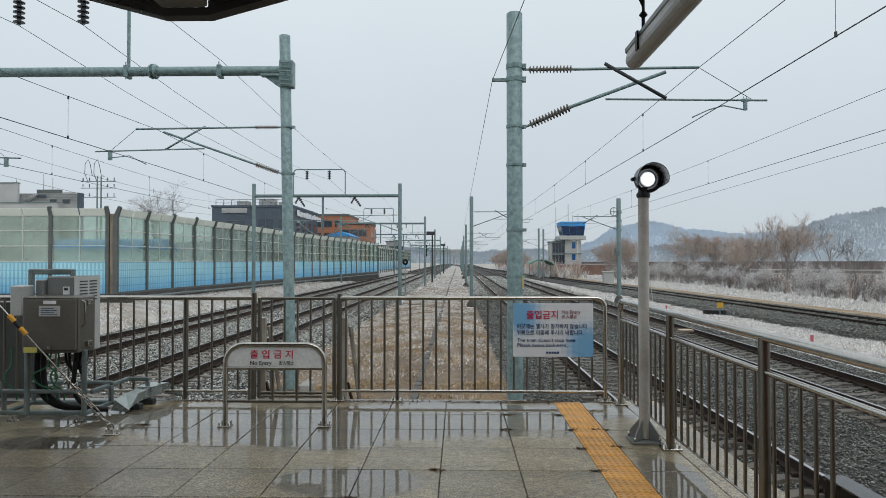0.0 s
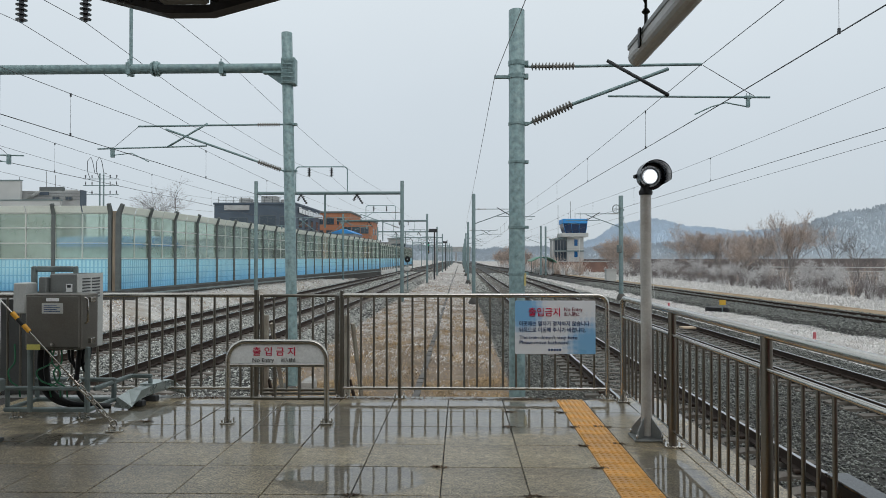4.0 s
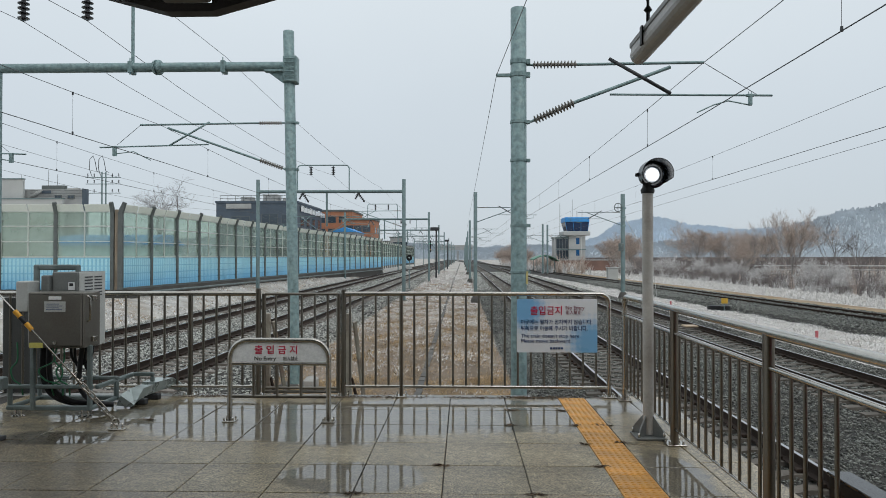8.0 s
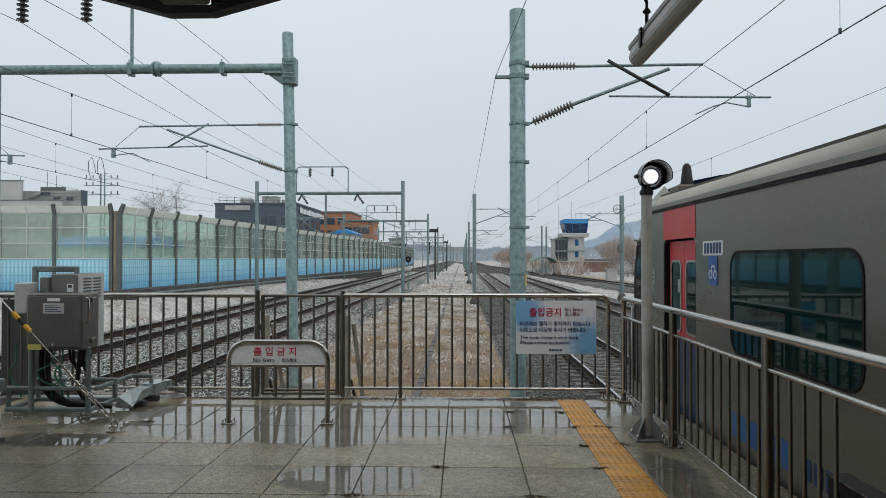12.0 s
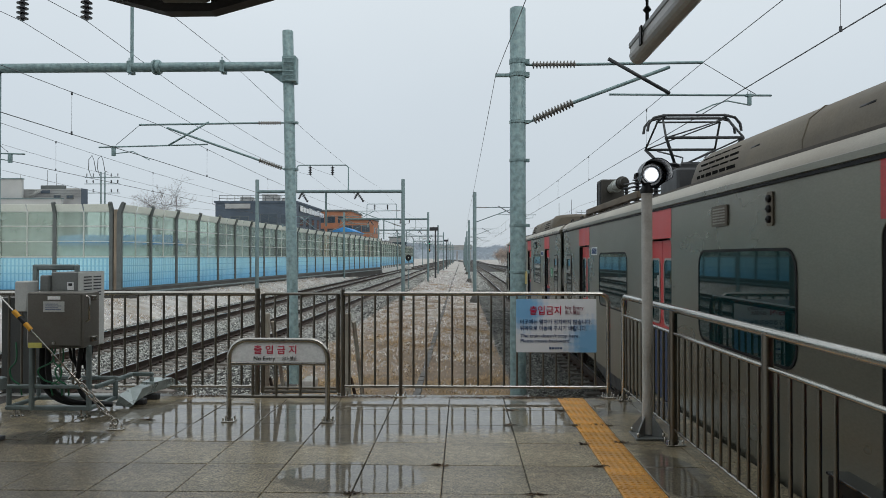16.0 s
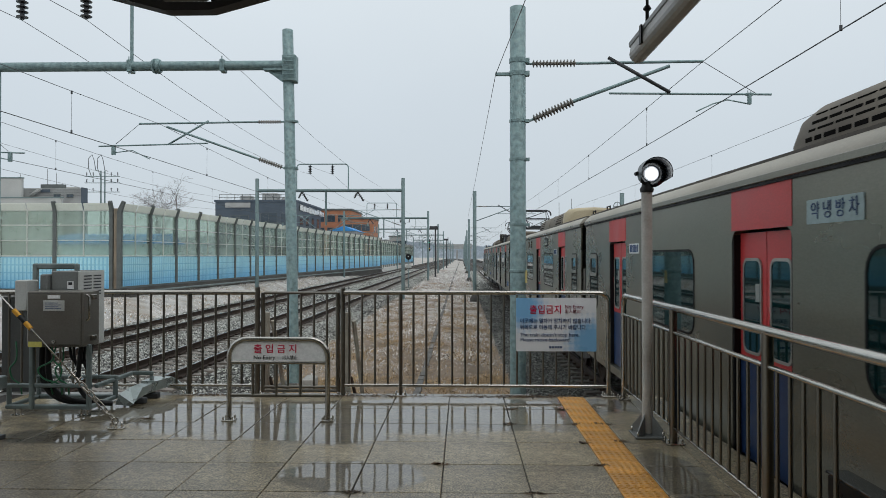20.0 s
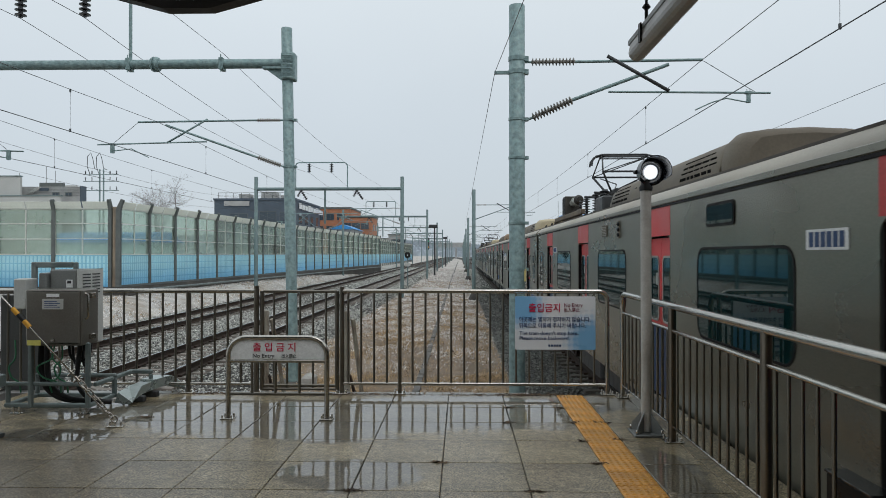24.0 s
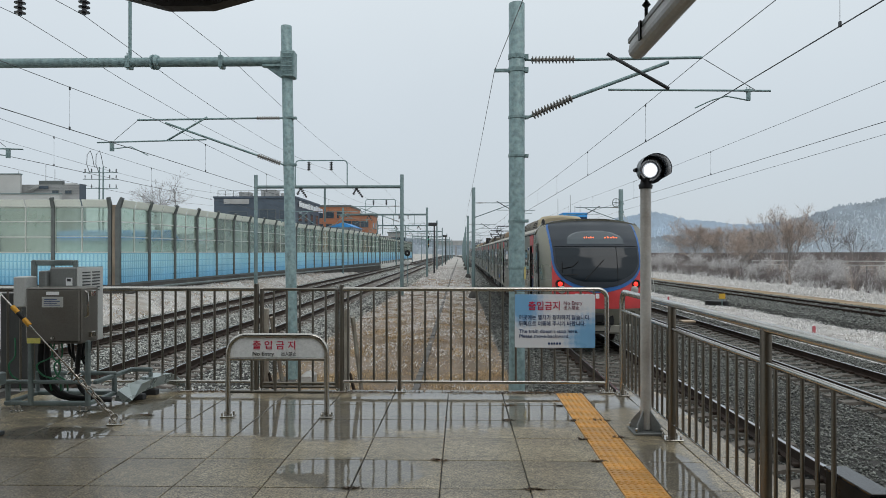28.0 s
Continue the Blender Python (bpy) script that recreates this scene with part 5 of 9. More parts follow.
        part("roof_fairing", s, CAR_GREY, car, "dull silver wedge fairing")
    s = Shape()
    back, foot = (-1.95, 3.49) if aerial < 0 else (-1.84, 3.43)
    s.box(aerial * 1.28 - 0.14, aerial * 1.28 + 0.14, back - 0.17, back + 0.17, 3.36, foot, 0.02)
    part("antenna_base", s, ROOF_UNIT, car)
    s = Shape()
    s.lathe((aerial * 1.28, back, foot - 0.01), (0, 0, 1), [(0, 0.12), (0.02, 0.11), (0.03, 0.072), (0.23, 0.046), (0.26, 0.02), (0.265, 0.0)], 12)
    part("antenna", s, BLACK, car, "stubby black aerial")


def build_car(front_cab, panto, unit, unit_at=12.27, ac_at=6.45):
    """One car: its front end at y = 0, the body behind it, z = 0 at the rail."""
    label = {True: "dull silver commuter train cab car with red doors", False: "dull silver commuter train car with red doors"}[front_cab]
    car = thing("train_car", label, "train car", "cars of the train")
    y0 = 1.30 if front_cab else 0.0
    s = Shape()
    for side in (-1, 1):
        side_shell(s, side, y0, CARLEN)
    for y in ([] if front_cab else [0.0]) + [CARLEN - 0.06]:
        e = Shape()
        e.box(-HALF + 0.02, -0.5, -y - 0.06, -y + 0.002, SKIRT, EAVE)
        e.box(0.5, HALF - 0.02, -y - 0.06, -y + 0.002, SKIRT, EAVE)
        e.box(-0.5, 0.5, -y - 0.06, -y + 0.002, 3.0, EAVE)
        # Sooty wall painted fully black to hold the shade of the car gap.
        part("end_wall", e, BLACK, car, "sooty end wall, blackened for the shade between cars")
    s.box(-HALF + 0.02, HALF - 0.02, -CARLEN, -y0, SKIRT - 0.08, SKIRT)
    body = part("body", s, CAR_GREY, car)
    s = Shape()
    s.loft([roof_ring(-CARLEN), roof_ring(-CARLEN + 0.02), roof_ring(-y0)], True, True, True)
    part("roof", s, ROOF_GREY, car, "sooty dark roof")
    for side in (-1, 1):
        s = Shape()
        o = [(0.018, -0.016), (0.027, -0.010), (0.027, 0.034), (0.022, 0.038), (-0.04, 0.038), (-0.04, -0.016)]
        s.loft([[(side * (HALF + a), y, EAVE + c) for a, c in o] for y in (-CARLEN, -y0)], True, True, False)
        part("gutter", s, CAR_GREY, car, "dull grey gutter strip")
        s = Shape()
        o = [(0.018, 0.038), (0.014, 0.050), (-0.010, 0.084), (-0.036, 0.112), (-0.066, 0.137), (-0.094, 0.155), (-0.12, 0.156), (-0.12, 0.038)]
        s.loft([[(side * (HALF + a), y, EAVE + c) for a, c in o] for y in (-CARLEN, -y0)], True, True, True)
        part("roof_edge", s, ROOF_EDGE, car, "pale sloping roof edge")
        s = Shape()
        xx = sorted((side * (HALF - 0.10), side * (HALF - 0.20)))
        s.box(xx[0], xx[1], -CARLEN + 0.01, -y0, EAVE + 0.10, EAVE + 0.180)
        part("roof_lip", s, ROOF_GREY, car, "dark raised roof lip")
        # Raised black strip that paints the shadow line below the gutter.
        s = Shape()
        xx = sorted((side * (HALF + 0.002), side * (HALF + 0.016)))
        s.box(xx[0], xx[1], -CARLEN + 0.02, -y0 - 0.01, EAVE - 0.040, EAVE - 0.0165)
        part("gutter_groove", s, FRAME_RUBBER, car, "black strip for the shadow line under the gutter")
    # Solid black filler: the darkness of the unlit interior is its colour.
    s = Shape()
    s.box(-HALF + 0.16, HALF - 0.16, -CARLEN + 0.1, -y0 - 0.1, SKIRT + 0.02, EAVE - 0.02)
    part("interior", s, BLACK, car, "black block that stands for the unlit interior")
    for side in (-1, 1):
        for d in DOORS:
            o = [(d - 0.03, DOOR_TOP + 0.02), (d + DOOR_W + 0.03, DOOR_TOP + 0.02), (d + DOOR_W + 0.03, EAVE - 0.02), (d - 0.03, EAVE - 0.02)]
            part("red_panel", plate(o, side, 0.006, 0.004), CAR_RED, body, "coral red panel above the door")
            for e0, e1 in ((d - 0.032, d - 0.002), (d + DOOR_W + 0.002, d + DOOR_W + 0.032)):
                part("door_pocket", plate([(e0, DOOR_BOT), (e1, DOOR_BOT), (e1, DOOR_TOP + 0.018), (e0, DOOR_TOP + 0.018)], side, 0.10, -0.006), FRAME_RUBBER, body, "black rubber door pocket edge")
            for corner, d2 in ((d - 0.03, 1), (d + DOOR_W + 0.03, -1)):
                z2 = DOOR_TOP + 0.02
                o = [(corner, z2), (corner, z2 - 0.10)] + [(corner + d2 * 0.10 * (1 - math.cos(radians(q))), z2 - 0.10 + 0.10 * math.sin(radians(q))) for q in (15, 30, 45, 60, 75)] + [(corner + d2 * 0.10, z2)]
                part("corner_gusset", plate(o, side, 0.10, 0.0), CAR_GREY, body)
            half = DOOR_W / 2
            for k in (0, 1):
                a = d + half * k
                s = plate([(a + 0.006, 1.84), (a + half - 0.006, 1.84), (a + half - 0.006, DOOR_TOP), (a + 0.006, DOOR_TOP)], side, 0.03, -0.058)
                leaf = part("door_leaf", s, CAR_RED, car, "coral red sliding door leaf")
                s = plate([(a + 0.006, DOOR_BOT), (a + half - 0.006, DOOR_BOT), (a + half - 0.006, 1.838), (a + 0.006, 1.838)], side, 0.03, -0.058)
                part("lower_leaf", s, CAR_BLUE, leaf, "dark blue lower half")
                out, inn = rounded(a + 0.075, a + half - 0.075, 1.90, 2.66, 0.08), rounded(a + 0.098, a + half - 0.098, 1.923, 2.637, 0.062)
                part("window_frame", ring(out, inn, side, 0.02, -0.046), SILVER, leaf)
                part("window", plate(inn, side, 0.02, -0.051), CAR_GLASS, leaf, "dark tinted glass")
                if k == 0:
                    part("notice", plate([(a + half - 0.185, 2.32), (a + half - 0.112, 2.32), (a + half - 0.112, 2.46), (a + half - 0.185, 2.46)], side, 0.003, -0.048), NOTICE_PAPER, leaf, "small pale paper notice")
        for a, w in WINDOWS:
            out, inn = rounded(a - 0.022, a + w + 0.022, 1.898, 2.742, 0.16), rounded(a, a + w, 1.92, 2.72, 0.14)
            part("window_frame", ring(out, inn, side, 0.02, 0.006), FRAME_RUBBER, body, "black rubber frame")
            part("window", plate(inn, side, 0.02, 0.002), CAR_GLASS, body, "dark tinted glass")
        for a, w in END_WINDOWS[1:] if front_cab else END_WINDOWS:
            out, inn = rounded(a - 0.03, a + w + 0.03, 1.80, 2.72, 0.12), rounded(a, a + w, 1.83, 2.69, 0.10)
            part("window_frame", ring(out, inn, side, 0.02, 0.006), FRAME_RUBBER, body)
            part("window", plate(inn, side, 0.02, 0.002), CAR_GLASS, body)
            o2, i2 = rounded(a - 0.005, a + w + 0.005, 2.33, 2.70, 0.10), rounded(a + 0.045, a + w - 0.045, 2.39, 2.63, 0.05)
            part("vent_frame", ring(o2, i2, side, 0.03, 0.02), HOPPER, body, "dull aluminium hopper window frame")
        # number plate, speaker grilles and warning lamps
        a = DOORS[3] - 0.72
        part("number_plate", plate(rounded(DOORS[0] + DOOR_W + 0.24, DOORS[0] + DOOR_W + 0.74, 2.705, 2.835, 0.012), side, 0.006, 0.005), WHITE_PAINT, body, "white plate with plain navy bars")
        part("number_plate", plate(rounded(a - 0.10, a + 0.40, 2.705, 2.835, 0.012), side, 0.006, 0.005), WHITE_PAINT, body)
        for b in (DOORS[0] + DOOR_W + 0.24, a - 0.10):
            for k in range(6):
                q = b + 0.045 + 0.072 * k
                part("plate_bar", plate([(q, 2.722), (q + 0.05, 2.722), (q + 0.05, 2.818), (q, 2.818)], side, 0.004, 0.008), NAVY_TEXT, body)
        c = 9.12
        grille = part("speaker_grille", plate(rounded(c, c + 0.36, 2.94, 3.12, 0.02), side, 0.012, 0.014), ROOF_UNIT, body, "small slotted speaker grille")
        s = Shape()
        for r in range(6):
            for k in range(5):
                y2, z2 = c + 0.038 + 0.058 * k, 2.962 + 0.0245 * r
                q = plate([(y2, z2), (y2 + 0.05, z2), (y2 + 0.046, z2 + 0.012), (y2 + 0.004, z2 + 0.012)], side, 0.004, 0.018)
                s.add(q.v, q.f)
        tagged(part("slots", s, CAR_LIGHT, grille), kind="stuff")
        strip = part("lamp_plate", plate(rounded(c + 1.12, c + 1.22, 2.90, 3.15, 0.02), side, 0.01, 0.012), ROOF_UNIT, body, "upright plate with three warning lamps")
        for k in range(3):
            s = Shape()
            s.lathe((side * (HALF + 0.01), -c - 1.17, 2.95 + 0.075 * k), (side, 0, 0), [(0, 0.03), (0.02, 0.028), (0.035, 0.0)], 8)
            part("warning_lamp", s, BLACK, strip)
        c = 13.80
        part("destination_sign", plate(rounded(c, c + 0.65, 2.92, 3.13, 0.05), side, 0.01, 0.010), FRAME_RUBBER, body)
        part("destination_glass", plate(rounded(c + 0.025, c + 0.625, 2.945, 3.105, 0.035), side, 0.01, 0.014), CAR_GLASS, body)
        for k in range(0 if unit is ROOF_CREAM and front_cab else 5):
            q = 17.96 + 0.235 * k
            part("emblem_bar", plate([(q, 1.20), (q + 0.16, 1.20), (q + 0.16, 1.41), (q, 1.41)], side, 0.004, 0.005), CAR_BLUE_STRIPE, body, "plain blue emblem bar")
        accessible = front_cab or unit is ROOF_BROWN
        if accessible:
            part("sticker", plate(rounded(17.85, 18.08, 2.17, 2.40, 0.03), side, 0.004, 0.006), STICKER_GREEN, body, "green pictogram sticker")
        for o in () if not accessible else (rounded(17.945, 17.975, 2.335, 2.365, 0.014), [(17.95, 2.33), (17.97, 2.33), (17.975, 2.27), (18.03, 2.255), (18.05, 2.21), (18.03, 2.20), (18.01, 2.24), (17.95, 2.25)], rounded(17.89, 17.95, 2.20, 2.25, 0.024)):
            part("pictogram", plate(o, side, 0.003, 0.008), WHITE_PAINT, body)
        if front_cab and unit is ROOF_CREAM:
            part("patch", plate(rounded(3.46, 3.64, 2.42, 2.62, 0.02), side, 0.004, 0.006), ROOF_UNIT, body, "faint grey mark of a removed sticker")
        elif front_cab:
            part("sticker", plate(rounded(3.44, 3.66, 2.44, 2.70, 0.03), side, 0.004, 0.006), STICKER_BLUE, body, "blue pictogram sticker")
            for q in (2.43, 2.475):
                part("notice_bar", plate([(1.50, q), (1.64, q), (1.64, q + 0.02), (1.50, q + 0.02)], side, 0.003, 0.008), ROOF_UNIT, body)
            for cd, cz in ((3.495, 2.535), (3.605, 2.535)):
                part("pictogram_wheel", ring(rounded(cd - 0.042, cd + 0.042, cz - 0.042, cz + 0.042, 0.0415), rounded(cd - 0.031, cd + 0.031, cz - 0.031, cz + 0.031, 0.0305), side, 0.003, 0.009), WHITE_PAINT, body)
            part("pictogram", plate([(3.495, 2.53), (3.53, 2.60), (3.59, 2.60), (3.605, 2.54), (3.60, 2.615), (3.525, 2.615)], side, 0.003, 0.009), WHITE_PAINT, body)
            for k in range(6):
                q = 3.97 + 0.178 * k
                part("emblem_bar", plate([(q, 1.22), (q + 0.13, 1.22), (q + 0.13, 1.42), (q, 1.42)], side, 0.004, 0.005), CAR_BLUE_STRIPE, body, "plain blue emblem bar")
            for k in range(3):
                q = 5.16 + 0.15 * k
                part("emblem_bar", plate([(q, 1.24), (q + 0.11, 1.24), (q + 0.11, 1.38), (q, 1.38)], side, 0.004, 0.005), NAVY_TEXT, body)
            part("sticker", plate(rounded(1.45, 1.70, 2.39, 2.54, 0.01), side, 0.004, 0.006), NOTICE_PAPER, body, "small white notice")
    # gangway bellows
    for y in ([] if front_cab else [0.0]) + [-CARLEN]:
        s = Shape()
        for k in range(4):
            a = y + (0.02 + 0.06 * k if y == 0.0 else -0.06 - 0.06 * k)
            s.box(-1.15, 1.15, a, a + 0.045, 0.9, 3.3, 0.02)
        part("gangway", s, BLACK, car, "black rubber gangway bellows")
        for side in (-1, 1):
            for z in (1.1, 2.0):
                s = Shape()
                s.box(side * 1.45 - 0.07, side * 1.45 + 0.07, y - 0.05, y + 0.09, z, z + 0.43, 0.02)
                part("end_hinge", s, HINGE, car, "dull metal damper bracket")
    # air conditioner: rounded casing with louvre slots
    def casing(a, b, mat, w=0.88, h=0.61, name="air_conditioner", label=""):
        s = Shape()
        rings = []
        for y, k in ((a, 0.82), (a + 0.008, 0.88), (a + 0.025, 0.925), (a + 0.055, 0.96), (a + 0.10, 0.985), (a + 0.17, 1.0), (b - 0.17, 1.0), (b - 0.10, 0.985), (b - 0.055, 0.96), (b - 0.025, 0.925), (b - 0.008, 0.88), (b, 0.82)):
            rings.append([(w * x, -y, 3.40 + (h + 0.0) * z * k) for x, z in ((-1, -0.2), (-1.0, 0.45), (-0.93, 0.75), (-0.78, 0.93), (-0.5, 1.0), (0, 1.03), (0.5, 1.0), (0.78, 0.93), (0.93, 0.75), (1.0, 0.45), (1, -0.2))])
        s.loft(rings, True, True, True)
        return part(name, s, mat, car, label)
    ac = casing(ac_at, ac_at + 5.8, ROOF_UNIT, label="soot-stained roof air conditioner casing")
    slots = Shape()
    rnd_slot = random.Random(8)
    for lo in (ac_at + 0.20, ac_at + 4.36):
        for r in range(5):
            z, x = ((3.565, 0.88), (3.633, 0.879), (3.701, 0.862), (3.769, 0.841), (3.832, 0.816))[r]
            a = lo + 0.02 * r
            while a < lo + 1.08:
                w = rnd_slot.choice((0.11, 0.18, 0.20, 0.24))
                for side in (-1, 1):
                    xx = sorted((side * (x + 0.003), side * (x - 0.05)))
                    slots.box(xx[0], xx[1], -a - w, -a, z, z + 0.038)
                a += w + 0.04
    tagged(part("louvre", slots, SLOT_SHADE, ac, "black blocks that stand for the shade in louvre slots"), kind="stuff")
    for side in (-1, 1):
        s = Shape()
        s.tube([(side * 0.885, -ac_at - 0.03, 3.535), (side * 0.885, -ac_at - 5.77, 3.535)], 0.009, 5)
        part("casing_bead", s, ROOF_UNIT, ac)
        for q in (1.75, 3.7):
            s = Shape()
            s.rod((side * 0.83, -ac_at - q, 3.79), (side * 0.83, -ac_at - q - 0.2, 3.79), 0.016, seg=6)
            part("lift_handle", s, BLACK, ac)
    s = Shape()
    s.tube([(0.88 * w2, -ac_at - 2.9, 3.40 + 0.61 * h2) for w2, h2 in ((-1, 0.0), (-1, 0.455), (-0.93, 0.757), (-0.78, 0.938), (0, 1.038), (0.78, 0.938), (0.93, 0.757), (1, 0.455), (1, 0.0))], 0.008, 5)
    part("casing_rib", s, ROOF_UNIT, ac)
    if unit:
        # rounded hood that closes the air conditioner's end
        s = Shape()
        d = 1 if unit_at > ac_at else -1
        s.loft([[(0.865 * x * k2, -(unit_at + d * q), 3.40 + 0.655 * z * k) for x, z in ((-1, -0.2), (-1.0, 0.45), (-0.95, 0.75), (-0.80, 0.94), (-0.5, 1.0), (0, 1.03), (0.5, 1.0), (0.80, 0.94), (0.95, 0.75), (1.0, 0.45), (1, -0.2))]
                for q, k, k2 in ((0.0, 1.0, 1.0), (0.14, 1.0, 1.0), (0.22, 0.992, 0.99), (0.29, 0.97, 0.965), (0.34, 0.94, 0.93), (0.375, 0.90, 0.885), (0.39, 0.86, 0.84))], True, True, True)
        part("end_hood", s, unit, ac, {ROOF_CREAM: "smooth cream end hood", ROOF_BROWN: "tan brown end hood"}.get(unit, "dark brown end hood"))
    if panto:
        for yc in (3.78, 16.8):
            build_pantograph(car, -yc)
        s = Shape()
        s.box(-0.97, -0.50, -1.14, -0.72, 3.58, 4.25, 0.02)
        breaker = part("breaker_box", s, BREAKER_GREY, car, "dark grimy breaker box")
        s = Shape()
        for q in (-1.10, -0.95, -0.80):
            s.box(-0.982, -0.97, q, q + 0.05, 3.64, 4.20)
        part("rib", s, DARK_STEEL, breaker)
        s = Shape()
        s.box(-1.16, -1.00, -0.52, -0.34, 3.40, 3.60, 0.02)
        part("cable_box", s, ROOF_UNIT, car)
        s = Shape()
        s.lathe((-0.75, -1.14, 4.06), (0, -1, 0.02), [(0, 0.096), (0.37, 0.10), (0.375, 0.122), (0.405, 0.122), (0.41, 0.108), (0.43, 0.108), (0.435, 0.122), (0.465, 0.122), (0.47, 0.10), (0.90, 0.10), (0.905, 0.0)], 24)
        arrester = part("arrester", s, PALE_PORCELAIN, car, "pale cylinder arrester")
        s = Shape()
        s.lathe((-0.75, -2.04, 4.078), (0, -1, 0.0), [(0, 0.128), (0.03, 0.128), (0.035, 0.108), (0.13, 0.108), (0.15, 0.085), (0.22, 0.08), (0.23, 0.0)], 20)
        part("cap", s, BREAKER_GREY, arrester, "dark cast end cap with flange")
        insulator(car, (-0.78, -2.52, 3.50), (-0.78, -2.52, 3.95), 0.075, 8, PORCELAIN_DARK)
        for z in (4.00, 3.93):
            s = Shape()
            s.tube([(-0.76, -2.26, z + 0.03), (-0.78, -2.55, z), (-0.78, -3.10, z - 0.03), (-0.75, -3.20, z - 0.03)], 0.018, 6)
            part("busbar", s, DARK_STEEL, car)
        s = Shape()
        s.box(-1.17, -1.08, -4.85, -0.56, 3.56, 3.67, 0.01)
        part("roof_beam", s, material("rusty_brown_beam", (0.17, 0.135, 0.095), 0.7, 0.2, 0.2, 2, 40, 0.1, (0.07, 0.05, 0.035), 0.5, 1.5), car, "rusty brown cable beam on short posts")
        s = Shape()
        s.box(1.08, 1.17, -4.85, -0.62, 3.56, 3.67, 0.01)
        part("roof_beam", s, ROOF_UNIT, car)
        for k in range(9):
            s = Shape()
            s.rod((-1.12, -0.80 - 0.48 * k, 3.36), (-1.12, -0.80 - 0.48 * k, 3.57), 0.018, seg=5)
            part("beam_post", s, ROOF_UNIT, car)
        for dx in (-1.05, -0.98):
            s = Shape()
            s.tube([(dx, -0.7 - 0.25 * k, 3.46 + 0.03 * math.sin(k * 1.7 + dx * 9)) for k in range(17)], 0.014, 5)
            part("roof_cable", s, BLACK, car)
        for a, b, h in ((-6.1, -5.3, 3.86),):
            s = Shape()
            s.box(-0.95, -0.30, a, b, 3.42, h, 0.03)
            part("switch_box", s, DARK_STEEL, car, "dark roof switch box")
        insulator(car, (-0.75, -5.2, 3.45), (-0.68, -5.0, 4.05), 0.11, 8, PORCELAIN_DARK)
    for y in (0.22, 18.9):
        if (front_cab and y < 1) or (unit is ROOF_BROWN and y > 1):
            continue
        s = Shape()
        s.tube([(-1.22, -y, 3.40), (-1.22, -y, 3.54), (-1.22, -y - 0.24, 3.54), (-1.22, -y - 0.24, 3.40)], 0.014, 6)
        part("roof_handle", s, BLACK, car, "small black roof handle")
    # underfloor boxes, bogies, wheels
    for a, b, w in ((5.2, 7.4, 1.25), (7.7, 9.6, 1.2), (9.9, 12.9, 1.25), (13.1, 14.2, 1.15)):
        s = Shape()
        s.box(-w, w, -b, -a, 0.36, SKIRT - 0.1, 0.05)
        part("equipment_box", s, DARK_STEEL, car, "dark grimy underfloor box")
    for yc in (2.9, 16.6):
        s = Shape()
        for side in (-1, 1):
            s.prism([(-yc - 1.5, 0.55), (-yc - 1.5, 0.72), (-yc - 0.6, 0.78), (-yc - 0.35, 0.6), (-yc + 0.35, 0.6), (-yc + 0.6, 0.78), (-yc + 1.5, 0.72), (-yc + 1.5, 0.55), (-yc + 0.5, 0.4), (-yc - 0.5, 0.4)], 0, side * 1.05 - 0.09, side * 1.05 + 0.09)
        s.box(-1.0, 1.0, -yc - 0.25, -yc + 0.25, 0.5, 0.85)
        bogie = part("bogie", s, DARK_STEEL, car, "dark grimy bogie frame")
        for dy in (-1.05, 1.05):
            for side in (-1, 1):
                s = Shape()
                s.lathe((side * 0.70, -yc + dy, 0.43), (side, 0, 0), [(0, 0.46), (0.03, 0.46), (0.035, 0.43), (0.12, 0.43), (0.125, 0.36), (0.09, 0.34), (0.09, 0.14), (0.14, 0.13), (0.15, 0.0)], 20)
                part("wheel", s, RAIL_SIDE, bogie)
    return car


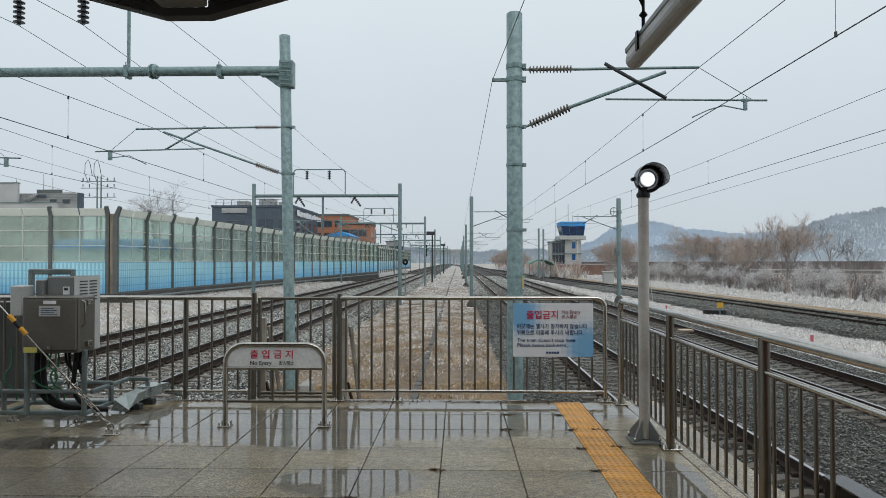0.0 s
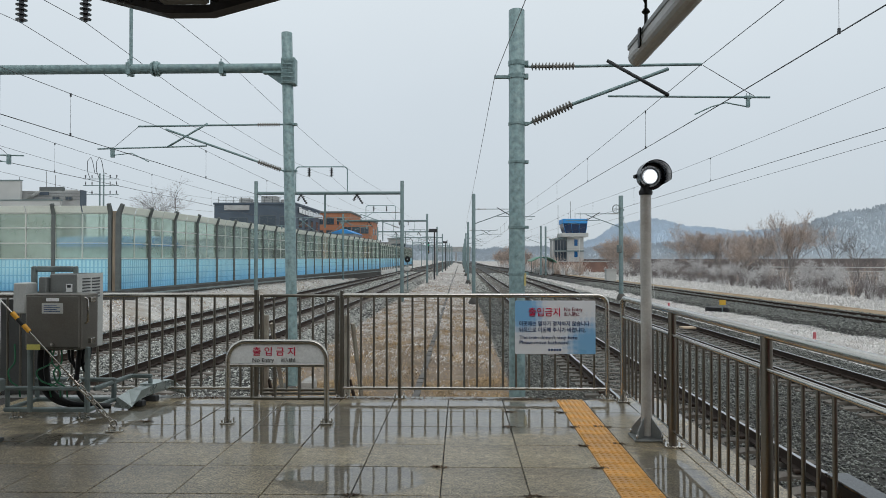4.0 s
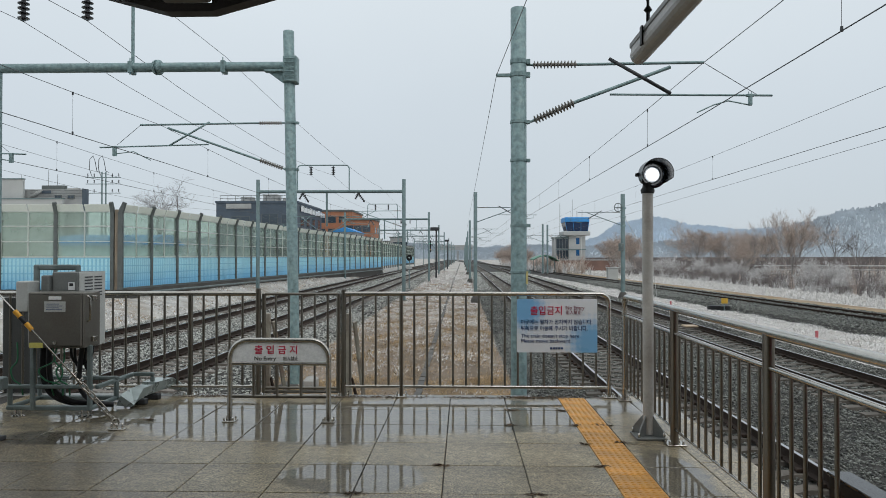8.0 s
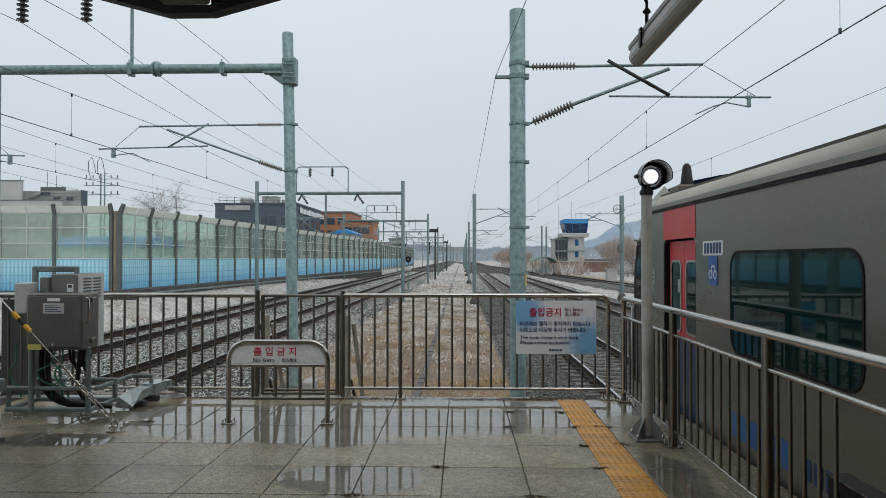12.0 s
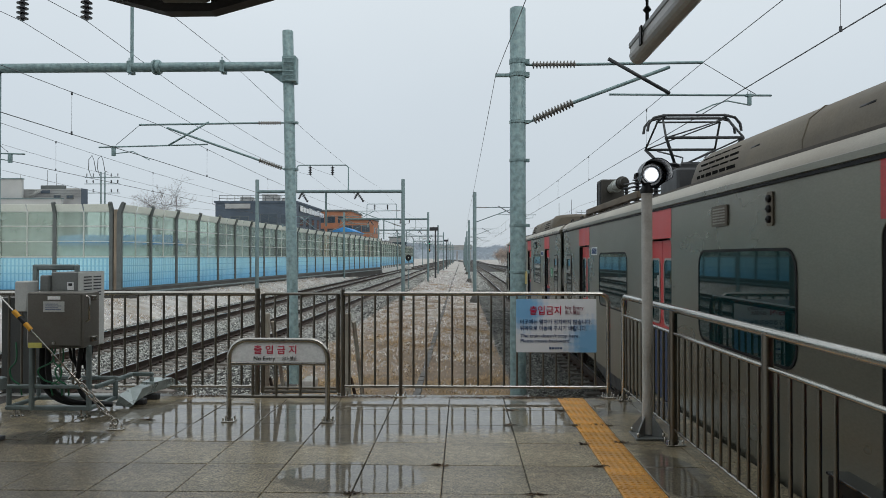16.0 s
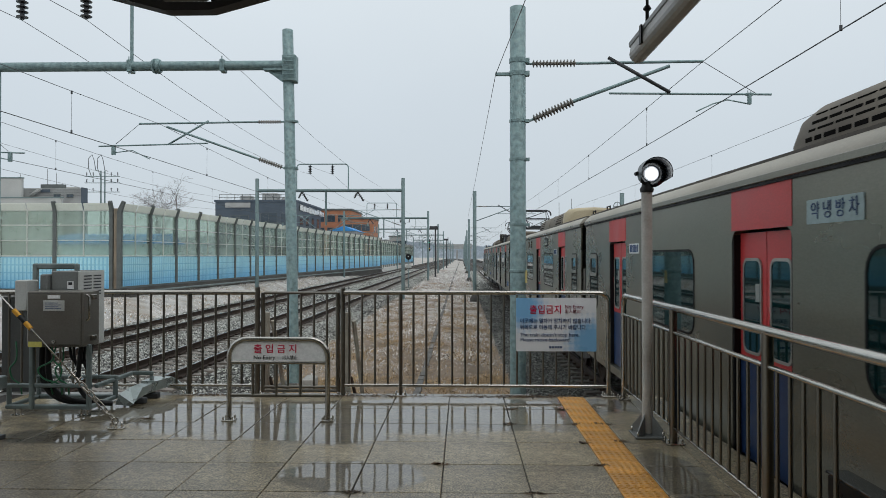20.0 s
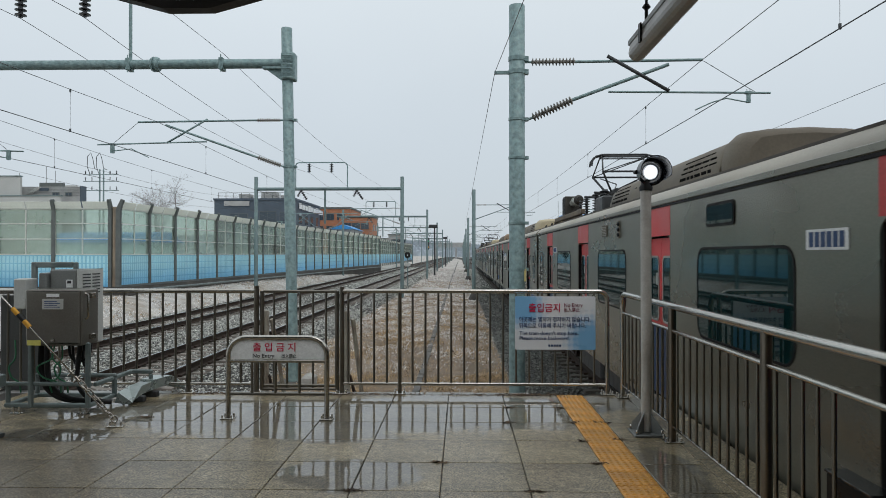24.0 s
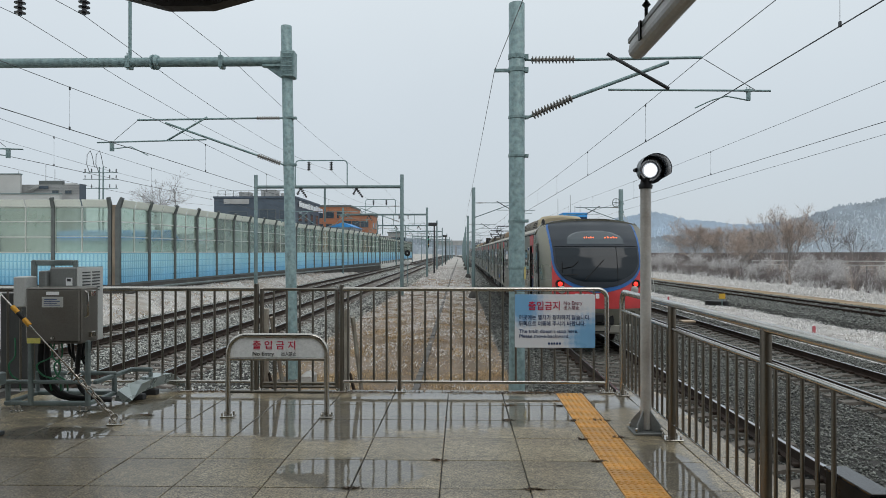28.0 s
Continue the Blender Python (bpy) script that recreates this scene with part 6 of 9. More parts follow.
def build_pantograph(car, y):
    """Diamond pantograph on four insulators: base frame, hinged arms and two collector strips."""
    s = Shape()
    s.box(-0.80, 0.80, y - 0.65, y - 0.59, 4.04, 4.085)
    base = part("pantograph", s, DARK_STEEL, car, "dark diamond-shaped pantograph")
    def bar(name, pts, r, seg=6, label=""):
        q = Shape()
        q.tube(pts, r, seg)
        part(name, q, DARK_STEEL, base, label)
    bar("base_beam", [(-0.80, y + 0.62, 4.06), (0.80, y + 0.62, 4.06)], 0.03, 4)
    for side in (-1, 1):
        q = Shape()
        q.box(side * 0.55 - 0.045, side * 0.55 + 0.045, y - 0.72, y + 0.72, 4.08, 4.13, 0.01)
        part("side_beam", q, DARK_STEEL, base)
        bar("hinge_shaft", [(side * 0.30, y - 0.5, 4.10), (side * 0.30, y + 0.5, 4.10)], 0.05, 8)
        for d in (-0.58, 0.58):
            insulator(base, (side * 0.75, y + d, 3.50), (side * 0.75, y + d, 4.04), 0.085, 9, PORCELAIN_DARK)
    q = Shape()
    q.box(-0.26, 0.26, y - 0.34, y + 0.34, 4.06, 4.20, 0.03)
    part("spring_box", q, DARK_STEEL, base)
    zk, zt = 4.54, 4.93
    for d in (-1, 1):
        for side in (-1, 1):
            bar("lower_arm", [(side * 0.32, y + d * 0.22, 4.10), (side * 0.60, y + d * 0.62, zk)], 0.026)
            bar("upper_arm", [(side * 0.60, y + d * 0.62, zk), (side * 0.52, y + d * 0.16, zt)], 0.018)
        bar("knee_shaft", [(-0.60, y + d * 0.62, zk), (0.60, y + d * 0.62, zk)], 0.024)
        bar("lower_stay", [(-0.32, y + d * 0.22, 4.11), (0.60, y + d * 0.62, zk)], 0.013, 5)
        bar("upper_stay", [(-0.60, y + d * 0.62, zk), (0.52, y + d * 0.16, zt)], 0.012, 5)
        bar("head_shaft", [(-0.52, y + d * 0.16, zt), (0.52, y + d * 0.16, zt)], 0.016, 5)
    for side in (-1, 1):
        bar("head_frame", [(side * 0.50, y - 0.26, zt + 0.03), (side * 0.50, y + 0.26, zt + 0.03)], 0.02, 5)
        bar("spring_arm", [(side * 0.30, y - 0.42, 4.12), (side * 0.18, y - 0.10, 4.30), (side * 0.45, y + 0.40, zk - 0.06)], 0.014, 5)
    for d in (-0.13, 0.13):
        bar("contact_strip", [(-0.76, y + d, zt - 0.20), (-0.74, y + d, zt - 0.08), (-0.66, y + d, zt + 0.02), (-0.50, y + d, zt + 0.06), (0.50, y + d, zt + 0.06), (0.66, y + d, zt + 0.02), (0.74, y + d, zt - 0.08), (0.76, y + d, zt - 0.20)], 0.023, 6, "curved collector strip with horns")


CARS = [build_car(True, False, ROOF_UNIT), build_car(False, True, ROOF_UNIT), build_car(False, False, ROOF_CREAM), build_car(False, False, ROOF_BROWN)]
build_cab(CARS[0])
TAIL = build_car(True, False, ROOF_CREAM, 7.23, 7.25)
build_cab(TAIL, 1)
TRAIN = [(CARS[0], 0, 1), (CARS[1], 1, 1), (CARS[2], 2, 1)]
TRAIN += [(CARS[3], 3, 1), (copy_thing(CARS[2], pose(0, 0, 0)), 4, 1), (copy_thing(CARS[1], pose(0, 0, 0)), 5, 1),
          (copy_thing(CARS[3], pose(0, 0, 0)), 6, 1), (TAIL, 7, -1)]


def train_at(t):
    """How far the first car's seam has come, in metres ahead of the camera."""
    u = max(t - 11.0, -2.87)          # it stands still behind the camera until it pulls away
    return 3.7843e-4 * u ** 4 - 0.015497 * u ** 3 + 0.543186 * u ** 2 + 3.52557 * u + 4.4401


def motions():
    # small departures from the smooth run-up, in metres
    drift = {12: 0.03, 13: 0.10, 14: 0.15, 15: 0.18, 16: 0.16, 17: 0.01, 18: -0.30, 19: -0.335, 20: 0.02, 21: 0.02, 22: 0.04, 23: 0.06, 24: 0.08, 25: 0.07, 26: 0.09, 27: 0.50, 28: 0.95}
    times = [0.0, 7.0, 8.0, 8.5, 9.0, 9.5, 10.0, 10.5, 11.0, 11.5] + [float(i) for i in range(12, 29)]
    for car, k, way in TRAIN:
        rows = []
        for t in times:
            front = train_at(t) + drift.get(t, 0.0) + 1.30 - PITCH * k
            if way > 0:
                rows.append((t, pose(3.80, front, RAIL_R)))
            else:
                rows.append((t, pose(3.80, front - CARLEN, RAIL_R, 0, 0, 180)))
        walk(car, rows)


# ---- writing ----
def lettering(text, size, mat, parent, x, y, z, width=None, label="", bold=0.0):
    """Raised text that faces the camera side (towards -y), its left end at x, its foot at z."""
    cu = bpy.data.curves.new("lettering", "FONT")
    cu.body, cu.size, cu.extrude, cu.offset = text, size, 0.0015, bold
    ob = new("lettering", cu)
    me = bpy.data.meshes.new_from_object(ob.evaluated_get(bpy.context.evaluated_depsgraph_get()))
    bpy.data.objects.remove(ob)
    xs = [v.co.x for v in me.vertices]
    sx = width / (max(xs) - min(xs)) if width and xs else 1.0
    for v in me.vertices:
        v.co.x *= sx
    me.materials.clear()
    me.materials.append(mat)
    return part("lettering", me, None, parent, label, pose(x, y, z, 90))


# a light blue notice on one car only
notice = part("notice_plate", plate(rounded(8.09, 8.74, 2.88, 3.035, 0.01), -1, 0.006, 0.006), material("pale_blue_notice", (0.35, 0.46, 0.48), 0.5, 0, 0.05, 4, 40, 0), TRAIN[3][0], "pale blue notice plate with navy lettering")
words = lettering("약 냉 방 차", 0.12, NAVY_TEXT, notice, 0, 0, 0, 0.54, "navy lettering")
words.matrix_basis = pose(-HALF - 0.009, -8.145, 2.92, 90, 0, -90)


# ---- canopy over the platform ----
def build_canopy():
    CX, Z, Y1, Y0 = -1.653, 3.04, 4.25, -30.0
    can = thing("platform_canopy", "dark-edged butterfly platform canopy with grey soffit", "canopy", kind="structure")
    w, rise, half = 0.142, 0.27, 3.7
    for d in (-1, 1):
        s = Shape()
        a, b = CX + d * w, CX + d * half
        s.loft([[(a, y, Z + 0.10), (b, y, Z + 0.10 + rise * (half - w)), (b, y, Z + 0.34 + rise * (half - w)), (a, y, Z + 0.30)] for y in (Y0, Y1 - 0.105)])
        part("soffit", s, CANOPY_SOFFIT, can)
        s = Shape()
        s.loft([[(a, y, Z), (b, y, Z + rise * (half - w)), (b, y, Z + 0.05 + rise * (half - w)), (a, y, Z + 0.05)] for y in (Y1 - 0.10, Y1)])
        part("fascia", s, CANOPY_DARK, can, "dark sheet metal fascia edge")
        s = Shape()
        s.loft([[(a, y, Z + 0.052), (b, y, Z + 0.052 + rise * (half - w)), (b, y, Z + 0.36 + rise * (half - w)), (a, y, Z + 0.36)] for y in (Y1 - 0.10, Y1 - 0.02)])
        part("end_board", s, CANOPY_DARK, can)
        for k in range(8):
            y = Y1 - 0.9 - 1.3 * k
            s = Shape()
            s.loft([[(a, yy, Z + 0.02), (b, yy, Z + 0.02 + rise * (half - w)), (b, yy, Z + 0.12 + rise * (half - w)), (a, yy, Z + 0.12)] for yy in (y, y + 0.07)])
            part("rafter", s, CANOPY_DARK, can)
    s = Shape()
    s.box(CX - w, CX + w, Y1 - 0.10, Y1, Z, Z + 0.05)
    part("fascia", s, CANOPY_DARK, can)
    s = Shape()
    s.box(CX - w, CX + w, Y0, Y1 - 0.104, Z + 0.045, Z + 0.10, 0.01)
    part("gutter", s, CANOPY_SOFFIT, can, "flat central gutter")
    for y in (-2.5, -10.0, -18.0, -26.0):
        s = Shape()
        s.rod((CX, y, 0), (CX, y, Z), 0.14, seg=16)
        part("column", s, BOX_LIGHT, can)


def build_hanging_light():
    lt = thing("hanging_light", "long pale batten light hung from the canopy on rods", "light fitting")
    X, Z, Y0, Y1 = 1.010, 2.712, 1.4, 4.05
    s = Shape()
    o = arc(X, Z, 0.050, 180, 360, 8) + [(X + 0.04, Z + 0.05), (X - 0.04, Z + 0.05)]
    s.loft([[(x, y, z) for x, z in o] for y in (Y0, Y1 - 0.03)] + [[(X + (x - X) * 0.85, Y1, Z + (z - Z) * 0.85 + 0.01) for x, z in o]])
    part("diffuser", s, material("unlit_frosted_diffuser", (0.40, 0.39, 0.37), 0.4, 0, 0.08, 4, 40, 0), lt, "unlit grey diffuser")
    s = Shape()
    s.box(X - 0.045, X + 0.045, Y0, Y1 + 0.01, Z + 0.045, Z + 0.085, 0.008)
    part("housing", s, BOX_PAINT, lt)
    for y in (3.75, 2.9, 2.0):
        s = Shape()
        s.box(X - 0.058, X - 0.049, y - 0.02, y + 0.02, Z - 0.02, Z + 0.08)
        part("clip", s, BLACK, lt)
    s = Shape()
    s.tube([(X, 3.82, Z + 0.08), (X, 3.82, Z + 0.18)], 0.01, 6)
    s.lathe((X, 3.82, Z + 0.18), (0, 0, 1), [(0, 0.012), (0.012, 0.024), (0.03, 0.012)], 8)
    s.tube([(X, 3.82, Z + 0.2), (X, 3.82, 3.72)], 0.008, 6)
    s.tube([(X, 3.82, Z + 0.24), (X - 0.08, 3.83, Z + 0.42), (X - 0.22, 3.85, Z + 0.60), (X - 0.5, 3.88, 3.68)], 0.007, 6)
    part("hanger", s, BLACK, lt, "black rod and cable")


# ---- platform-end things ----
DULL_RED = material("faded_plum_lettering", (0.25, 0.06, 0.10), 0.5, 0.0, 0.03, 4, 40, 0.0)


def build_big_sign():
    x0, x1, z0, z1, y = 0.60, 1.485, 0.50, 1.09, 7.755
    sg = thing("warning_sign", "blue and white enamel no entry sign wired to the railing", "sign")
    s = Shape()
    s.prism(rounded(x0, x1, z0, z1, 0.012), 1, y, y + 0.012)
    bd = material("blue_white_sign_face", (0.70, 0.73, 0.76), 0.3, 0, 0.03, 3, 40, 0)
    n, l = bd.node_tree.nodes, bd.node_tree.links
    tc, ax = n.new("ShaderNodeTexCoord"), n.new("ShaderNodeSeparateXYZ")
    l.new(tc.outputs["Object"], ax.inputs[0])
    # printed sky-blue clouds in two corners, broken into halftone dots on white
    flat = n.new("ShaderNodeCombineXYZ")
    l.new(ax.outputs["X"], flat.inputs[0])
    l.new(ax.outputs["Z"], flat.inputs[1])
    clouds = []
    for cx, cz, reach in ((0.68, 0.98, 0.36), (1.43, 0.60, 0.42)):
        d = n.new("ShaderNodeVectorMath")
        d.operation = "DISTANCE"
        l.new(flat.outputs[0], d.inputs[0])
        d.inputs[1].default_value = (cx, cz, 0)
        k = n.new("ShaderNodeMapRange")
        k.inputs["From Min"].default_value, k.inputs["From Max"].default_value = reach, 0.05
        l.new(d.outputs["Value"], k.inputs["Value"])
        clouds.append(k.outputs[0])
    both = n.new("ShaderNodeMath")
    both.operation = "MAXIMUM"
    l.new(clouds[0], both.inputs[0])
    l.new(clouds[1], both.inputs[1])
    dots = n.new("ShaderNodeTexVoronoi")
    dots.inputs["Scale"].default_value, dots.inputs["Randomness"].default_value = 75.0, 0.0
    l.new(flat.outputs[0], dots.inputs["Vector"])
    e = n.new("ShaderNodeMath")
    e.operation = "SUBTRACT"
    l.new(both.outputs[0], e.inputs[0])
    half = n.new("ShaderNodeMath")
    half.operation = "MULTIPLY"
    half.inputs[1].default_value = 0.75
    l.new(dots.outputs["Distance"], half.inputs[0])
    l.new(half.outputs[0], e.inputs[1])
    r = n.new("ShaderNodeValToRGB")
    r.color_ramp.elements[0].position, r.color_ramp.elements[0].color = 0.0, (0.72, 0.74, 0.77, 1)
    r.color_ramp.elements[1].position, r.color_ramp.elements[1].color = 0.42, (0.20, 0.44, 0.70, 1)
    l.new(e.outputs[0], r.inputs[0])
    l.new(r.outputs[0], n["Principled BSDF"].inputs["Base Color"])
    part("board", s, bd, sg)
    f = y - 0.004
    lettering("출입금지", 0.105, RED_TEXT, sg, 0.745, f, 0.925, 0.345, "crimson lettering", 0.0008)
    lettering("No Entry", 0.058, DULL_RED, sg, 1.135, f, 0.975, 0.205)
    lettering("出入禁止", 0.047, DULL_RED, sg, 1.135, f, 0.925, 0.17)
    lettering("이곳에는 열차가 정차하지 않습니다.", 0.06, NAVY_TEXT, sg, 0.64, f, 0.815, 0.785, "navy lettering", 0.0003)
    lettering("뒤쪽으로 이동해 주시기 바랍니다.", 0.06, NAVY_TEXT, sg, 0.64, f, 0.745, 0.735, "", 0.0003)
    lettering("The train doesn't stop here.", 0.056, NAVY_TEXT, sg, 0.645, f, 0.665, 0.65)
    lettering("Please move backward.", 0.056, NAVY_TEXT, sg, 0.645, f, 0.61, 0.55)
    for k in range(5):
        s = Shape()
        s.box(0.965 + 0.03 * k, 0.986 + 0.03 * k, f - 0.002, f + 0.002, 0.535, 0.558)
        part("emblem_bar", s, NAVY_TEXT, sg, "plain navy emblem bar")


def build_low_sign():
    y, x0, x1, zt = 6.575, -2.208, -1.268, 0.766
    sg = thing("barrier_sign", "low arched stainless steel no entry barrier on two legs", "barrier sign")
    r = 0.17
    s = Shape()
    s.tube([(x0, y, 0.0)] + [(px, y, pz) for px, pz in arc(x0 + r, zt - r, r, 180, 90, 8)] + [(px, y, pz) for px, pz in arc(x1 - r, zt - r, r, 90, 0, 8)] + [(x1, y, 0.0)], 0.024, 14)
    part("frame", s, STEEL, sg, "bent stainless tube")
    s = Shape()
    s.tube([(x0, y, 0.545), (x1, y, 0.545)], 0.016, 10)
    part("crossbar", s, STEEL, sg)
    s = Shape()
    s.tube([(x0, y, 0.235), (x1, y, 0.235)], 0.015, 10)
    part("lower_bar", s, STEEL_SHADED, sg)
    for x in (-1.981, -1.758, -1.530):
        s = Shape()
        s.rod((x, y, 0.235), (x, y, 0.545), 0.014, seg=8)
        part("baluster", s, STEEL_SHADED, sg)
    s = Shape()
    o = [(x0 + 0.024, 0.562), (x1 - 0.024, 0.562)] + arc(x1 - r, zt - r, r - 0.024, 0, 90, 6) + arc(x0 + r, zt - r, r - 0.024, 90, 180, 6)
    s.prism(o, 1, y - 0.006, y + 0.006)
    part("board", s, WHITE_PAINT, sg, "white enamel board")
    f = y - 0.008
    lettering("출 입 금 지", 0.088, RED_TEXT, sg, -1.975, f, 0.645, 0.405, "crimson lettering", 0.0008)
    lettering("No Entry", 0.052, BLACK_TEXT, sg, -1.975, f, 0.578, 0.205, "black lettering", 0.0003)
    lettering("出入禁止", 0.042, BLACK_TEXT, sg, -1.70, f, 0.580, 0.14)
    for x in (x0, x1):
        foot_plate(sg, x, y, 0.0, 0.06)


def build_signal_lamp():
    X, Y = 1.605, 6.1
    lp = thing("signal_lamp", "round black-hooded lit lamp on a grey pole", "signal lamp")
    s = Shape()
    s.rod((X, Y, 0.03), (X, Y, 2.125), 0.046, seg=18)
    part("pole", s, material("grey_pole_paint", (0.50, 0.485, 0.455), 0.5, 0.1, 0.1, 3, 60, 0.05, (0.22, 0.17, 0.13), 0.4, 4.0), lp, "worn grey painted pole")
    s = Shape()
    s.box(X - 0.13, X + 0.13, Y - 0.13, Y + 0.13, 0.0, 0.02, 0.004)
    base = part("base_plate", s, BOX_PAINT, lp)
    for a in (0, 90, 180, 270):
        c, d = math.cos(radians(a + 45)), math.sin(radians(a + 45))
        s = Shape()
        t = Vector((-d, c, 0)) * 0.006
        pr = [Vector((X + c * 0.045, Y + d * 0.045, 0.02)), Vector((X + c * 0.16, Y + d * 0.16, 0.02)), Vector((X + c * 0.14, Y + d * 0.14, 0.08)), Vector((X + c * 0.045, Y + d * 0.045, 0.19))]
        s.loft([[p - t for p in pr], [p + t for p in pr]])
        part("rib", s, BOX_PAINT, base)
        s = Shape()
        s.rod((X + c * 0.15, Y + d * 0.15, 0.02), (X + c * 0.15, Y + d * 0.15, 0.06), 0.012, seg=6)
        part("bolt", s, STEEL, base)
    s = Shape()
    s.lathe((X, Y, 2.108), (0, 0, 1), [(0, 0.055), (0.03, 0.06), (0.05, 0.045), (0.09, 0.04)], 14)
    part("collar", s, BLACK, lp)
    # head: looks towards the camera and a little down to its side
    ax = Vector((-0.02, -1.0, -0.06)).normalized()
    c = Vector((X + 0.035, Y - 0.02, 2.268))
    s = Shape()
    s.lathe(c - ax * 0.16, ax, [(0, 0.0), (0.0, 0.055), (0.05, 0.09), (0.16, 0.115), (0.18, 0.12), (0.185, 0.095), (0.165, 0.074), (0.145, 0.07), (0.145, 0.0)], 24)
    lamp_black = material("glossy_black_lamp", (0.009, 0.014, 0.022), 0.28, 0.0, 0.1, 3, 20, 0.0)
    head = part("head", s, lamp_black, lp, "glossy black lamp body")
    s = Shape()
    s.lathe(c - ax * 0.01, ax, [(0, 0.066), (0.012, 0.058), (0.018, 0.0)], 24)
    lens = part("lens", s, glow("white_lamp_lens", (0.80, 0.86, 0.92), 0.55), head, "glowing white lens")
    dots = Shape()
    rt = ax.cross(Vector((0, 0, 1))).normalized()
    uq = rt.cross(ax)
    for ring_r, count in ((0.0, 1), (0.013, 6), (0.026, 12), (0.039, 18), (0.051, 24)):
        for k in range(count):
            a = math.tau * k / count
            q = c + ax * (0.004 - ring_r * 0.08) + (rt * math.cos(a) + uq * math.sin(a)) * ring_r
            dots.lathe(q, ax, [(0, 0.0052), (0.006, 0.0048), (0.007, 0.0)], 8)
    tagged(part("lamp_dots", dots, glow("white_diode", (0.95, 0.98, 1.0), 2.2), lens, "grid of bright white diodes"), kind="stuff")
    # hood open below
    right = ax.cross(Vector((0, 0, 1))).normalized()
    up = right.cross(ax).normalized()
    s = Shape()
    rows = []
    for h in (0.0, 0.10, 0.20):
        n = 18
        row = []
        for rr in (0.122, 0.116):
            angs = range(n + 1) if rr > 0.12 else range(n, -1, -1)
            for i in angs:
                a = radians(-40 + h * 120 + (260 - h * 240) * i / n)
                row.append(c + ax * h + (right * math.cos(a) + up * math.sin(a)) * (rr + 0.05 * h))
        rows.append(row)
    s.loft(rows, True, True, True)
    part("hood", s, lamp_black, head, "curved black sun hood")
    for d in (-1, 1):
        s = Shape()
        q = c + right * d * 0.125
        s.rod(q - ax * 0.03, q + ax * 0.03, 0.018, seg=8)
        part("knob", s, BLACK, head)


BOX_STEEL = material("dull_stainless_box", (0.17, 0.16, 0.14), 0.42, 0.55, 0.12, 2.5, 80, 0.03, (0.10, 0.085, 0.07), 0.4, 2.0)


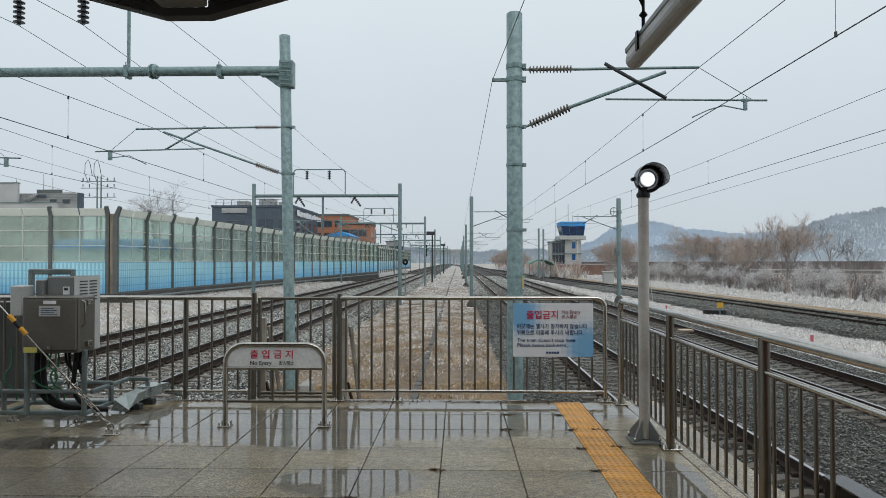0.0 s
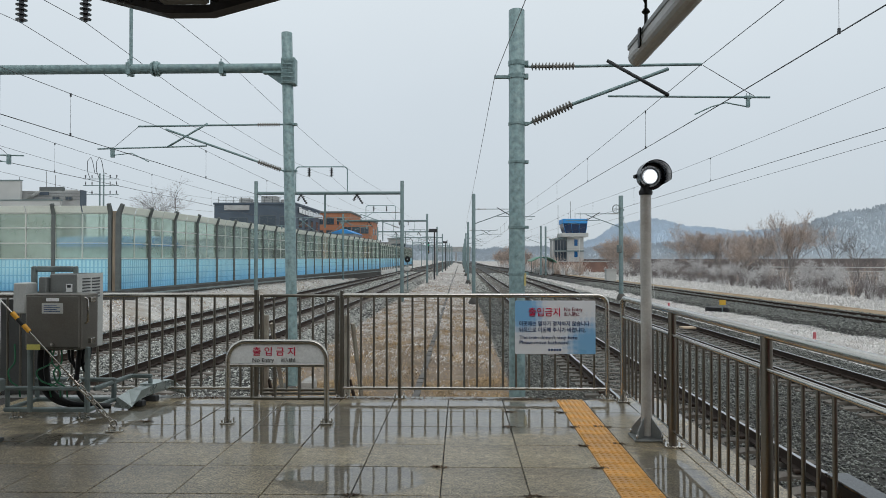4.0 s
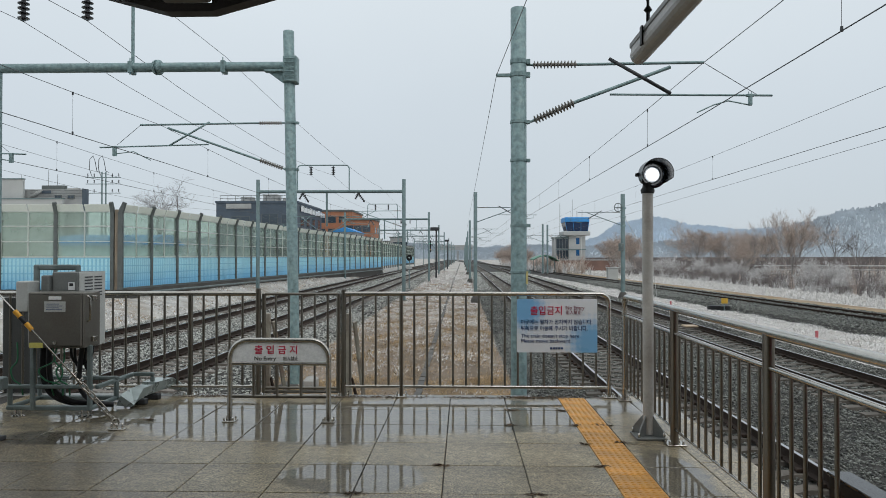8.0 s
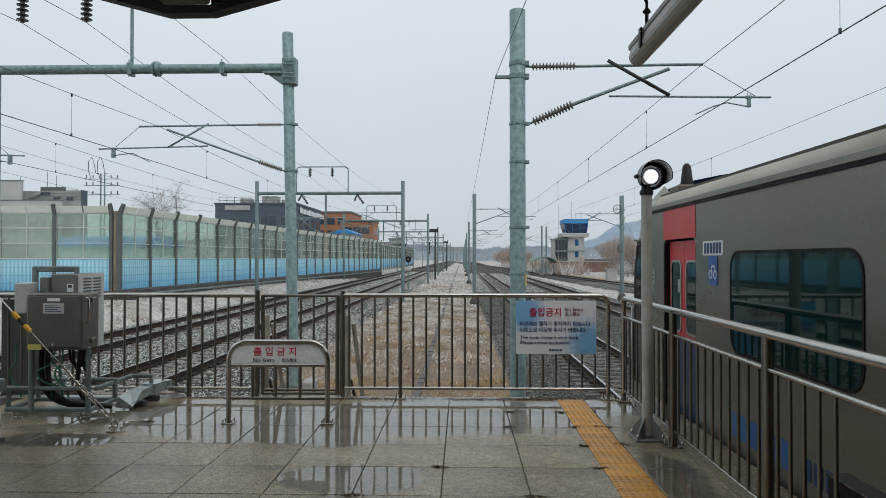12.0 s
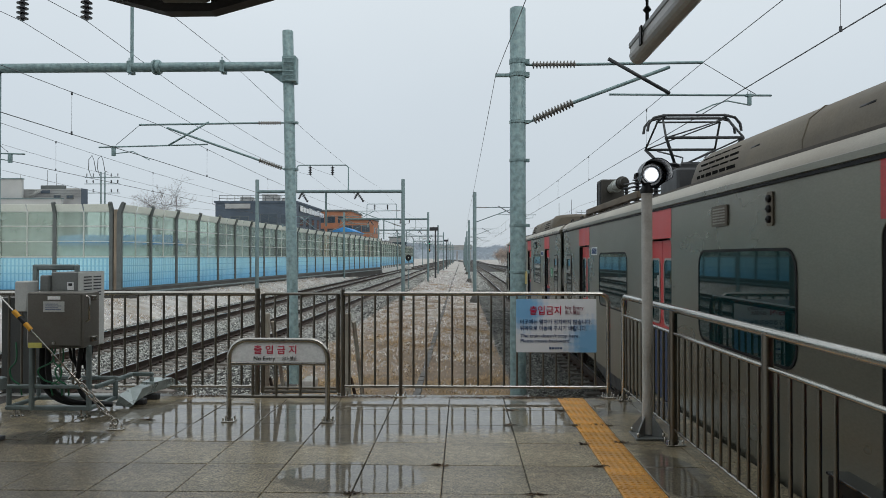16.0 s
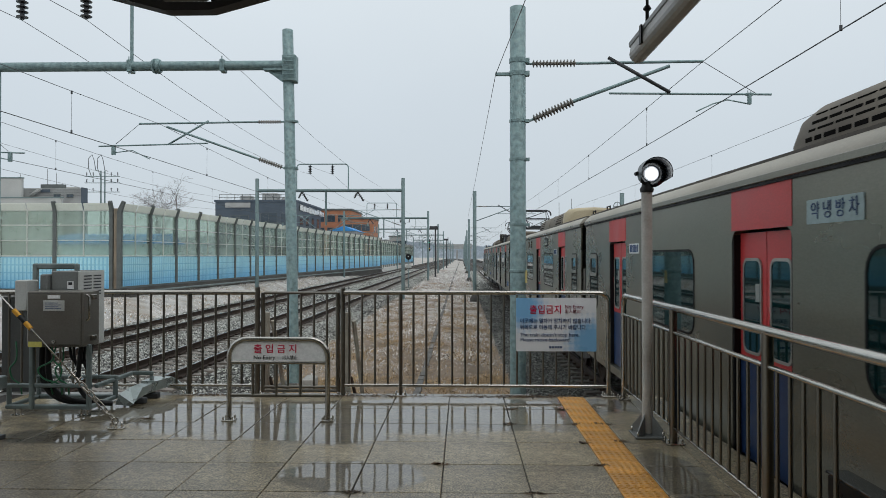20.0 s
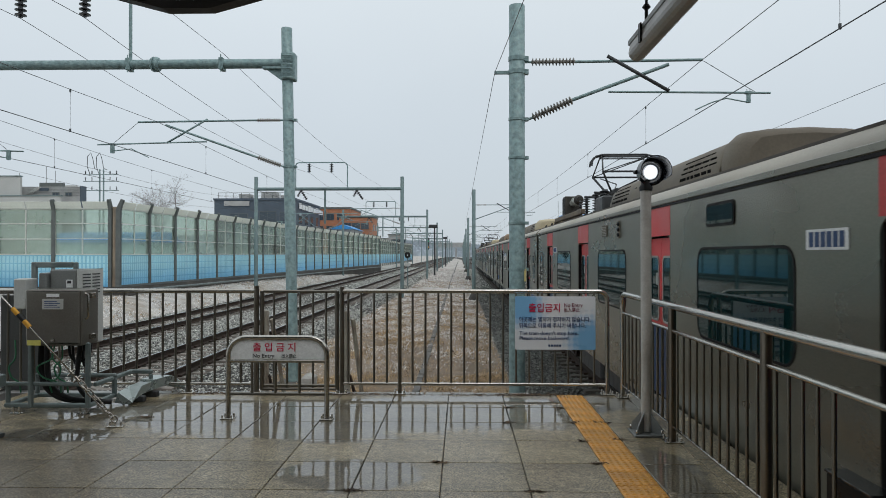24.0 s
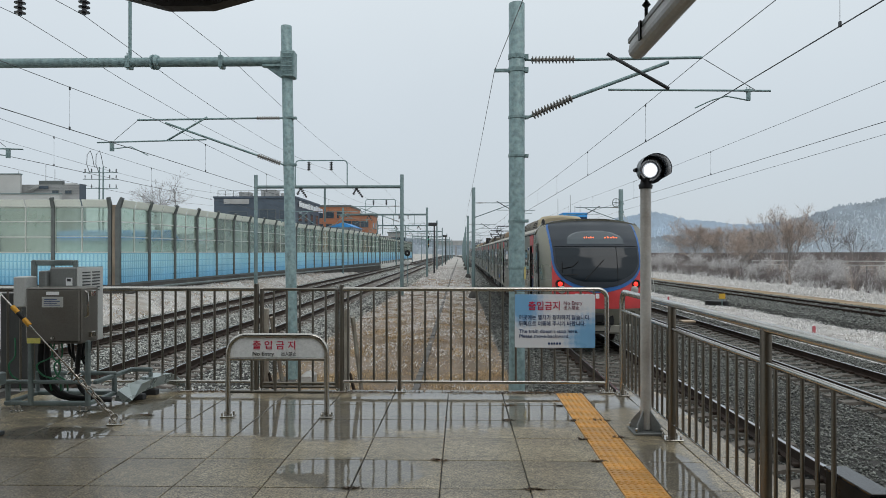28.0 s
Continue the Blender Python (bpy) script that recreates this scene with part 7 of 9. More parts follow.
def build_cabinet():
    cab = thing("control_cabinet", "grey electrical control cabinet on a galvanised frame", "control cabinet")
    def p(name, x0, x1, ya, yb, z0, z1, mat, parent=None, label="", bev=0.01):
        s = Shape()
        s.box(x0, x1, ya, yb, z0, z1, bev)
        return part(name, s, mat, parent or cab, label)
    F = 6.60
    main = p("main_box", -4.18, -3.63, F, F + 0.30, 0.68, 1.215, BOX_STEEL, label="dull stainless steel box with door")
    d = p("door", -4.165, -3.645, F - 0.02, F, 0.70, 1.20, BOX_STEEL, main)
    pl = p("label_plate", -4.006, -3.80, F - 0.024, F - 0.02, 1.03, 1.13, BOX_LIGHT, d, "white data plate", 0.001)
    p("name_strip", -3.964, -3.84, F - 0.024, F - 0.02, 1.147, 1.179, WHITE_PAINT, d, "small white name strip", 0.001)
    for k in range(4):
        p("plate_bar", -3.985, -3.83 - 0.03 * (k % 2), F - 0.026, F - 0.024, 1.048 + 0.018 * k, 1.054 + 0.018 * k, NAVY_TEXT, d, "", 0)
    p("warning_strip", -4.15, -4.02, F - 0.024, F - 0.02, 0.684, 0.735, material("pale_yellow_label", (0.55, 0.5, 0.12), 0.5, 0, 0.05, 4, 40, 0), d, "pale yellow warning strip", 0.001)
    s = Shape()
    s.lathe((-3.90, F - 0.02, 0.735), (0, -1, 0), [(0, 0.02), (0.012, 0.018), (0.014, 0.0)], 12)
    part("lock", s, STEEL, d)
    for z in (0.73, 1.13):
        p("hinge", -3.635, -3.60, F + 0.12, F + 0.2, z, z + 0.05, STEEL, main, "", 0.003)
    s = Shape()
    s.tube([(-3.625, F + 0.05, 0.93), (-3.60, F + 0.05, 0.95), (-3.60, F + 0.05, 1.16), (-3.625, F + 0.05, 1.18)], 0.01, 6)
    part("handle", s, STEEL, main)
    up = p("upper_box", -4.155, -3.886, 6.95, 7.46, 0.75, 1.402, BOX_PAINT, label="grey upper box with warning sticker")
    p("sticker", -3.985, -3.92, 6.945, 6.95, 1.22, 1.30, WHITE_PAINT, up, "", 0.001)
    p("sticker_mark", -3.972, -3.934, 6.942, 6.945, 1.262, 1.29, BLACK_TEXT, up, "", 0)
    side = p("vented_panel", -3.885, -3.868, 6.955, 7.458, 0.62, 1.404, BOX_LIGHT, label="pale louvred side panel")
    for k in range(7):
        for q in (0, 1):
            p("louvre", -3.869, -3.864, 7.04 + 0.19 * q, 7.19 + 0.19 * q, 1.15 + 0.032 * k, 1.163 + 0.032 * k, DARK_STEEL, side, "", 0)
    p("small_box", -4.24, -4.16, 6.9, 7.1, 1.2, 1.37, BOX_PAINT)
    p("junction_box", -4.40, -4.275, 6.75, 6.95, 1.015, 1.316, BOX_LIGHT, label="slim pale junction box")
    for x0, x1, z0, z1 in ((-4.395, -4.345, 0.9, 1.478), (-4.345, -3.96, 1.42, 1.478), (-3.96, -3.92, 1.38, 1.478)):
        p("lifting_bar", x0, x1, 7.02, 7.07, z0, z1, TEAL_STEEL)
    # welded frame
    L0, L1, B0, B1 = -4.19, -3.625, 6.70, 7.22
    for x in (L0, L1):
        for y in (B0, B1):
            p("leg", x - 0.022, x + 0.022, y - 0.022, y + 0.022, 0.06, 0.70 if y < 7 else 0.27, TEAL_STEEL)
    p("leg", -4.46, -4.42, 6.72, 6.76, 0.06, 0.30, TEAL_STEEL)
    p("leg", -4.46, -4.42, 7.20, 7.24, 0.06, 0.30, TEAL_STEEL)
    for y in (6.72, 7.22):
        p("frame_bar", -4.46, -3.60, y - 0.022, y + 0.022, 0.06, 0.105, TEAL_STEEL)
        p("frame_bar", -4.46, -3.60, y - 0.02, y + 0.02, 0.27, 0.31, TEAL_STEEL)
    for x in (-4.44, -3.625):
        p("frame_bar", x - 0.02, x + 0.02, 6.72, 7.22, 0.061, 0.104, TEAL_STEEL)
    p("frame_bar", -3.66, -3.62, 6.85, 7.62, 0.24, 0.285, TEAL_STEEL)
    p("frame_bar", -3.66, -3.40, 7.60, 7.64, 0.24, 0.285, TEAL_STEEL)
    p("leg", -3.44, -3.40, 7.60, 7.64, 0.0, 0.24, TEAL_STEEL)
    p("channel", -5.2, -4.40, 6.55, 6.66, 0.28, 0.40, TEAL_STEEL, label="pale green cable channel")
    for x in (-4.36, -4.30, -3.70, -3.64):
        s = Shape()
        s.rod((x, 6.70, 0.0), (x, 6.70, 0.07), 0.012, seg=8)
        s.lathe((x, 6.70, 0.0), (0, 0, 1), [(0, 0.035), (0.01, 0.035), (0.02, 0.015)], 10)
        part("foot", s, STEEL, cab)
    for x, r in ((-4.13, 0.030), (-4.065, 0.026), (-3.74, 0.024)):
        s = Shape()
        if x < -4:
            pts = [(x, 6.78, 0.70), (x - 0.005, 6.77, 0.52), (x + 0.02, 6.76, 0.34), (x + 0.08, 6.77, 0.22), (x + 0.20, 6.80, 0.135), (x + 0.36, 6.86, 0.10), (x + 0.55, 6.95, 0.07)]
        else:
            pts = [(x, 6.78, 0.70), (x - 0.02, 6.77, 0.50), (x - 0.03, 6.77, 0.36), (x - 0.01, 6.78, 0.24), (x + 0.06, 6.80, 0.15), (x + 0.17, 6.88, 0.09)]
        s.bend(pts, r, 10)
        part("cable", s, BLACK, cab, "thick black cable")
    for x, dx, z in ((-3.83, 0.09, 0.47), (-3.66, -0.08, 0.45), (-3.87, 0.20, 0.50)):
        s = Shape()
        s.bend([(x, 6.80, 0.70), (x + dx * 0.1, 6.79, 0.56), (x + dx * 0.5, 6.79, z), (x + dx * 0.95, 6.81, 0.55), (x + dx, 6.85, 0.70)], 0.014, 8)
        part("cable", s, BLACK, cab)
    green = material("green_cable", (0.02, 0.13, 0.06), 0.5, 0, 0.1, 4, 40, 0)
    for x, w in ((-4.02, 0.1), (-3.95, -0.06), (-3.90, 0.05), (-4.36, 0.04)):
        s = Shape()
        s.bend([(x, 6.72, 0.72), (x + w * 0.4, 6.70, 0.55), (x - w, 6.69, 0.46), (x - 0.5 * w, 6.7, 0.36), (x + w, 6.72, 0.30), (x + w, 6.75, 0.2)], 0.008, 6)
        part("cable", s, green, cab, "thin green earth cable")
    pn = thing("equipment_cabinet", "flat dark grey equipment cabinet behind the railing", "equipment cabinet")
    s = Shape()
    s.box(-5.3, -4.80, 7.90, 7.96, -1.45, 1.09, 0.01)
    part("plate", s, material("dark_grey_panel", (0.085, 0.088, 0.085), 0.5, 0.2, 0.12, 3, 60, 0.05), pn)
    # open cable trough beside it
    tr = thing("cable_trough", "bent galvanised cable trough lying by the cabinet", "cable trough", at=pose(-3.48, 7.12, 0.0, 0, 0, -6))
    s = Shape()
    s.loft([[(-0.10, 0.0, 0.02), (0.06, 0.0, 0.01), (0.10, 0.0, 0.03), (-0.06, 0.0, 0.13)], [(-0.07, 0.22, 0.07), (0.07, 0.22, 0.07), (0.07, 0.22, 0.16), (-0.07, 0.22, 0.16)],
            [(-0.07, 0.52, 0.08), (0.07, 0.52, 0.08), (0.07, 0.52, 0.17), (-0.07, 0.52, 0.17)]])
    part("trough", s, BRIGHT_GALV, tr)
    s = Shape()
    s.loft([[(-0.085, 0.45, 0.08), (0.085, 0.45, 0.08), (0.085, 0.45, 0.185), (-0.085, 0.45, 0.185)], [(-0.07, 0.72, 0.10), (0.13, 0.72, 0.10), (0.13, 0.72, 0.19), (-0.07, 0.72, 0.19)],
            [(0.10, 0.86, 0.02), (0.24, 0.80, 0.02), (0.26, 0.80, 0.06), (0.12, 0.88, 0.12)]])
    part("bend", s, BRIGHT_GALV, tr)
    for y in (0.16, 0.42):
        s = Shape()
        s.box(-0.05, 0.12, y, y + 0.07, 0.0, 0.06, 0.006)
        part("support", s, DARK_STEEL, tr)
    # stay cable with sleeve, turnbuckle and anchor plate
    st = thing("stay_cable", "steel stay cable with turnbuckle and yellow-black sleeve", "stay cable")
    A = Vector((-3.15, 6.27, 0.06))
    B = A + (Vector((-4.251, 6.30, 1.207)) - A) * 1.35
    s = Shape()
    s.tube([A + (B - A) * 0.215, B], 0.007, 6)
    part("cable", s, STEEL, st)
    yellow = material("yellow_sleeve", (0.62, 0.30, 0.02), 0.5, 0, 0.1, 4, 40, 0)
    for k in range(3):
        s = Shape()
        s.rod(A + (B - A) * (0.535 + 0.037 * k), A + (B - A) * (0.535 + 0.037 * (k + 1)), 0.022, seg=10)
        part("sleeve", s, BLACK if k == 1 else yellow, st, "yellow and black striped sleeve" if k == 0 else "")
    way = (B - A).normalized()
    flat = way.cross(Vector((0, 1, 0))).normalized()
    def link(at, length, width, r, across):
        q = Shape()
        pts = []
        for a in range(0, 361, 30):
            c, d = math.cos(radians(a)), math.sin(radians(a))
            pts.append(A + way * (at + c * width / 2 + (0.5 if c > 0.01 else -0.5 if c < -0.01 else 0) * (length - width)) + across * (d * width / 2))
        q.tube(pts, r, 6)
        part("chain_link", q, STEEL, st)
    # shackles, turnbuckle body and chain up to the cable
    link(0.045, 0.06, 0.026, 0.005, flat)
    link(0.085, 0.05, 0.024, 0.005, Vector((0, 1, 0)))
    link(0.195, 0.20, 0.034, 0.006, flat)
    for at in (0.12, 0.27):
        s = Shape()
        s.rod(A + way * (at - 0.03), A + way * (at + 0.03), 0.008, seg=8)
        part("turnbuckle_screw", s, STEEL, st)
    link(0.33, 0.085, 0.045, 0.007, flat)
    link(0.385, 0.085, 0.045, 0.007, Vector((0, 1, 0)))
    link(0.435, 0.09, 0.042, 0.006, flat)
    for at in (0.50, 0.58):
        c = A + way * at
        s = Shape()
        s.rod(c - flat * 0.045 , c + flat * 0.045, 0.009, seg=6)
        s.rod(c - way * 0.03, c + way * 0.03, 0.013, seg=8)
        part("wire_clip", s, STEEL, st)
    s = Shape()
    s.tube([A + Vector((0.028 * math.cos(radians(a)), 0, 0.028 * math.sin(radians(a)))) for a in range(0, 361, 30)], 0.008, 6)
    part("ring_bolt", s, STEEL, st)
    s = Shape()
    s.box(-3.19, -3.04, 6.19, 6.25, 0.0, 0.012, 0.003)
    pl = part("anchor_plate", s, STEEL, st)
    for x in (-3.165, -3.115, -3.065):
        s = Shape()
        s.rod((x, 6.22, 0.01), (x, 6.22, 0.06), 0.009, seg=6)
        part("bolt", s, STEEL, pl)


def build_left_box():
    b = thing("equipment_box", "pale grey rounded steel box with side bolt on the platform", "equipment box")
    s = Shape()
    s.box(-4.45, -3.93, 5.55, 5.86, 0.035, 0.375, 0.03)
    part("body", s, TEAL_STEEL, b)
    s = Shape()
    s.box(-4.47, -3.90, 5.53, 5.88, 0.0, 0.035, 0.004)
    part("foot_plate", s, DARK_STEEL, b)
    s = Shape()
    s.rod((-3.93, 5.8, 0.14), (-3.895, 5.8, 0.14), 0.018, seg=8)
    part("bolt", s, STEEL, b)


BOX_BLACK = material("black_gloss_paint", (0.004, 0.0042, 0.005), 0.35, 0.0, 0.2, 6, 60, 0.02, spec=0.2)


def build_edge_box():
    """Low black box on the platform edge outside the railing."""
    b = thing("platform_box", "slim black steel box on the platform edge", "equipment box")
    s = Shape()
    s.box(1.862, 1.968, 3.22, 3.62, 0.0, 0.45, 0.008)
    part("body", s, BOX_BLACK, b)
    for q in (3.30, 3.54):
        s = Shape()
        s.lathe((1.862, q, 0.36), (-1, 0, 0), [(0, 0.009), (0.004, 0.007), (0.006, 0)], 8)
        part("screw", s, STEEL, b)
    s = Shape()
    s.box(1.856, 1.974, 3.212, 3.628, 0.45, 0.464, 0.003)
    part("lid", s, material("wet_black_lid", (0.008, 0.009, 0.011), 0.10, 0.0, 0.2, 6, 60, 0.05), b, "wet dark lid")


def build_dark_block():
    """An unseen, made-up dark block on piers behind the platform, added to darken reflections."""
    st = thing("station_building", "unseen grey block on piers, added behind the platform to darken reflections", "building", kind="structure")
    s = Shape()
    s.box(-45, 45, -62, -34, 4.6, 17.0)
    part("hall", s, BLOCK_GREY, st)
    for x in (-42, -24, 6.2, 24, 42):
        s = Shape()
        s.box(x - 0.6, x + 0.6, -60, -36, -1.5, 4.6)
        part("pier", s, BLOCK_GREY, st)
    s = Shape()
    s.box(-4.4, 1.0, -30, -17, 0.0, 3.0)
    part("stair_enclosure", s, BLOCK_GREY, st)
    s = Shape()
    s.box(-45, -14.5, -60, -36, -1.5, 4.6)
    part("side_wall", s, BLOCK_GREY, st)
    s = Shape()
    s.box(12.5, 45, -60, -36, -1.5, 4.6)
    part("side_wall", s, BLOCK_GREY, st)


BLOCK_GREY = material("dark_grey_render", (0.11, 0.108, 0.10), 0.8, 0.0, 0.15, 0.3, 10, 0.1, (0.07, 0.065, 0.06), 0.5, 0.2)
build_dark_block()
build_canopy()
build_hanging_light()
build_big_sign()
build_low_sign()
build_signal_lamp()
build_cabinet()
build_edge_box()
build_left_box()


# ---- buildings and distance ----
BRICK = material("orange_brick_wall", (0.44, 0.19, 0.105), 0.8, 0.0, 0.15, 1.2, 14, 0.1, (0.25, 0.1, 0.06), 0.4, 0.6)
DARK_CLAD = material("dark_grey_cladding", (0.075, 0.100, 0.130), 0.55, 0.1, 0.15, 0.5, 10, 0.05)
PALE_CLAD = material("pale_grey_cladding", (0.38, 0.385, 0.38), 0.6, 0.0, 0.12, 0.5, 10, 0.05, (0.22, 0.21, 0.20), 0.5, 0.4)
WHITE_WALL = material("white_wall", (0.47, 0.475, 0.46), 0.7, 0.0, 0.08, 0.5, 10, 0.05)
WINDOW_GLASS = glass_material("window_glass", (0.05, 0.07, 0.09), 0.06)
BLUE_GLASS = glass_material("blue_tower_glass", (0.015, 0.10, 0.26), 0.08)
NAVY_GLASS = glass_material("navy_tower_glass", (0.01, 0.035, 0.10), 0.08)
BLUE_ROOF = material("blue_metal_roof", (0.05, 0.30, 0.68), 0.5, 0.2, 0.1, 1, 20, 0.0)
BLUE_WALL = material("pale_blue_sheet", (0.42, 0.58, 0.62), 0.6, 0.0, 0.1, 0.5, 10, 0.05)
GREEN_ROOF = material("green_arched_roof", (0.05, 0.20, 0.12), 0.5, 0.1, 0.1, 1, 20, 0.0)
# Distance haze is mixed into these five base colours, pale and bluish.
HAZED_HILL_WOODS = material("hazed_wooded_hillside", (0.455, 0.505, 0.55), 0.95, 0.0, 0.16, 0.03, 0.3, 0.0)
HAZED_HILL_FLOOR = material("hazed_hillside_floor", (0.43, 0.48, 0.525), 0.95, 0.0, 0.12, 0.03, 0.3, 0.0)
HAZED_FLOOR_FAR = material("hazed_far_ridge_floor", (0.45, 0.53, 0.615), 0.95, 0.0, 0.08, 0.02, 0.2, 0.0)
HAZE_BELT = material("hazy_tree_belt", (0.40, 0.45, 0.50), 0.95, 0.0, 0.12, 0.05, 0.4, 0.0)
HAZED_RIDGE = material("hazed_far_ridge", (0.51, 0.595, 0.68), 0.95, 0.0, 0.06, 0.02, 0.2, 0.0)


def window(parent, x, y, z, w, h, d=0.08, axis="y", name="window"):
    """Framed window on a wall that looks towards -y, or +x."""
    s = Shape()
    if axis == "y":
        s.box(x, x + w, y - d, y, z, z + h)
    else:
        s.box(y - d, y + d, x, x + w, z, z + h)
    f = part(name, s, BARRIER_POST, parent)
    s = Shape()
    e = 0.08
    for k in (0, 1):
        a, b = x + e + (w / 2 - e / 2) * k, x + w / 2 - e / 2 + (w / 2 - e / 2) * k
        if axis == "y":
            s.box(a, b, y - d - 0.02, y - d, z + e, z + h - e)
        else:
            s.box(y + d, y + d + 0.02, a, b, z + e, z + h - e)
    part("pane", s, WINDOW_GLASS, f)
    return f


def build_buildings():
    # dark clad factory with rooftop rails and a white sign
    b = thing("factory_building", "dark grey clad factory building with rooftop railings", "building", "buildings")
    s = Shape()
    s.box(-53.5, -35.8, 150, 176, -1, 13.2)
    wall = part("wall", s, DARK_CLAD, b)
    s = Shape()
    s.box(-53.7, -35.6, 149.8, 176.2, 13.2, 13.6)
    part("parapet", s, DARK_CLAD, b)
    s = Shape()
    s.box(-51.3, -45.8, 149.72, 149.98, 11.95, 13.0)
    part("cladding_panel", s, PALE_CLAD, b, "pale panel under the parapet")
    for x, w, h in ((-50.2, 4.0, 1.7), (-43.6, 3.6, 2.2), (-39.2, 2.2, 2.0)):
        window(b, x, 150, 8.6, w, h)
    for k in range(4):
        window(b, 153 + 6 * k, -35.8, 8.2, 2.8, 2.4, 0.08, "x")
    for k in range(9):
        s = Shape()
        s.box(-35.55, -35.4, 152.4 + 2.95 * k, 154.6 + 2.95 * k, 11.5 - 0.1 * (k % 2), 12.75 - 0.12 * (k % 3))
        part("sign_bar", s, WHITE_PAINT, wall, "plain white sign bar")
    for k in range(10):
        s = Shape()
        s.rod((-53 + 1.7 * k, 151, 13.6), (-53 + 1.7 * k, 151, 14.9), 0.06, seg=5)
        part("rail_post", s, BARRIER_POST, b)
    s = Shape()
    for z in (14.2, 14.9):
        s.rod((-53, 151, z), (-37.7, 151, z), 0.05, seg=5)
    part("roof_rail", s, BARRIER_POST, b)
    for x, w, h in ((-50, 2.4, 1.5), (-45, 3.4, 2.0), (-40.5, 1.6, 1.2)):
        s = Shape()
        s.box(x, x + w, 156, 159, 13.6, 13.6 + h, 0.1)
        part("roof_unit", s, PALE_CLAD, b)
    # brick buildings
    for x0, x1, y0, y1, h, wins in ((-42.0, -31.0, 195, 215, 14.2, 3), (-33.0, -24.0, 188, 200, 11.4, 3)):
        b = thing("brick_building", "orange brick building with flat roof", "building", "buildings")
        s = Shape()
        s.box(x0, x1, y0, y1, -1, h)
        part("wall", s, BRICK, b)
        s = Shape()
        s.box(x0 - 0.2, x1 + 0.2, y0 - 0.2, y1 + 0.2, h, h + 0.5)
        part("parapet", s, BARRIER_POST, b)
        for k in range(wins):
            for z in (h - 3.2, h - 6.6):
                window(b, x0 + 1.2 + (x1 - x0 - 2) * k / wins, y0, z, 2.2, 1.8)
        for k in range(3):
            window(b, y0 + 2 + 5 * k, x1, h - 3.4, 2.0, 1.6, 0.08, "x")
    b = thing("shed", "low shed with blue metal roof", "building", "buildings")
    s = Shape()
    s.box(-31, -25.5, 165, 180, -1, 7.4)
    part("wall", s, PALE_CLAD, b)
    s = Shape()
    s.prism([(-31.4, 7.4), (-25.1, 7.4), (-28, 8.6)], 1, 164.6, 180.4)
    part("roof", s, BLUE_ROOF, b)
    # pale block at the far side
    b = thing("apartment_block", "pale grey building with flat roof and plant room", "building", "buildings")
    s = Shape()
    s.box(-66, -49.4, 89.2, 90.4, -1, 10.3)
    part("wall", s, PALE_CLAD, b, "grey masonry rear block")
    s = Shape()
    s.box(-75, -56.5, 88, 88.4, -1, 11.5)
    part("wall", s, WHITE_WALL, b, "white block with coping")
    s = Shape()
    s.box(-75.1, -56.45, 87.9, 88.5, 11.5, 11.62)
    part("coping", s, GALV_FAR, b)
    s = Shape()
    s.box(-75, -51.0, 87.4, 87.88, -1, 8.9)
    part("wing", s, WHITE_WALL, b, "low pale front wing")
    s = Shape()
    s.box(-75.1, -50.9, 87.3, 87.89, 8.9, 9.02)
    part("coping", s, GALV_FAR, b)
    s = Shape()
    s.box(-49.39, -49.25, 89.15, 90.5, -1, 10.4)
    part("dark_end", s, DARK_CLAD, b)
    s = Shape()
    s.box(-55.0, -52.0, 89.6, 90.3, 10.3, 10.85)
    part("plant_room", s, BARRIER_POST, b)
    s = Shape()
    s.box(-51.6, -50.2, 89.6, 90.2, 10.3, 10.5)
    part("roof_hatch", s, WHITE_WALL, b)
    for k in range(6):
        s = Shape()
        s.box(-56.3, -49.42, 89.16, 89.2, 9.15 + 0.2 * k, 9.17 + 0.2 * k)
        part("masonry_joint", s, BARRIER_POST, b)
    for k in range(3):
        s = Shape()
        s.rod((-56.4 + 0.25 * k, 88.9, 9.1), (-54.9 + 0.25 * k, 88.9, 10.2), 0.05, seg=5)
        part("stair_rail", s, WHITE_WALL, b)
    s = Shape()
    s.box(-54.7, -53.5, 89.1, 89.19, 9.75, 10.15)
    part("roof_vent", s, DARK_CLAD, b)
    for x in (-53.0, -51.3):
        window(b, x, 89.2, 9.05, 0.9, 0.5)
    for x, h in ((-54.2, 1.9), (-57.8, 1.2), (-53.0, 1.4)):
        s = Shape()
        s.rod((x, 89.8, 10.3), (x, 89.8, 11.0 + h), 0.03, seg=5)
        part("aerial", s, BARRIER_POST, b)
    # long blue-roofed shed close behind the sound barrier, seen through its panes
    b = thing("storage_shed", "long low shed with blue sheet roof behind the barrier", "building", "buildings")
    s = Shape()
    s.box(-35.0, -26.8, 60, 66, -1.5, 2.55)
    part("wall", s, BLUE_WALL, b, "pale blue sheet wall")
    s = Shape()
    s.loft([[(x, 59.7, 2.55), (x, 66.2, 2.55), (x, 63.2, 3.55), (x, 59.7, 3.30)] for x in (-35.3, -26.5)])
    part("roof", s, BLUE_ROOF, b)
    # second row past the barrier
    for x, y, w, h, m in ((-25, 240, 4, 8, PALE_CLAD), (-36, 300, 9, 8, WHITE_WALL)):
        b = thing("house", "plain low building beyond the sound barrier", "building", "buildings")
        s = Shape()
        s.box(x, x + w, y, y + 15, -1, h)
        part("wall", s, m, b)
        s = Shape()
        s.box(x - 0.3, x + w + 0.3, y - 0.3, y + 15.3, h, h + 0.4)
        part("roof", s, BARRIER_POST, b)
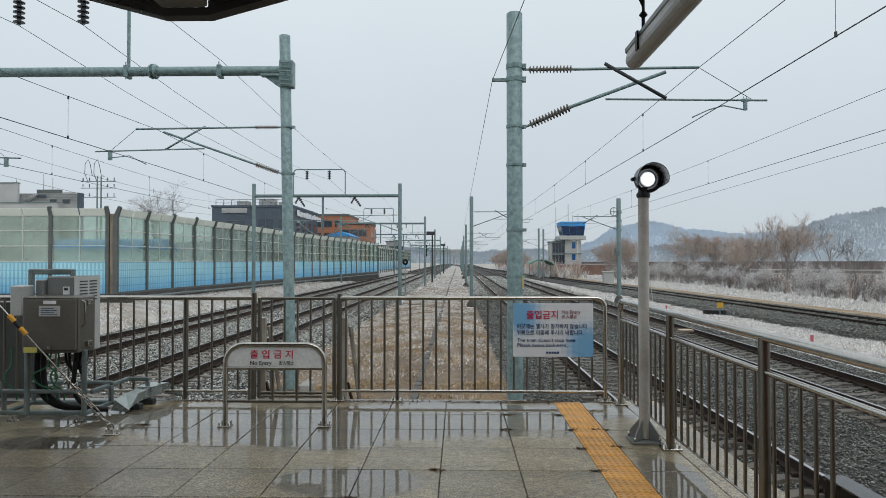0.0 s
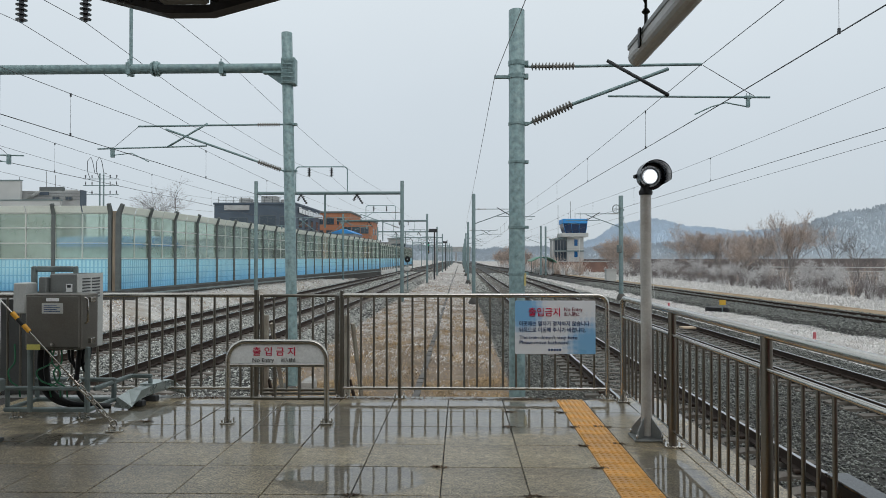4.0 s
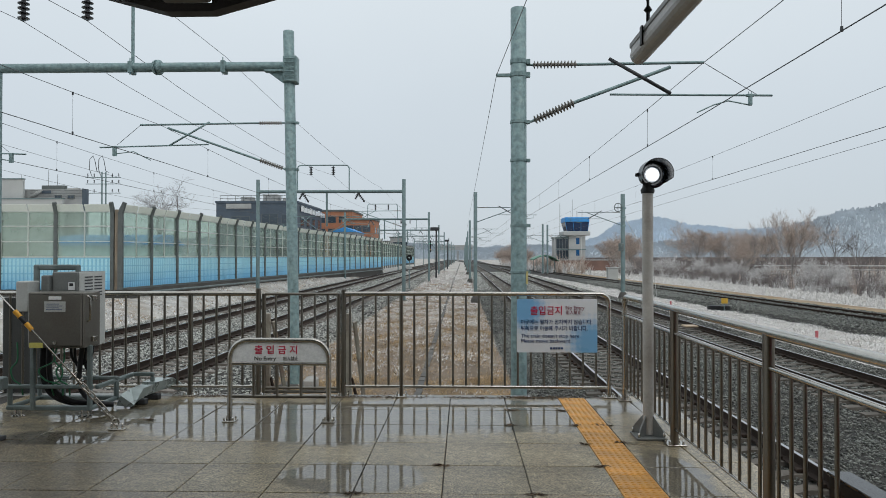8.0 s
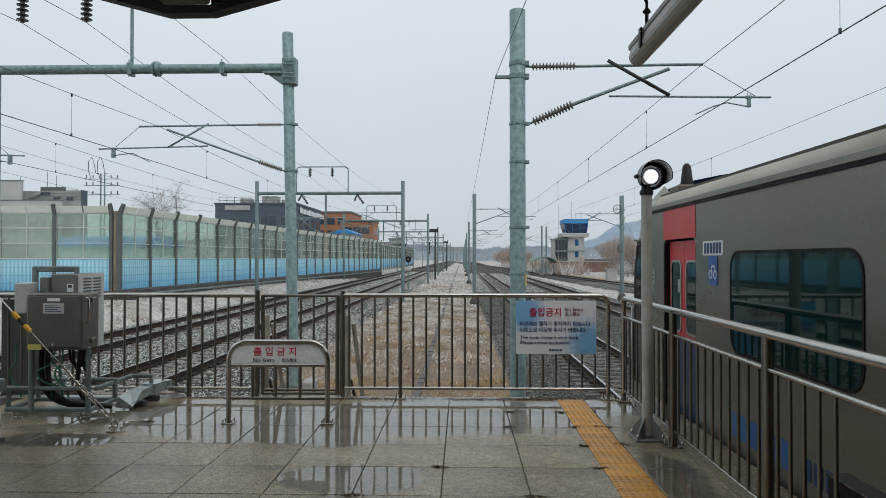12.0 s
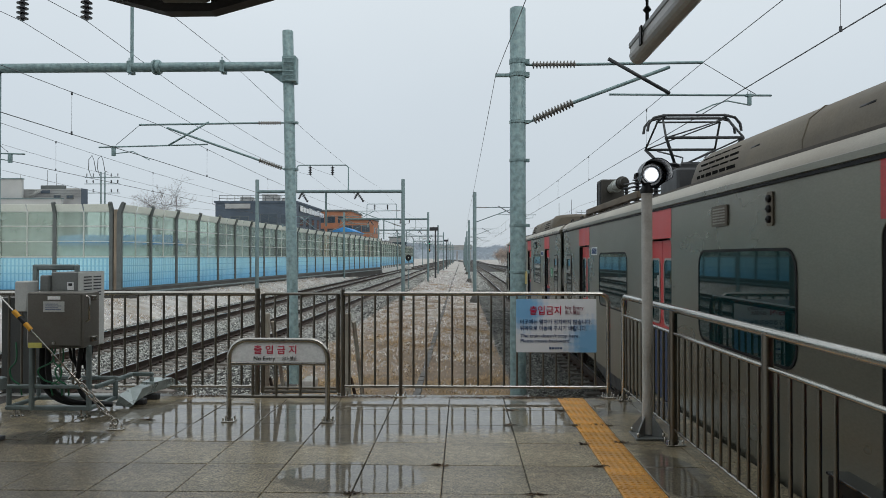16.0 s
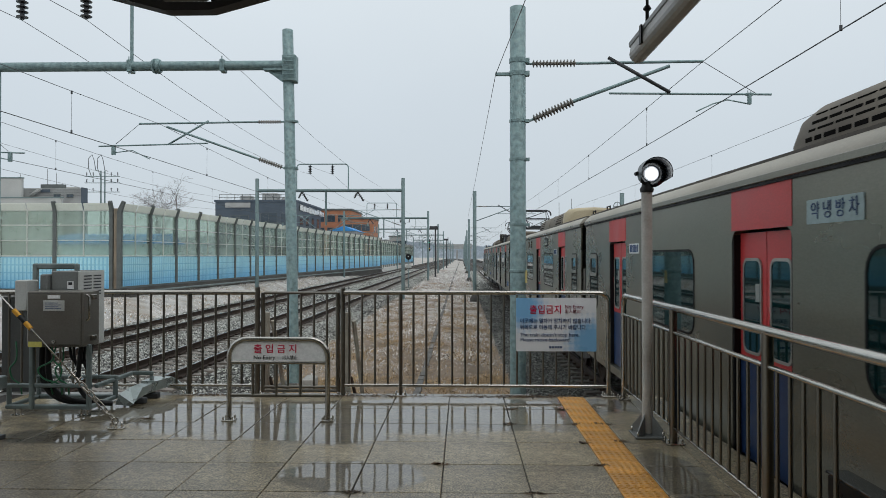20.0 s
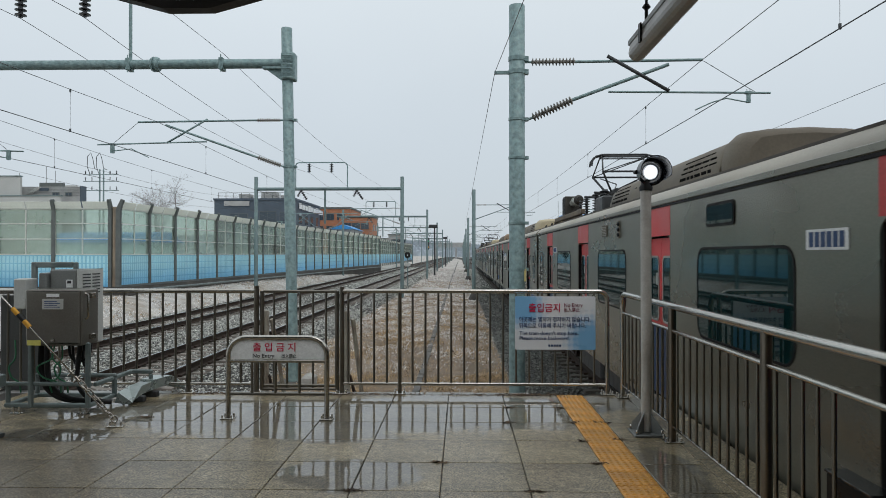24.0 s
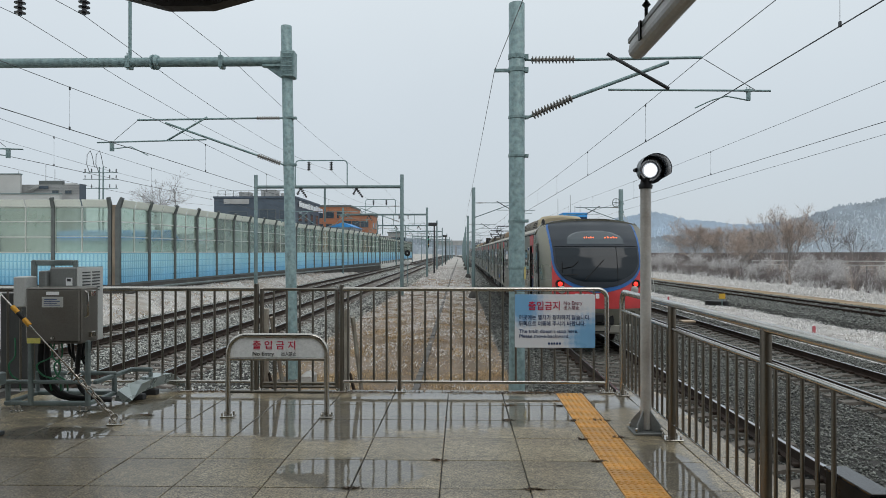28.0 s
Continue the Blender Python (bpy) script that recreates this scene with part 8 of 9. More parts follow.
        for k in range(3):
            window(b, x + 1 + w / 3 * k, y, h - 3, 2.2, 1.6)
    # control tower
    b = thing("control_tower", "white control tower with blue glazed top storey", "tower", "buildings")
    s = Shape()
    s.box(22.74, 26.23, 150, 155, -1, 6.05)
    part("wall", s, WHITE_WALL, b)
    s = Shape()
    s.box(20.1, 22.73, 150.8, 158, -1, 5.6)
    wing = part("wing", s, PALE_CLAD, b)
    s = Shape()
    s.box(19.89, 22.73, 150.3, 158.4, 5.6, 5.85)
    part("wing_roof", s, GALV_FAR, b, "thin grey roof slab")
    for k in range(4):
        s = Shape()
        s.box(20.18 + 0.64 * k, 20.74 + 0.64 * k, 150.72, 150.79, 3.3, 5.4)
        part("pane", s, WINDOW_GLASS, wing)
        s = Shape()
        s.box(20.18 + 0.64 * k, 20.74 + 0.64 * k, 150.72, 150.79, 0.4, 2.9)
        part("pane", s, WINDOW_GLASS, wing)
    s = Shape()
    s.box(19.95, 26.3, 149.85, 149.98, 2.98, 3.2)
    part("ledge", s, GALV_FAR, b)
    s = Shape()
    s.box(21.38, 27.12, 149.0, 156.0, 6.04, 6.93, 0.12)
    part("balcony", s, WHITE_WALL, b)
    s = Shape()
    s.loft([[(22.39, 150.0, 6.93), (26.72, 150.0, 6.93), (26.72, 155, 6.93), (22.39, 155, 6.93)], [(21.83, 149.5, 8.95), (26.92, 149.5, 8.95), (26.92, 155.4, 8.95), (21.83, 155.4, 8.95)]])
    top = part("cabin", s, NAVY_GLASS, b, "blue tinted outward leaning windows")
    for k in range(4):
        s = Shape()
        s.tube([(22.39 + 1.443 * k, 149.96, 6.93), (21.83 + 1.697 * k, 149.46, 8.95)], 0.05, 4)
        part("mullion", s, BLUE_ROOF, top)
    s = Shape()
    s.box(21.75, 26.98, 149.3, 155.6, 8.94, 9.95, 0.08)
    part("roof", s, BLUE_ROOF, b)
    for z in (1.75, 4.2):
        s = Shape()
        s.box(24.25, 24.95, 149.93, 150.0, z, z + 1.35)
        part("tower_window", s, BLUE_GLASS, b, "tall blue window")
    for k in range(5):
        s = Shape()
        s.box(22.75, 26.22, 149.96, 150.0, 0.3 + 1.1 * k, 0.34 + 1.1 * k)
        part("cladding_joint", s, PALE_CLAD, b)
    for x, h in ((20.95, 13.0), (23.6, 13.8), (24.6, 11.4), (25.7, 11.6)):
        s = Shape()
        s.rod((x, 151, 5.8 if x < 21 else 9.9), (x, 151, h), 0.05, seg=5)
        part("aerial", s, BARRIER_POST, b)
    w = thing("low_wall", "low reddish brick wall with railing below the tower", "wall")
    s = Shape()
    s.box(18.4, 33.0, 146, 146.5, -1.5, 0.75)
    part("brickwork", s, material("dull_red_brick", (0.21, 0.125, 0.10), 0.85, 0, 0.2, 0.6, 8, 0.1), w)
    s = Shape()
    s.box(18.3, 33.1, 145.9, 146.6, 0.75, 0.95)
    part("cap", s, PALE_CLAD, w)
    # shelter with green arched roof
    b = thing("shelter", "small shelter with green arched roof", "shelter")
    s = Shape()
    s.loft([[(12.0 + 4.2 * k / 8, y, 0.5 + 1.3 * math.sin(math.pi * (0.15 + 0.75 * k / 8))) for k in range(9)] + [(12.0 + 4.2 * k / 8, y, 0.38 + 1.3 * math.sin(math.pi * (0.15 + 0.75 * k / 8))) for k in range(8, -1, -1)] for y in (118, 126)])
    part("roof", s, GREEN_ROOF, b)
    for x in (12.6, 15.6):
        for y in (119, 125):
            s = Shape()
            s.rod((x, y, -1.45), (x, y, 1.2), 0.06, seg=6)
            part("post", s, GALV_FAR, b)
    # footbridge across the tracks in the distance
    b = thing("footbridge", "pale blue-grey bridge across the tracks far off", "bridge")
    s = Shape()
    s.box(-16, 6, 420, 426, 5.5, 8.4)
    part("deck", s, PALE_CLAD, b)
    for x in (-15, -3, 5):
        s = Shape()
        s.box(x - 0.6, x + 0.6, 421, 425, -1.5, 5.0)
        part("pier", s, PALE_CLAD, b)


def build_hills():
    def ridge(name, mat, pts, y, depth, label, rough, wood=6.0):
        """A wooded ridge: a closed body whose crest is broken up by tree tops."""
        s = Shape()
        prof = []
        for (x0, z0), (x1, z1) in zip(pts[:-1], pts[1:]):
            n = max(4, int((x1 - x0) / 3.0))
            for k in range(n):
                t = k / n
                x = x0 + (x1 - x0) * t
                z = z0 + (z1 - z0) * (3 * t * t - 2 * t ** 3)
                prof.append((x, z + rough * (noise.noise((x * 0.11, y, 0)) + 0.7 * noise.noise((x * 0.5, y, 3.0)))))
        rows = []
        for x, z in prof:
            rows.append([(x, y, -4.0), (x, y + depth * 0.15, z * 0.35 + rough * noise.noise((x * 0.3, 1, 0))), (x, y + depth * 0.4, z * 0.75 + rough * noise.noise((x * 0.3, 5, 0))),
                         (x, y + depth * 0.6, z), (x, y + depth, -4.0)])
        s.loft(rows, True, True, False)
        solid(name, s, {"hill_near": HAZED_HILL_FLOOR, "hill_far": HAZED_FLOOR_FAR}.get(name, mat), label, "hill", kind="structure")
        # woods on the slope: thin upright crowns, thickest along the crest
        rg = np.random.default_rng(int(y))
        n = 26000
        px = np.array([q[0] for q in prof])
        pz = np.array([q[1] for q in prof])
        x = rg.uniform(px[0], px[-1], n)
        t = 1 - rg.uniform(0, 1, n) ** 1.6
        z = np.interp(x, px, pz) * np.interp(t, [0, 0.25, 0.66, 1], [0.0, 0.35, 0.75, 1.0]) - 2.0
        yy = y + depth * 0.6 * t
        h = wood * rg.uniform(0.4, 1.5, n)
        w = wood * 0.055 * rg.uniform(0.5, 1.3, n)
        # each crown is a loose round tuft of seven corners
        ang = np.linspace(0, math.tau, 7, endpoint=False)[None, :] + rg.uniform(0, 1, (n, 1))
        rr = w[:, None] * rg.uniform(0.55, 1.35, (n, 7)) * 1.6
        v = np.stack([x[:, None] + rr * np.cos(ang), np.repeat(yy[:, None], 7, 1), (z + h * 0.45)[:, None] + rr * 2.4 * np.sin(ang)], -1)
        faces = np.arange(n * 7).reshape(-1, 7)
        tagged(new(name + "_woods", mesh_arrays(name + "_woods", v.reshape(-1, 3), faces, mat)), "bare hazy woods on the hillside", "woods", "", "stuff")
    ridge("hill_near", HAZED_HILL_WOODS, [(200, 2), (222, 14), (247, 25), (282, 34), (318, 39), (390, 42), (500, 36), (700, 20)], 420, 160, "wooded winter hill beyond the railway", 1.6)
    ridge("hill_far", HAZED_RIDGE, [(150, 4), (185, 24), (225, 46), (270, 54), (330, 42), (400, 36), (470, 40), (560, 30), (760, 35)], 850, 250, "hazy wooded ridge far off", 1.5, 9.0)
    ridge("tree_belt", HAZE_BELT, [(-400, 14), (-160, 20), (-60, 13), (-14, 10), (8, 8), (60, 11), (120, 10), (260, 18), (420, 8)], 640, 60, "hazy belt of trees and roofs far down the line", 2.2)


build_buildings()
build_hills()



# ---- small trackside things ----
DUCT = material("damp_concrete_lid", (0.105, 0.098, 0.088), 0.7, 0.0, 0.25, 5, 40, 0.2, (0.06, 0.055, 0.05), 0.7, 3.0, 0.2)


PROP = material("rust_stained_cream", (0.40, 0.37, 0.31), 0.6, 0.1, 0.2, 4, 50, 0.1, (0.17, 0.085, 0.045), 0.8, 2.6)


def build_trackside():
    # concrete cable duct lids down the middle strip
    duct = thing("cable_duct", "line of worn concrete cable duct lids in dry grass", "cable duct", kind="structure")
    lid = Shape()
    lid.box(-0.07, 0.07, 0.01, 0.49, -0.06, 0.0, 0.01)
    lid_mesh = mesh_of("duct_lid", lid, DUCT)
    rnd = random.Random(3)
    for i in range(150):
        y = 9.0 + 0.5 * i
        part("duct_lid", lid_mesh, None, duct, at=pose(-0.93 - 0.0022 * y + rnd.uniform(-0.01, 0.01), y, GROUND_Z + 0.056 + rnd.uniform(-0.012, 0.01), rnd.uniform(-1, 1), rnd.uniform(-2, 2), rnd.uniform(-1, 1)))
    far = Shape()
    far.box(-1.24, -1.02, 84, 300, GROUND_Z - 0.05, GROUND_Z + 0.04)
    part("distant_lids", far, DUCT, duct)
    # props that hold the railing from outside
    for x in (-2.27, -1.32):
        pr = thing("railing_prop", "rust-streaked pale steel prop behind the railing", "prop", "railing props")
        s = Shape()
        s.box(x - 0.03, x + 0.03, 8.05, 8.11, -1.45, 0.90, 0.004)
        part("upright", s, PROP, pr)
        s = Shape()
        s.tube([(x + 0.06, 8.10, 0.80), (x + 0.16, 8.75, -0.9), (x + 0.18, 8.85, -1.4)], 0.026, 4)
        part("brace", s, PROP, pr)
        s = Shape()
        s.tube([(x + 0.03, 8.08, 0.15), (x + 0.16, 8.40, -0.60)], 0.02, 4)
        part("strut", s, RAIL_SIDE, pr, "rusty strut")
    b = thing("footing_block", "weathered concrete footing block beside the mast", "concrete block")
    s = Shape()
    s.box(-3.54, -3.26, 15.3, 15.8, GROUND_Z - 0.1, -1.14, 0.05)
    part("block", s, CONCRETE, b)
    # disc marker signal by the left-hand tracks
    sg = thing("marker_signal", "round black marker disc on a slim grey post", "signal")
    s = Shape()
    s.rod((-4.75, 62.0, -1.5), (-4.75, 62.0, 1.5), 0.05, seg=8)
    part("post", s, GALV_FAR, sg)
    s = Shape()
    s.lathe((-4.75, 61.9, 1.45), (0, -1, 0), [(0, 0.27), (0.05, 0.27), (0.06, 0.0)], 20)
    part("disc", s, BLACK, sg)
    s = Shape()
    s.lathe((-4.75, 61.83, 1.45), (0, -1, 0), [(0, 0.05), (0.02, 0.05), (0.03, 0.0)], 10)
    part("disc_mark", s, WHITE_PAINT, sg)
    s = Shape()
    s.box(-5.0, -4.5, 61.9, 62.1, 0.45, 0.75, 0.02)
    part("box", s, BOX_LIGHT, sg)
    # signal post with yellow light between the far masts
    sg = thing("colour_light_signal", "tall dark signal post with one lit yellow lamp", "signal")
    s = Shape()
    s.rod((-5.0, 105, -1.5), (-5.0, 105, 4.0), 0.09, seg=8)
    part("post", s, GALV_FAR, sg)
    s = Shape()
    s.box(-5.25, -4.75, 104.8, 105, 2.2, 4.0, 0.05)
    part("head", s, BLACK, sg)
    s = Shape()
    s.lathe((-5.0, 104.78, 2.6), (0, -1, 0), [(0, 0.13), (0.03, 0.12), (0.04, 0)], 12)
    g = Shape()
    g.lathe((-5.0, 104.78, 3.5), (0, -1, 0), [(0, 0.13), (0.03, 0.12), (0.04, 0)], 12)
    part("lens", g, glow("green_signal_lamp", (0.05, 0.8, 0.45), 1.2), sg, "lit green lens")
    part("lens", s, glow("yellow_signal_lamp", (1.0, 0.45, 0.05), 2.0), sg, "lit yellow lens")
    # lamp standards down the middle strip
    for y in (95.0, 165.0):
        lm = thing("yard_lamp", "dark yard lamp post with box-shaped head", "lamp post", "yard lamps")
        s = Shape()
        s.rod((-3.6, y, -1.5), (-3.6, y, 5.2), 0.13, 0.1, 8)
        part("post", s, DARK_STEEL, lm)
        s = Shape()
        s.box(-4.4, -3.2, y - 0.3, y + 0.3, 5.1, 5.55, 0.05)
        part("head", s, DARK_STEEL, lm)
    # markers beside the right-hand tracks
    mk = thing("ground_marker", "yellow marker plate on a black pad in frosty grass", "marker")
    s = Shape()
    s.lathe((14.07, 38.8, GROUND_Z), (0, 0, 1), [(0, 0.62), (0.29, 0.60), (0.32, 0.0)], 14)
    part("pad", s, BLACK, mk)
    s = Shape()
    s.rod((14.15, 38.2, GROUND_Z), (14.15, 38.2, -0.75), 0.03, seg=6)
    part("post", s, GALV_FAR, mk)
    s = Shape()
    s.box(13.98, 14.32, 38.15, 38.2, -0.98, -0.70, 0.01)
    part("plate", s, material("yellow_plate", (0.6, 0.36, 0.04), 0.5, 0, 0.1, 4, 40, 0), mk)
    red = material("faded_red_paint", (0.5, 0.12, 0.14), 0.6, 0, 0.1, 4, 40, 0)
    for x, y in ((12.6, 42.7), (12.93, 25.9)):
        mk = thing("red_marker", "small faded red peg in frosty grass", "marker", "red markers")
        s = Shape()
        s.box(x - 0.05, x + 0.05, y - 0.03, y + 0.03, GROUND_Z - 0.05, -1.15, 0.01)
        part("peg", s, red, mk)
    pk = thing("white_plank", "pale wooden plank lying across the rails", "plank")
    s = Shape()
    s.box(8.42, 8.92, 26.7, 27.2, RAIL_R + 0.0, RAIL_R + 0.06, 0.01)
    part("board", s, material("pale_wood", (0.5, 0.38, 0.27), 0.7, 0, 0.15, 4, 40, 0.1), pk)
    bx = thing("relay_box", "white relay cabinet standing in frosty grass", "cabinet")
    s = Shape()
    s.box(18.2, 19.5, 88, 89, GROUND_Z, 0.1, 0.04)
    part("body", s, WHITE_WALL, bx)
    s = Shape()
    s.box(18.1, 19.6, 87.9, 89.1, 0.1, 0.22, 0.03)
    part("roof", s, WHITE_WALL, bx)
    # pylon and poles beyond the barrier
    py = thing("power_pole", "twin steel power pole with crossarms and insulators", "power pole")
    for x in (-55.1, -54.5):
        s = Shape()
        s.rod((x, 105, -1), (x, 105, 14.5), 0.16, 0.1, 6)
        part("pole", s, GALV_FAR, py)
    for z in (11.2, 12.6, 13.6):
        s = Shape()
        s.box(-57.6, -52.2, 104.9, 105.1, z, z + 0.09)
        part("crossarm", s, GALV_FAR, py)
        for x in (-57.3, -56.3, -53.5, -52.5):
            insulator(py, (x, 105, z + 0.15), (x, 105, z + 0.65), 0.12, 3, PORCELAIN_DARK)
    for x in (-56.6, -55.2):
        s = Shape()
        s.tube([(x, 105, 13.7), (x - 0.45, 105, 14.9), (x - 0.4, 105, 16.4), (x + 0.1, 105, 17.0), (x + 0.4, 105, 16.2), (x + 0.7, 105, 14.6), (x + 1.2, 105, 14.4)], 0.05, 5)
        part("jumper", s, WIRE, py)
    for x in (17.6, 22.8):
        lm = thing("street_lamp", "slim pale double-armed street lamp", "street lamp", "street lamps")
        s = Shape()
        s.rod((x, 135, -1.4), (x, 135, 5.2), 0.09, 0.06, 6)
        part("post", s, WHITE_WALL, lm)
        s = Shape()
        s.tube([(x - 1.4, 135, 5.7), (x, 135, 5.2), (x + 1.4, 135, 5.7)], 0.06, 5)
        part("arm", s, WHITE_WALL, lm)
    # embankment with a dark retaining wall behind the trees
    s = Shape()
    s.loft([[(24, 170, -1.6), (24, 176, -1.6), (24, 176, 1.3), (24, 170, 1.3)], [(160, 120, -1.6), (160, 126, -1.6), (160, 126, 1.7), (160, 120, 1.7)]])
    # The wall's brown is greyed to put distance haze into its colour.
    solid("retaining_wall", s, material("hazed_brown_wall", (0.165, 0.142, 0.136), 0.85, 0, 0.3, 0.3, 6, 0.1, (0.16, 0.13, 0.12), 0.6, 0.15), "long dark brown retaining wall behind bare trees", "wall", kind="structure")
    fn = thing("guard_fence", "long pale guard rail fence behind bare shrubs", "fence")
    for z in (-0.6, -0.1, 0.4):
        s = Shape()
        s.tube([(38, 92, z), (75, 78, z), (110, 70, z)], 0.07, 5)
        part("rail", s, WHITE_WALL, fn)
    for i in range(24):
        t = i / 23
        x, y = 38 + 72 * t, 92 - 22 * t
        s = Shape()
        s.rod((x, y, -1.5), (x, y, 0.5), 0.07, seg=5)
        part("post", s, BARRIER_POST, fn)
    path = Shape()
    path.loft([[(20.2 - 0.045 * y + a, y, GROUND_Z + 0.10) for a in (2.9, 4.5)] for y in (10, 40, 80, 120)], False, False)
    solid("dirt_path", path, material("ochre_soil", (0.30, 0.21, 0.12), 0.9, 0, 0.2, 1, 20, 0.4, (0.4, 0.36, 0.3), 0.6, 0.5), "strip of bare ochre soil beside the siding", "path", kind="structure")


# ---- ballast stones, dry grass and frost ----
STRAW = material("dry_straw", (0.36, 0.245, 0.125), 0.8, 0, 0.25, 0.5, 20, 0, None, 0, 1, 0.7, island=True)
FROSTED = material("frosted_grass", (0.72, 0.70, 0.68), 0.8, 0, 0.15, 3, 20, 0, None, 0, 1, 0.35, island=True)
TWIG = material("reddish_winter_twigs", (0.48, 0.39, 0.335), 0.8, 0, 0.2, 2, 20, 0, None, 0, 1, 0.4, island=True)
TWIG_PALE = material("frosted_twigs", (0.64, 0.625, 0.62), 0.8, 0, 0.2, 2, 20, 0, None, 0, 1, 0.4, island=True)
BARK = material("dark_wet_bark", (0.13, 0.11, 0.10), 0.8, 0, 0.3, 2, 20, 0.3, (0.34, 0.33, 0.32), 0.8, 1.2)
BARK_PALE = material("frosted_bark", (0.25, 0.225, 0.21), 0.8, 0, 0.3, 2, 20, 0.3, (0.55, 0.54, 0.53), 0.8, 1.2)
TWIG_GREY = material("grey_mauve_stems", (0.19, 0.165, 0.16), 0.8, 0, 0.2, 2, 20, 0, None, 0, 1, 0.5, island=True)


def stones(name, x0, x1, y0, y1, z, per_m2, size, centres, seed, label, lo=-99.0, hi=99.0, slant=0.0, mat=None):
    """Loose crushed stones on the bed: squashed, jittered octahedra, kept off the sleepers and rails."""
    rg = np.random.default_rng(seed)
    n = int((x1 - x0) * (y1 - y0) * per_m2)
    p = np.column_stack([rg.uniform(x0, x1, n), y0 + (y1 - y0) * rg.uniform(0, 1, n) ** 1.25, np.full(n, z)])
    keep = np.ones(n, bool)
    for c in centres:
        on = (np.abs(p[:, 0] - c) < 1.22) & (np.abs((p[:, 1] - 7.0 + 0.3) % 0.6 - 0.3) < 0.15)
        rail = np.abs(np.abs(p[:, 0] - c) - 0.7525) < 0.09
        keep &= ~(on & (rg.uniform(0, 1, n) < 0.96)) & ~rail
    p = p[keep]
    n = len(p)
    base = np.array([[1, 0, 0], [-1, 0, 0], [0, 1, 0], [0, -1, 0], [0, 0, 1], [0, 0, -1]], float)
    v = base[None] * (1 + rg.uniform(-0.35, 0.35, (n, 6, 1))) + rg.uniform(-0.28, 0.28, (n, 6, 3))
    grow = (0.75 + 0.6 * (p[:, 1] - y0) / max(1, y1 - y0))
    v *= (size * rg.uniform(0.55, 1.3, (n, 1)) * grow[:, None])[:, None, :] * np.array([1.15, 1.0, 0.72])
    a = rg.uniform(0, math.tau, n)
    c, s = np.cos(a)[:, None], np.sin(a)[:, None]
    v = np.stack([v[..., 0] * c - v[..., 1] * s, v[..., 0] * s + v[..., 1] * c, v[..., 2]], -1)
    p[:, 2] += rg.uniform(-0.012, 0.03, n)
    edge = np.maximum(0, np.maximum(lo - p[:, 0], p[:, 0] - hi))
    p[:, 2] -= edge * 0.42
    p[:, 0] += slant * p[:, 1]
    v += p[:, None, :]
    f = np.array([[0, 2, 4], [2, 1, 4], [1, 3, 4], [3, 0, 4], [2, 0, 5], [1, 2, 5], [3, 1, 5], [0, 3, 5]])
    faces = (np.arange(n)[:, None, None] * 6 + f[None]).reshape(-1, 3)
    tagged(new(name, mesh_arrays(name, v.reshape(-1, 3), faces, mat or STONE)), label, "ballast", "", "stuff")


def blades(name, regions, mat, seed, label, category="grass", patchy=0.0):
    """Bent blades: (x0, x1, y0, y1, z, count, height, width, lean); patchy thins them out in patches."""
    rg = np.random.default_rng(seed)
    V, n_all = [], 0
    for x0, x1, y0, y1, z, n, h, w, lean, *power in regions:
        t = rg.uniform(0, 1, n) ** (power[0] if power else 1.35)
        y = y0 + (y1 - y0) * t
        x = rg.uniform(x0, x1, n) if not callable(x0) else x0(y) + (x1(y) - x0(y)) * rg.uniform(0, 1, n)
        if patchy:
            w1, w2 = x + 0.5 * np.sin(0.9 * y), 0.45 * y + 0.6 * np.sin(1.3 * x)
            spot = np.sin(2.3 * w1 + 0.7 * np.sin(2.9 * w2)) * np.cos(2.6 * w2 + 0.9 * np.sin(1.9 * w1)) + 0.5 * np.sin(5.1 * w1) * np.sin(5.7 * w2 + 1.0)
            keep = rg.uniform(0, 1, n) < 0.62 + patchy * spot
            x, y = x[keep], y[keep]
            n = len(x)
        a = rg.uniform(0, math.tau, n)
        d = np.column_stack([np.cos(a), np.sin(a), np.zeros(n)])
        side = np.column_stack([-np.sin(a + 0.8), np.cos(a + 0.8), np.zeros(n)]) * (w * rg.uniform(0.6, 1.4, (n, 1)))
        hh = h * rg.uniform(0.35, 1.25, (n, 1))
        clump = 0.5 + 0.9 * (np.sin(x * 2.1 + np.sin(y * 1.3) * 2) * 0.5 + 0.5)
        hh = hh * clump[:, None]
        root = np.column_stack([x, y, z(x, y) if callable(z) else np.full(n, z)])
        up = np.array([[0, 0, 1.0]])
        m = root + up * hh * 0.6 + d * hh * lean * 0.35
        tip = root + up * hh * max(0.25, 1.0 - 0.45 * lean) + d * hh * lean
        V.append(np.stack([root - side, root + side, m + side * 0.8, m - side * 0.8, tip + side * 0.25, tip - side * 0.25], 1))
        n_all += n
    v = np.concatenate(V)
    f = np.array([[0, 1, 2, 3], [3, 2, 4, 5]])
    faces = (np.arange(n_all)[:, None, None] * 6 + f[None]).reshape(-1, 4)
    tagged(new(name, mesh_arrays(name, v.reshape(-1, 3), faces, mat)), label, category, "", "stuff")


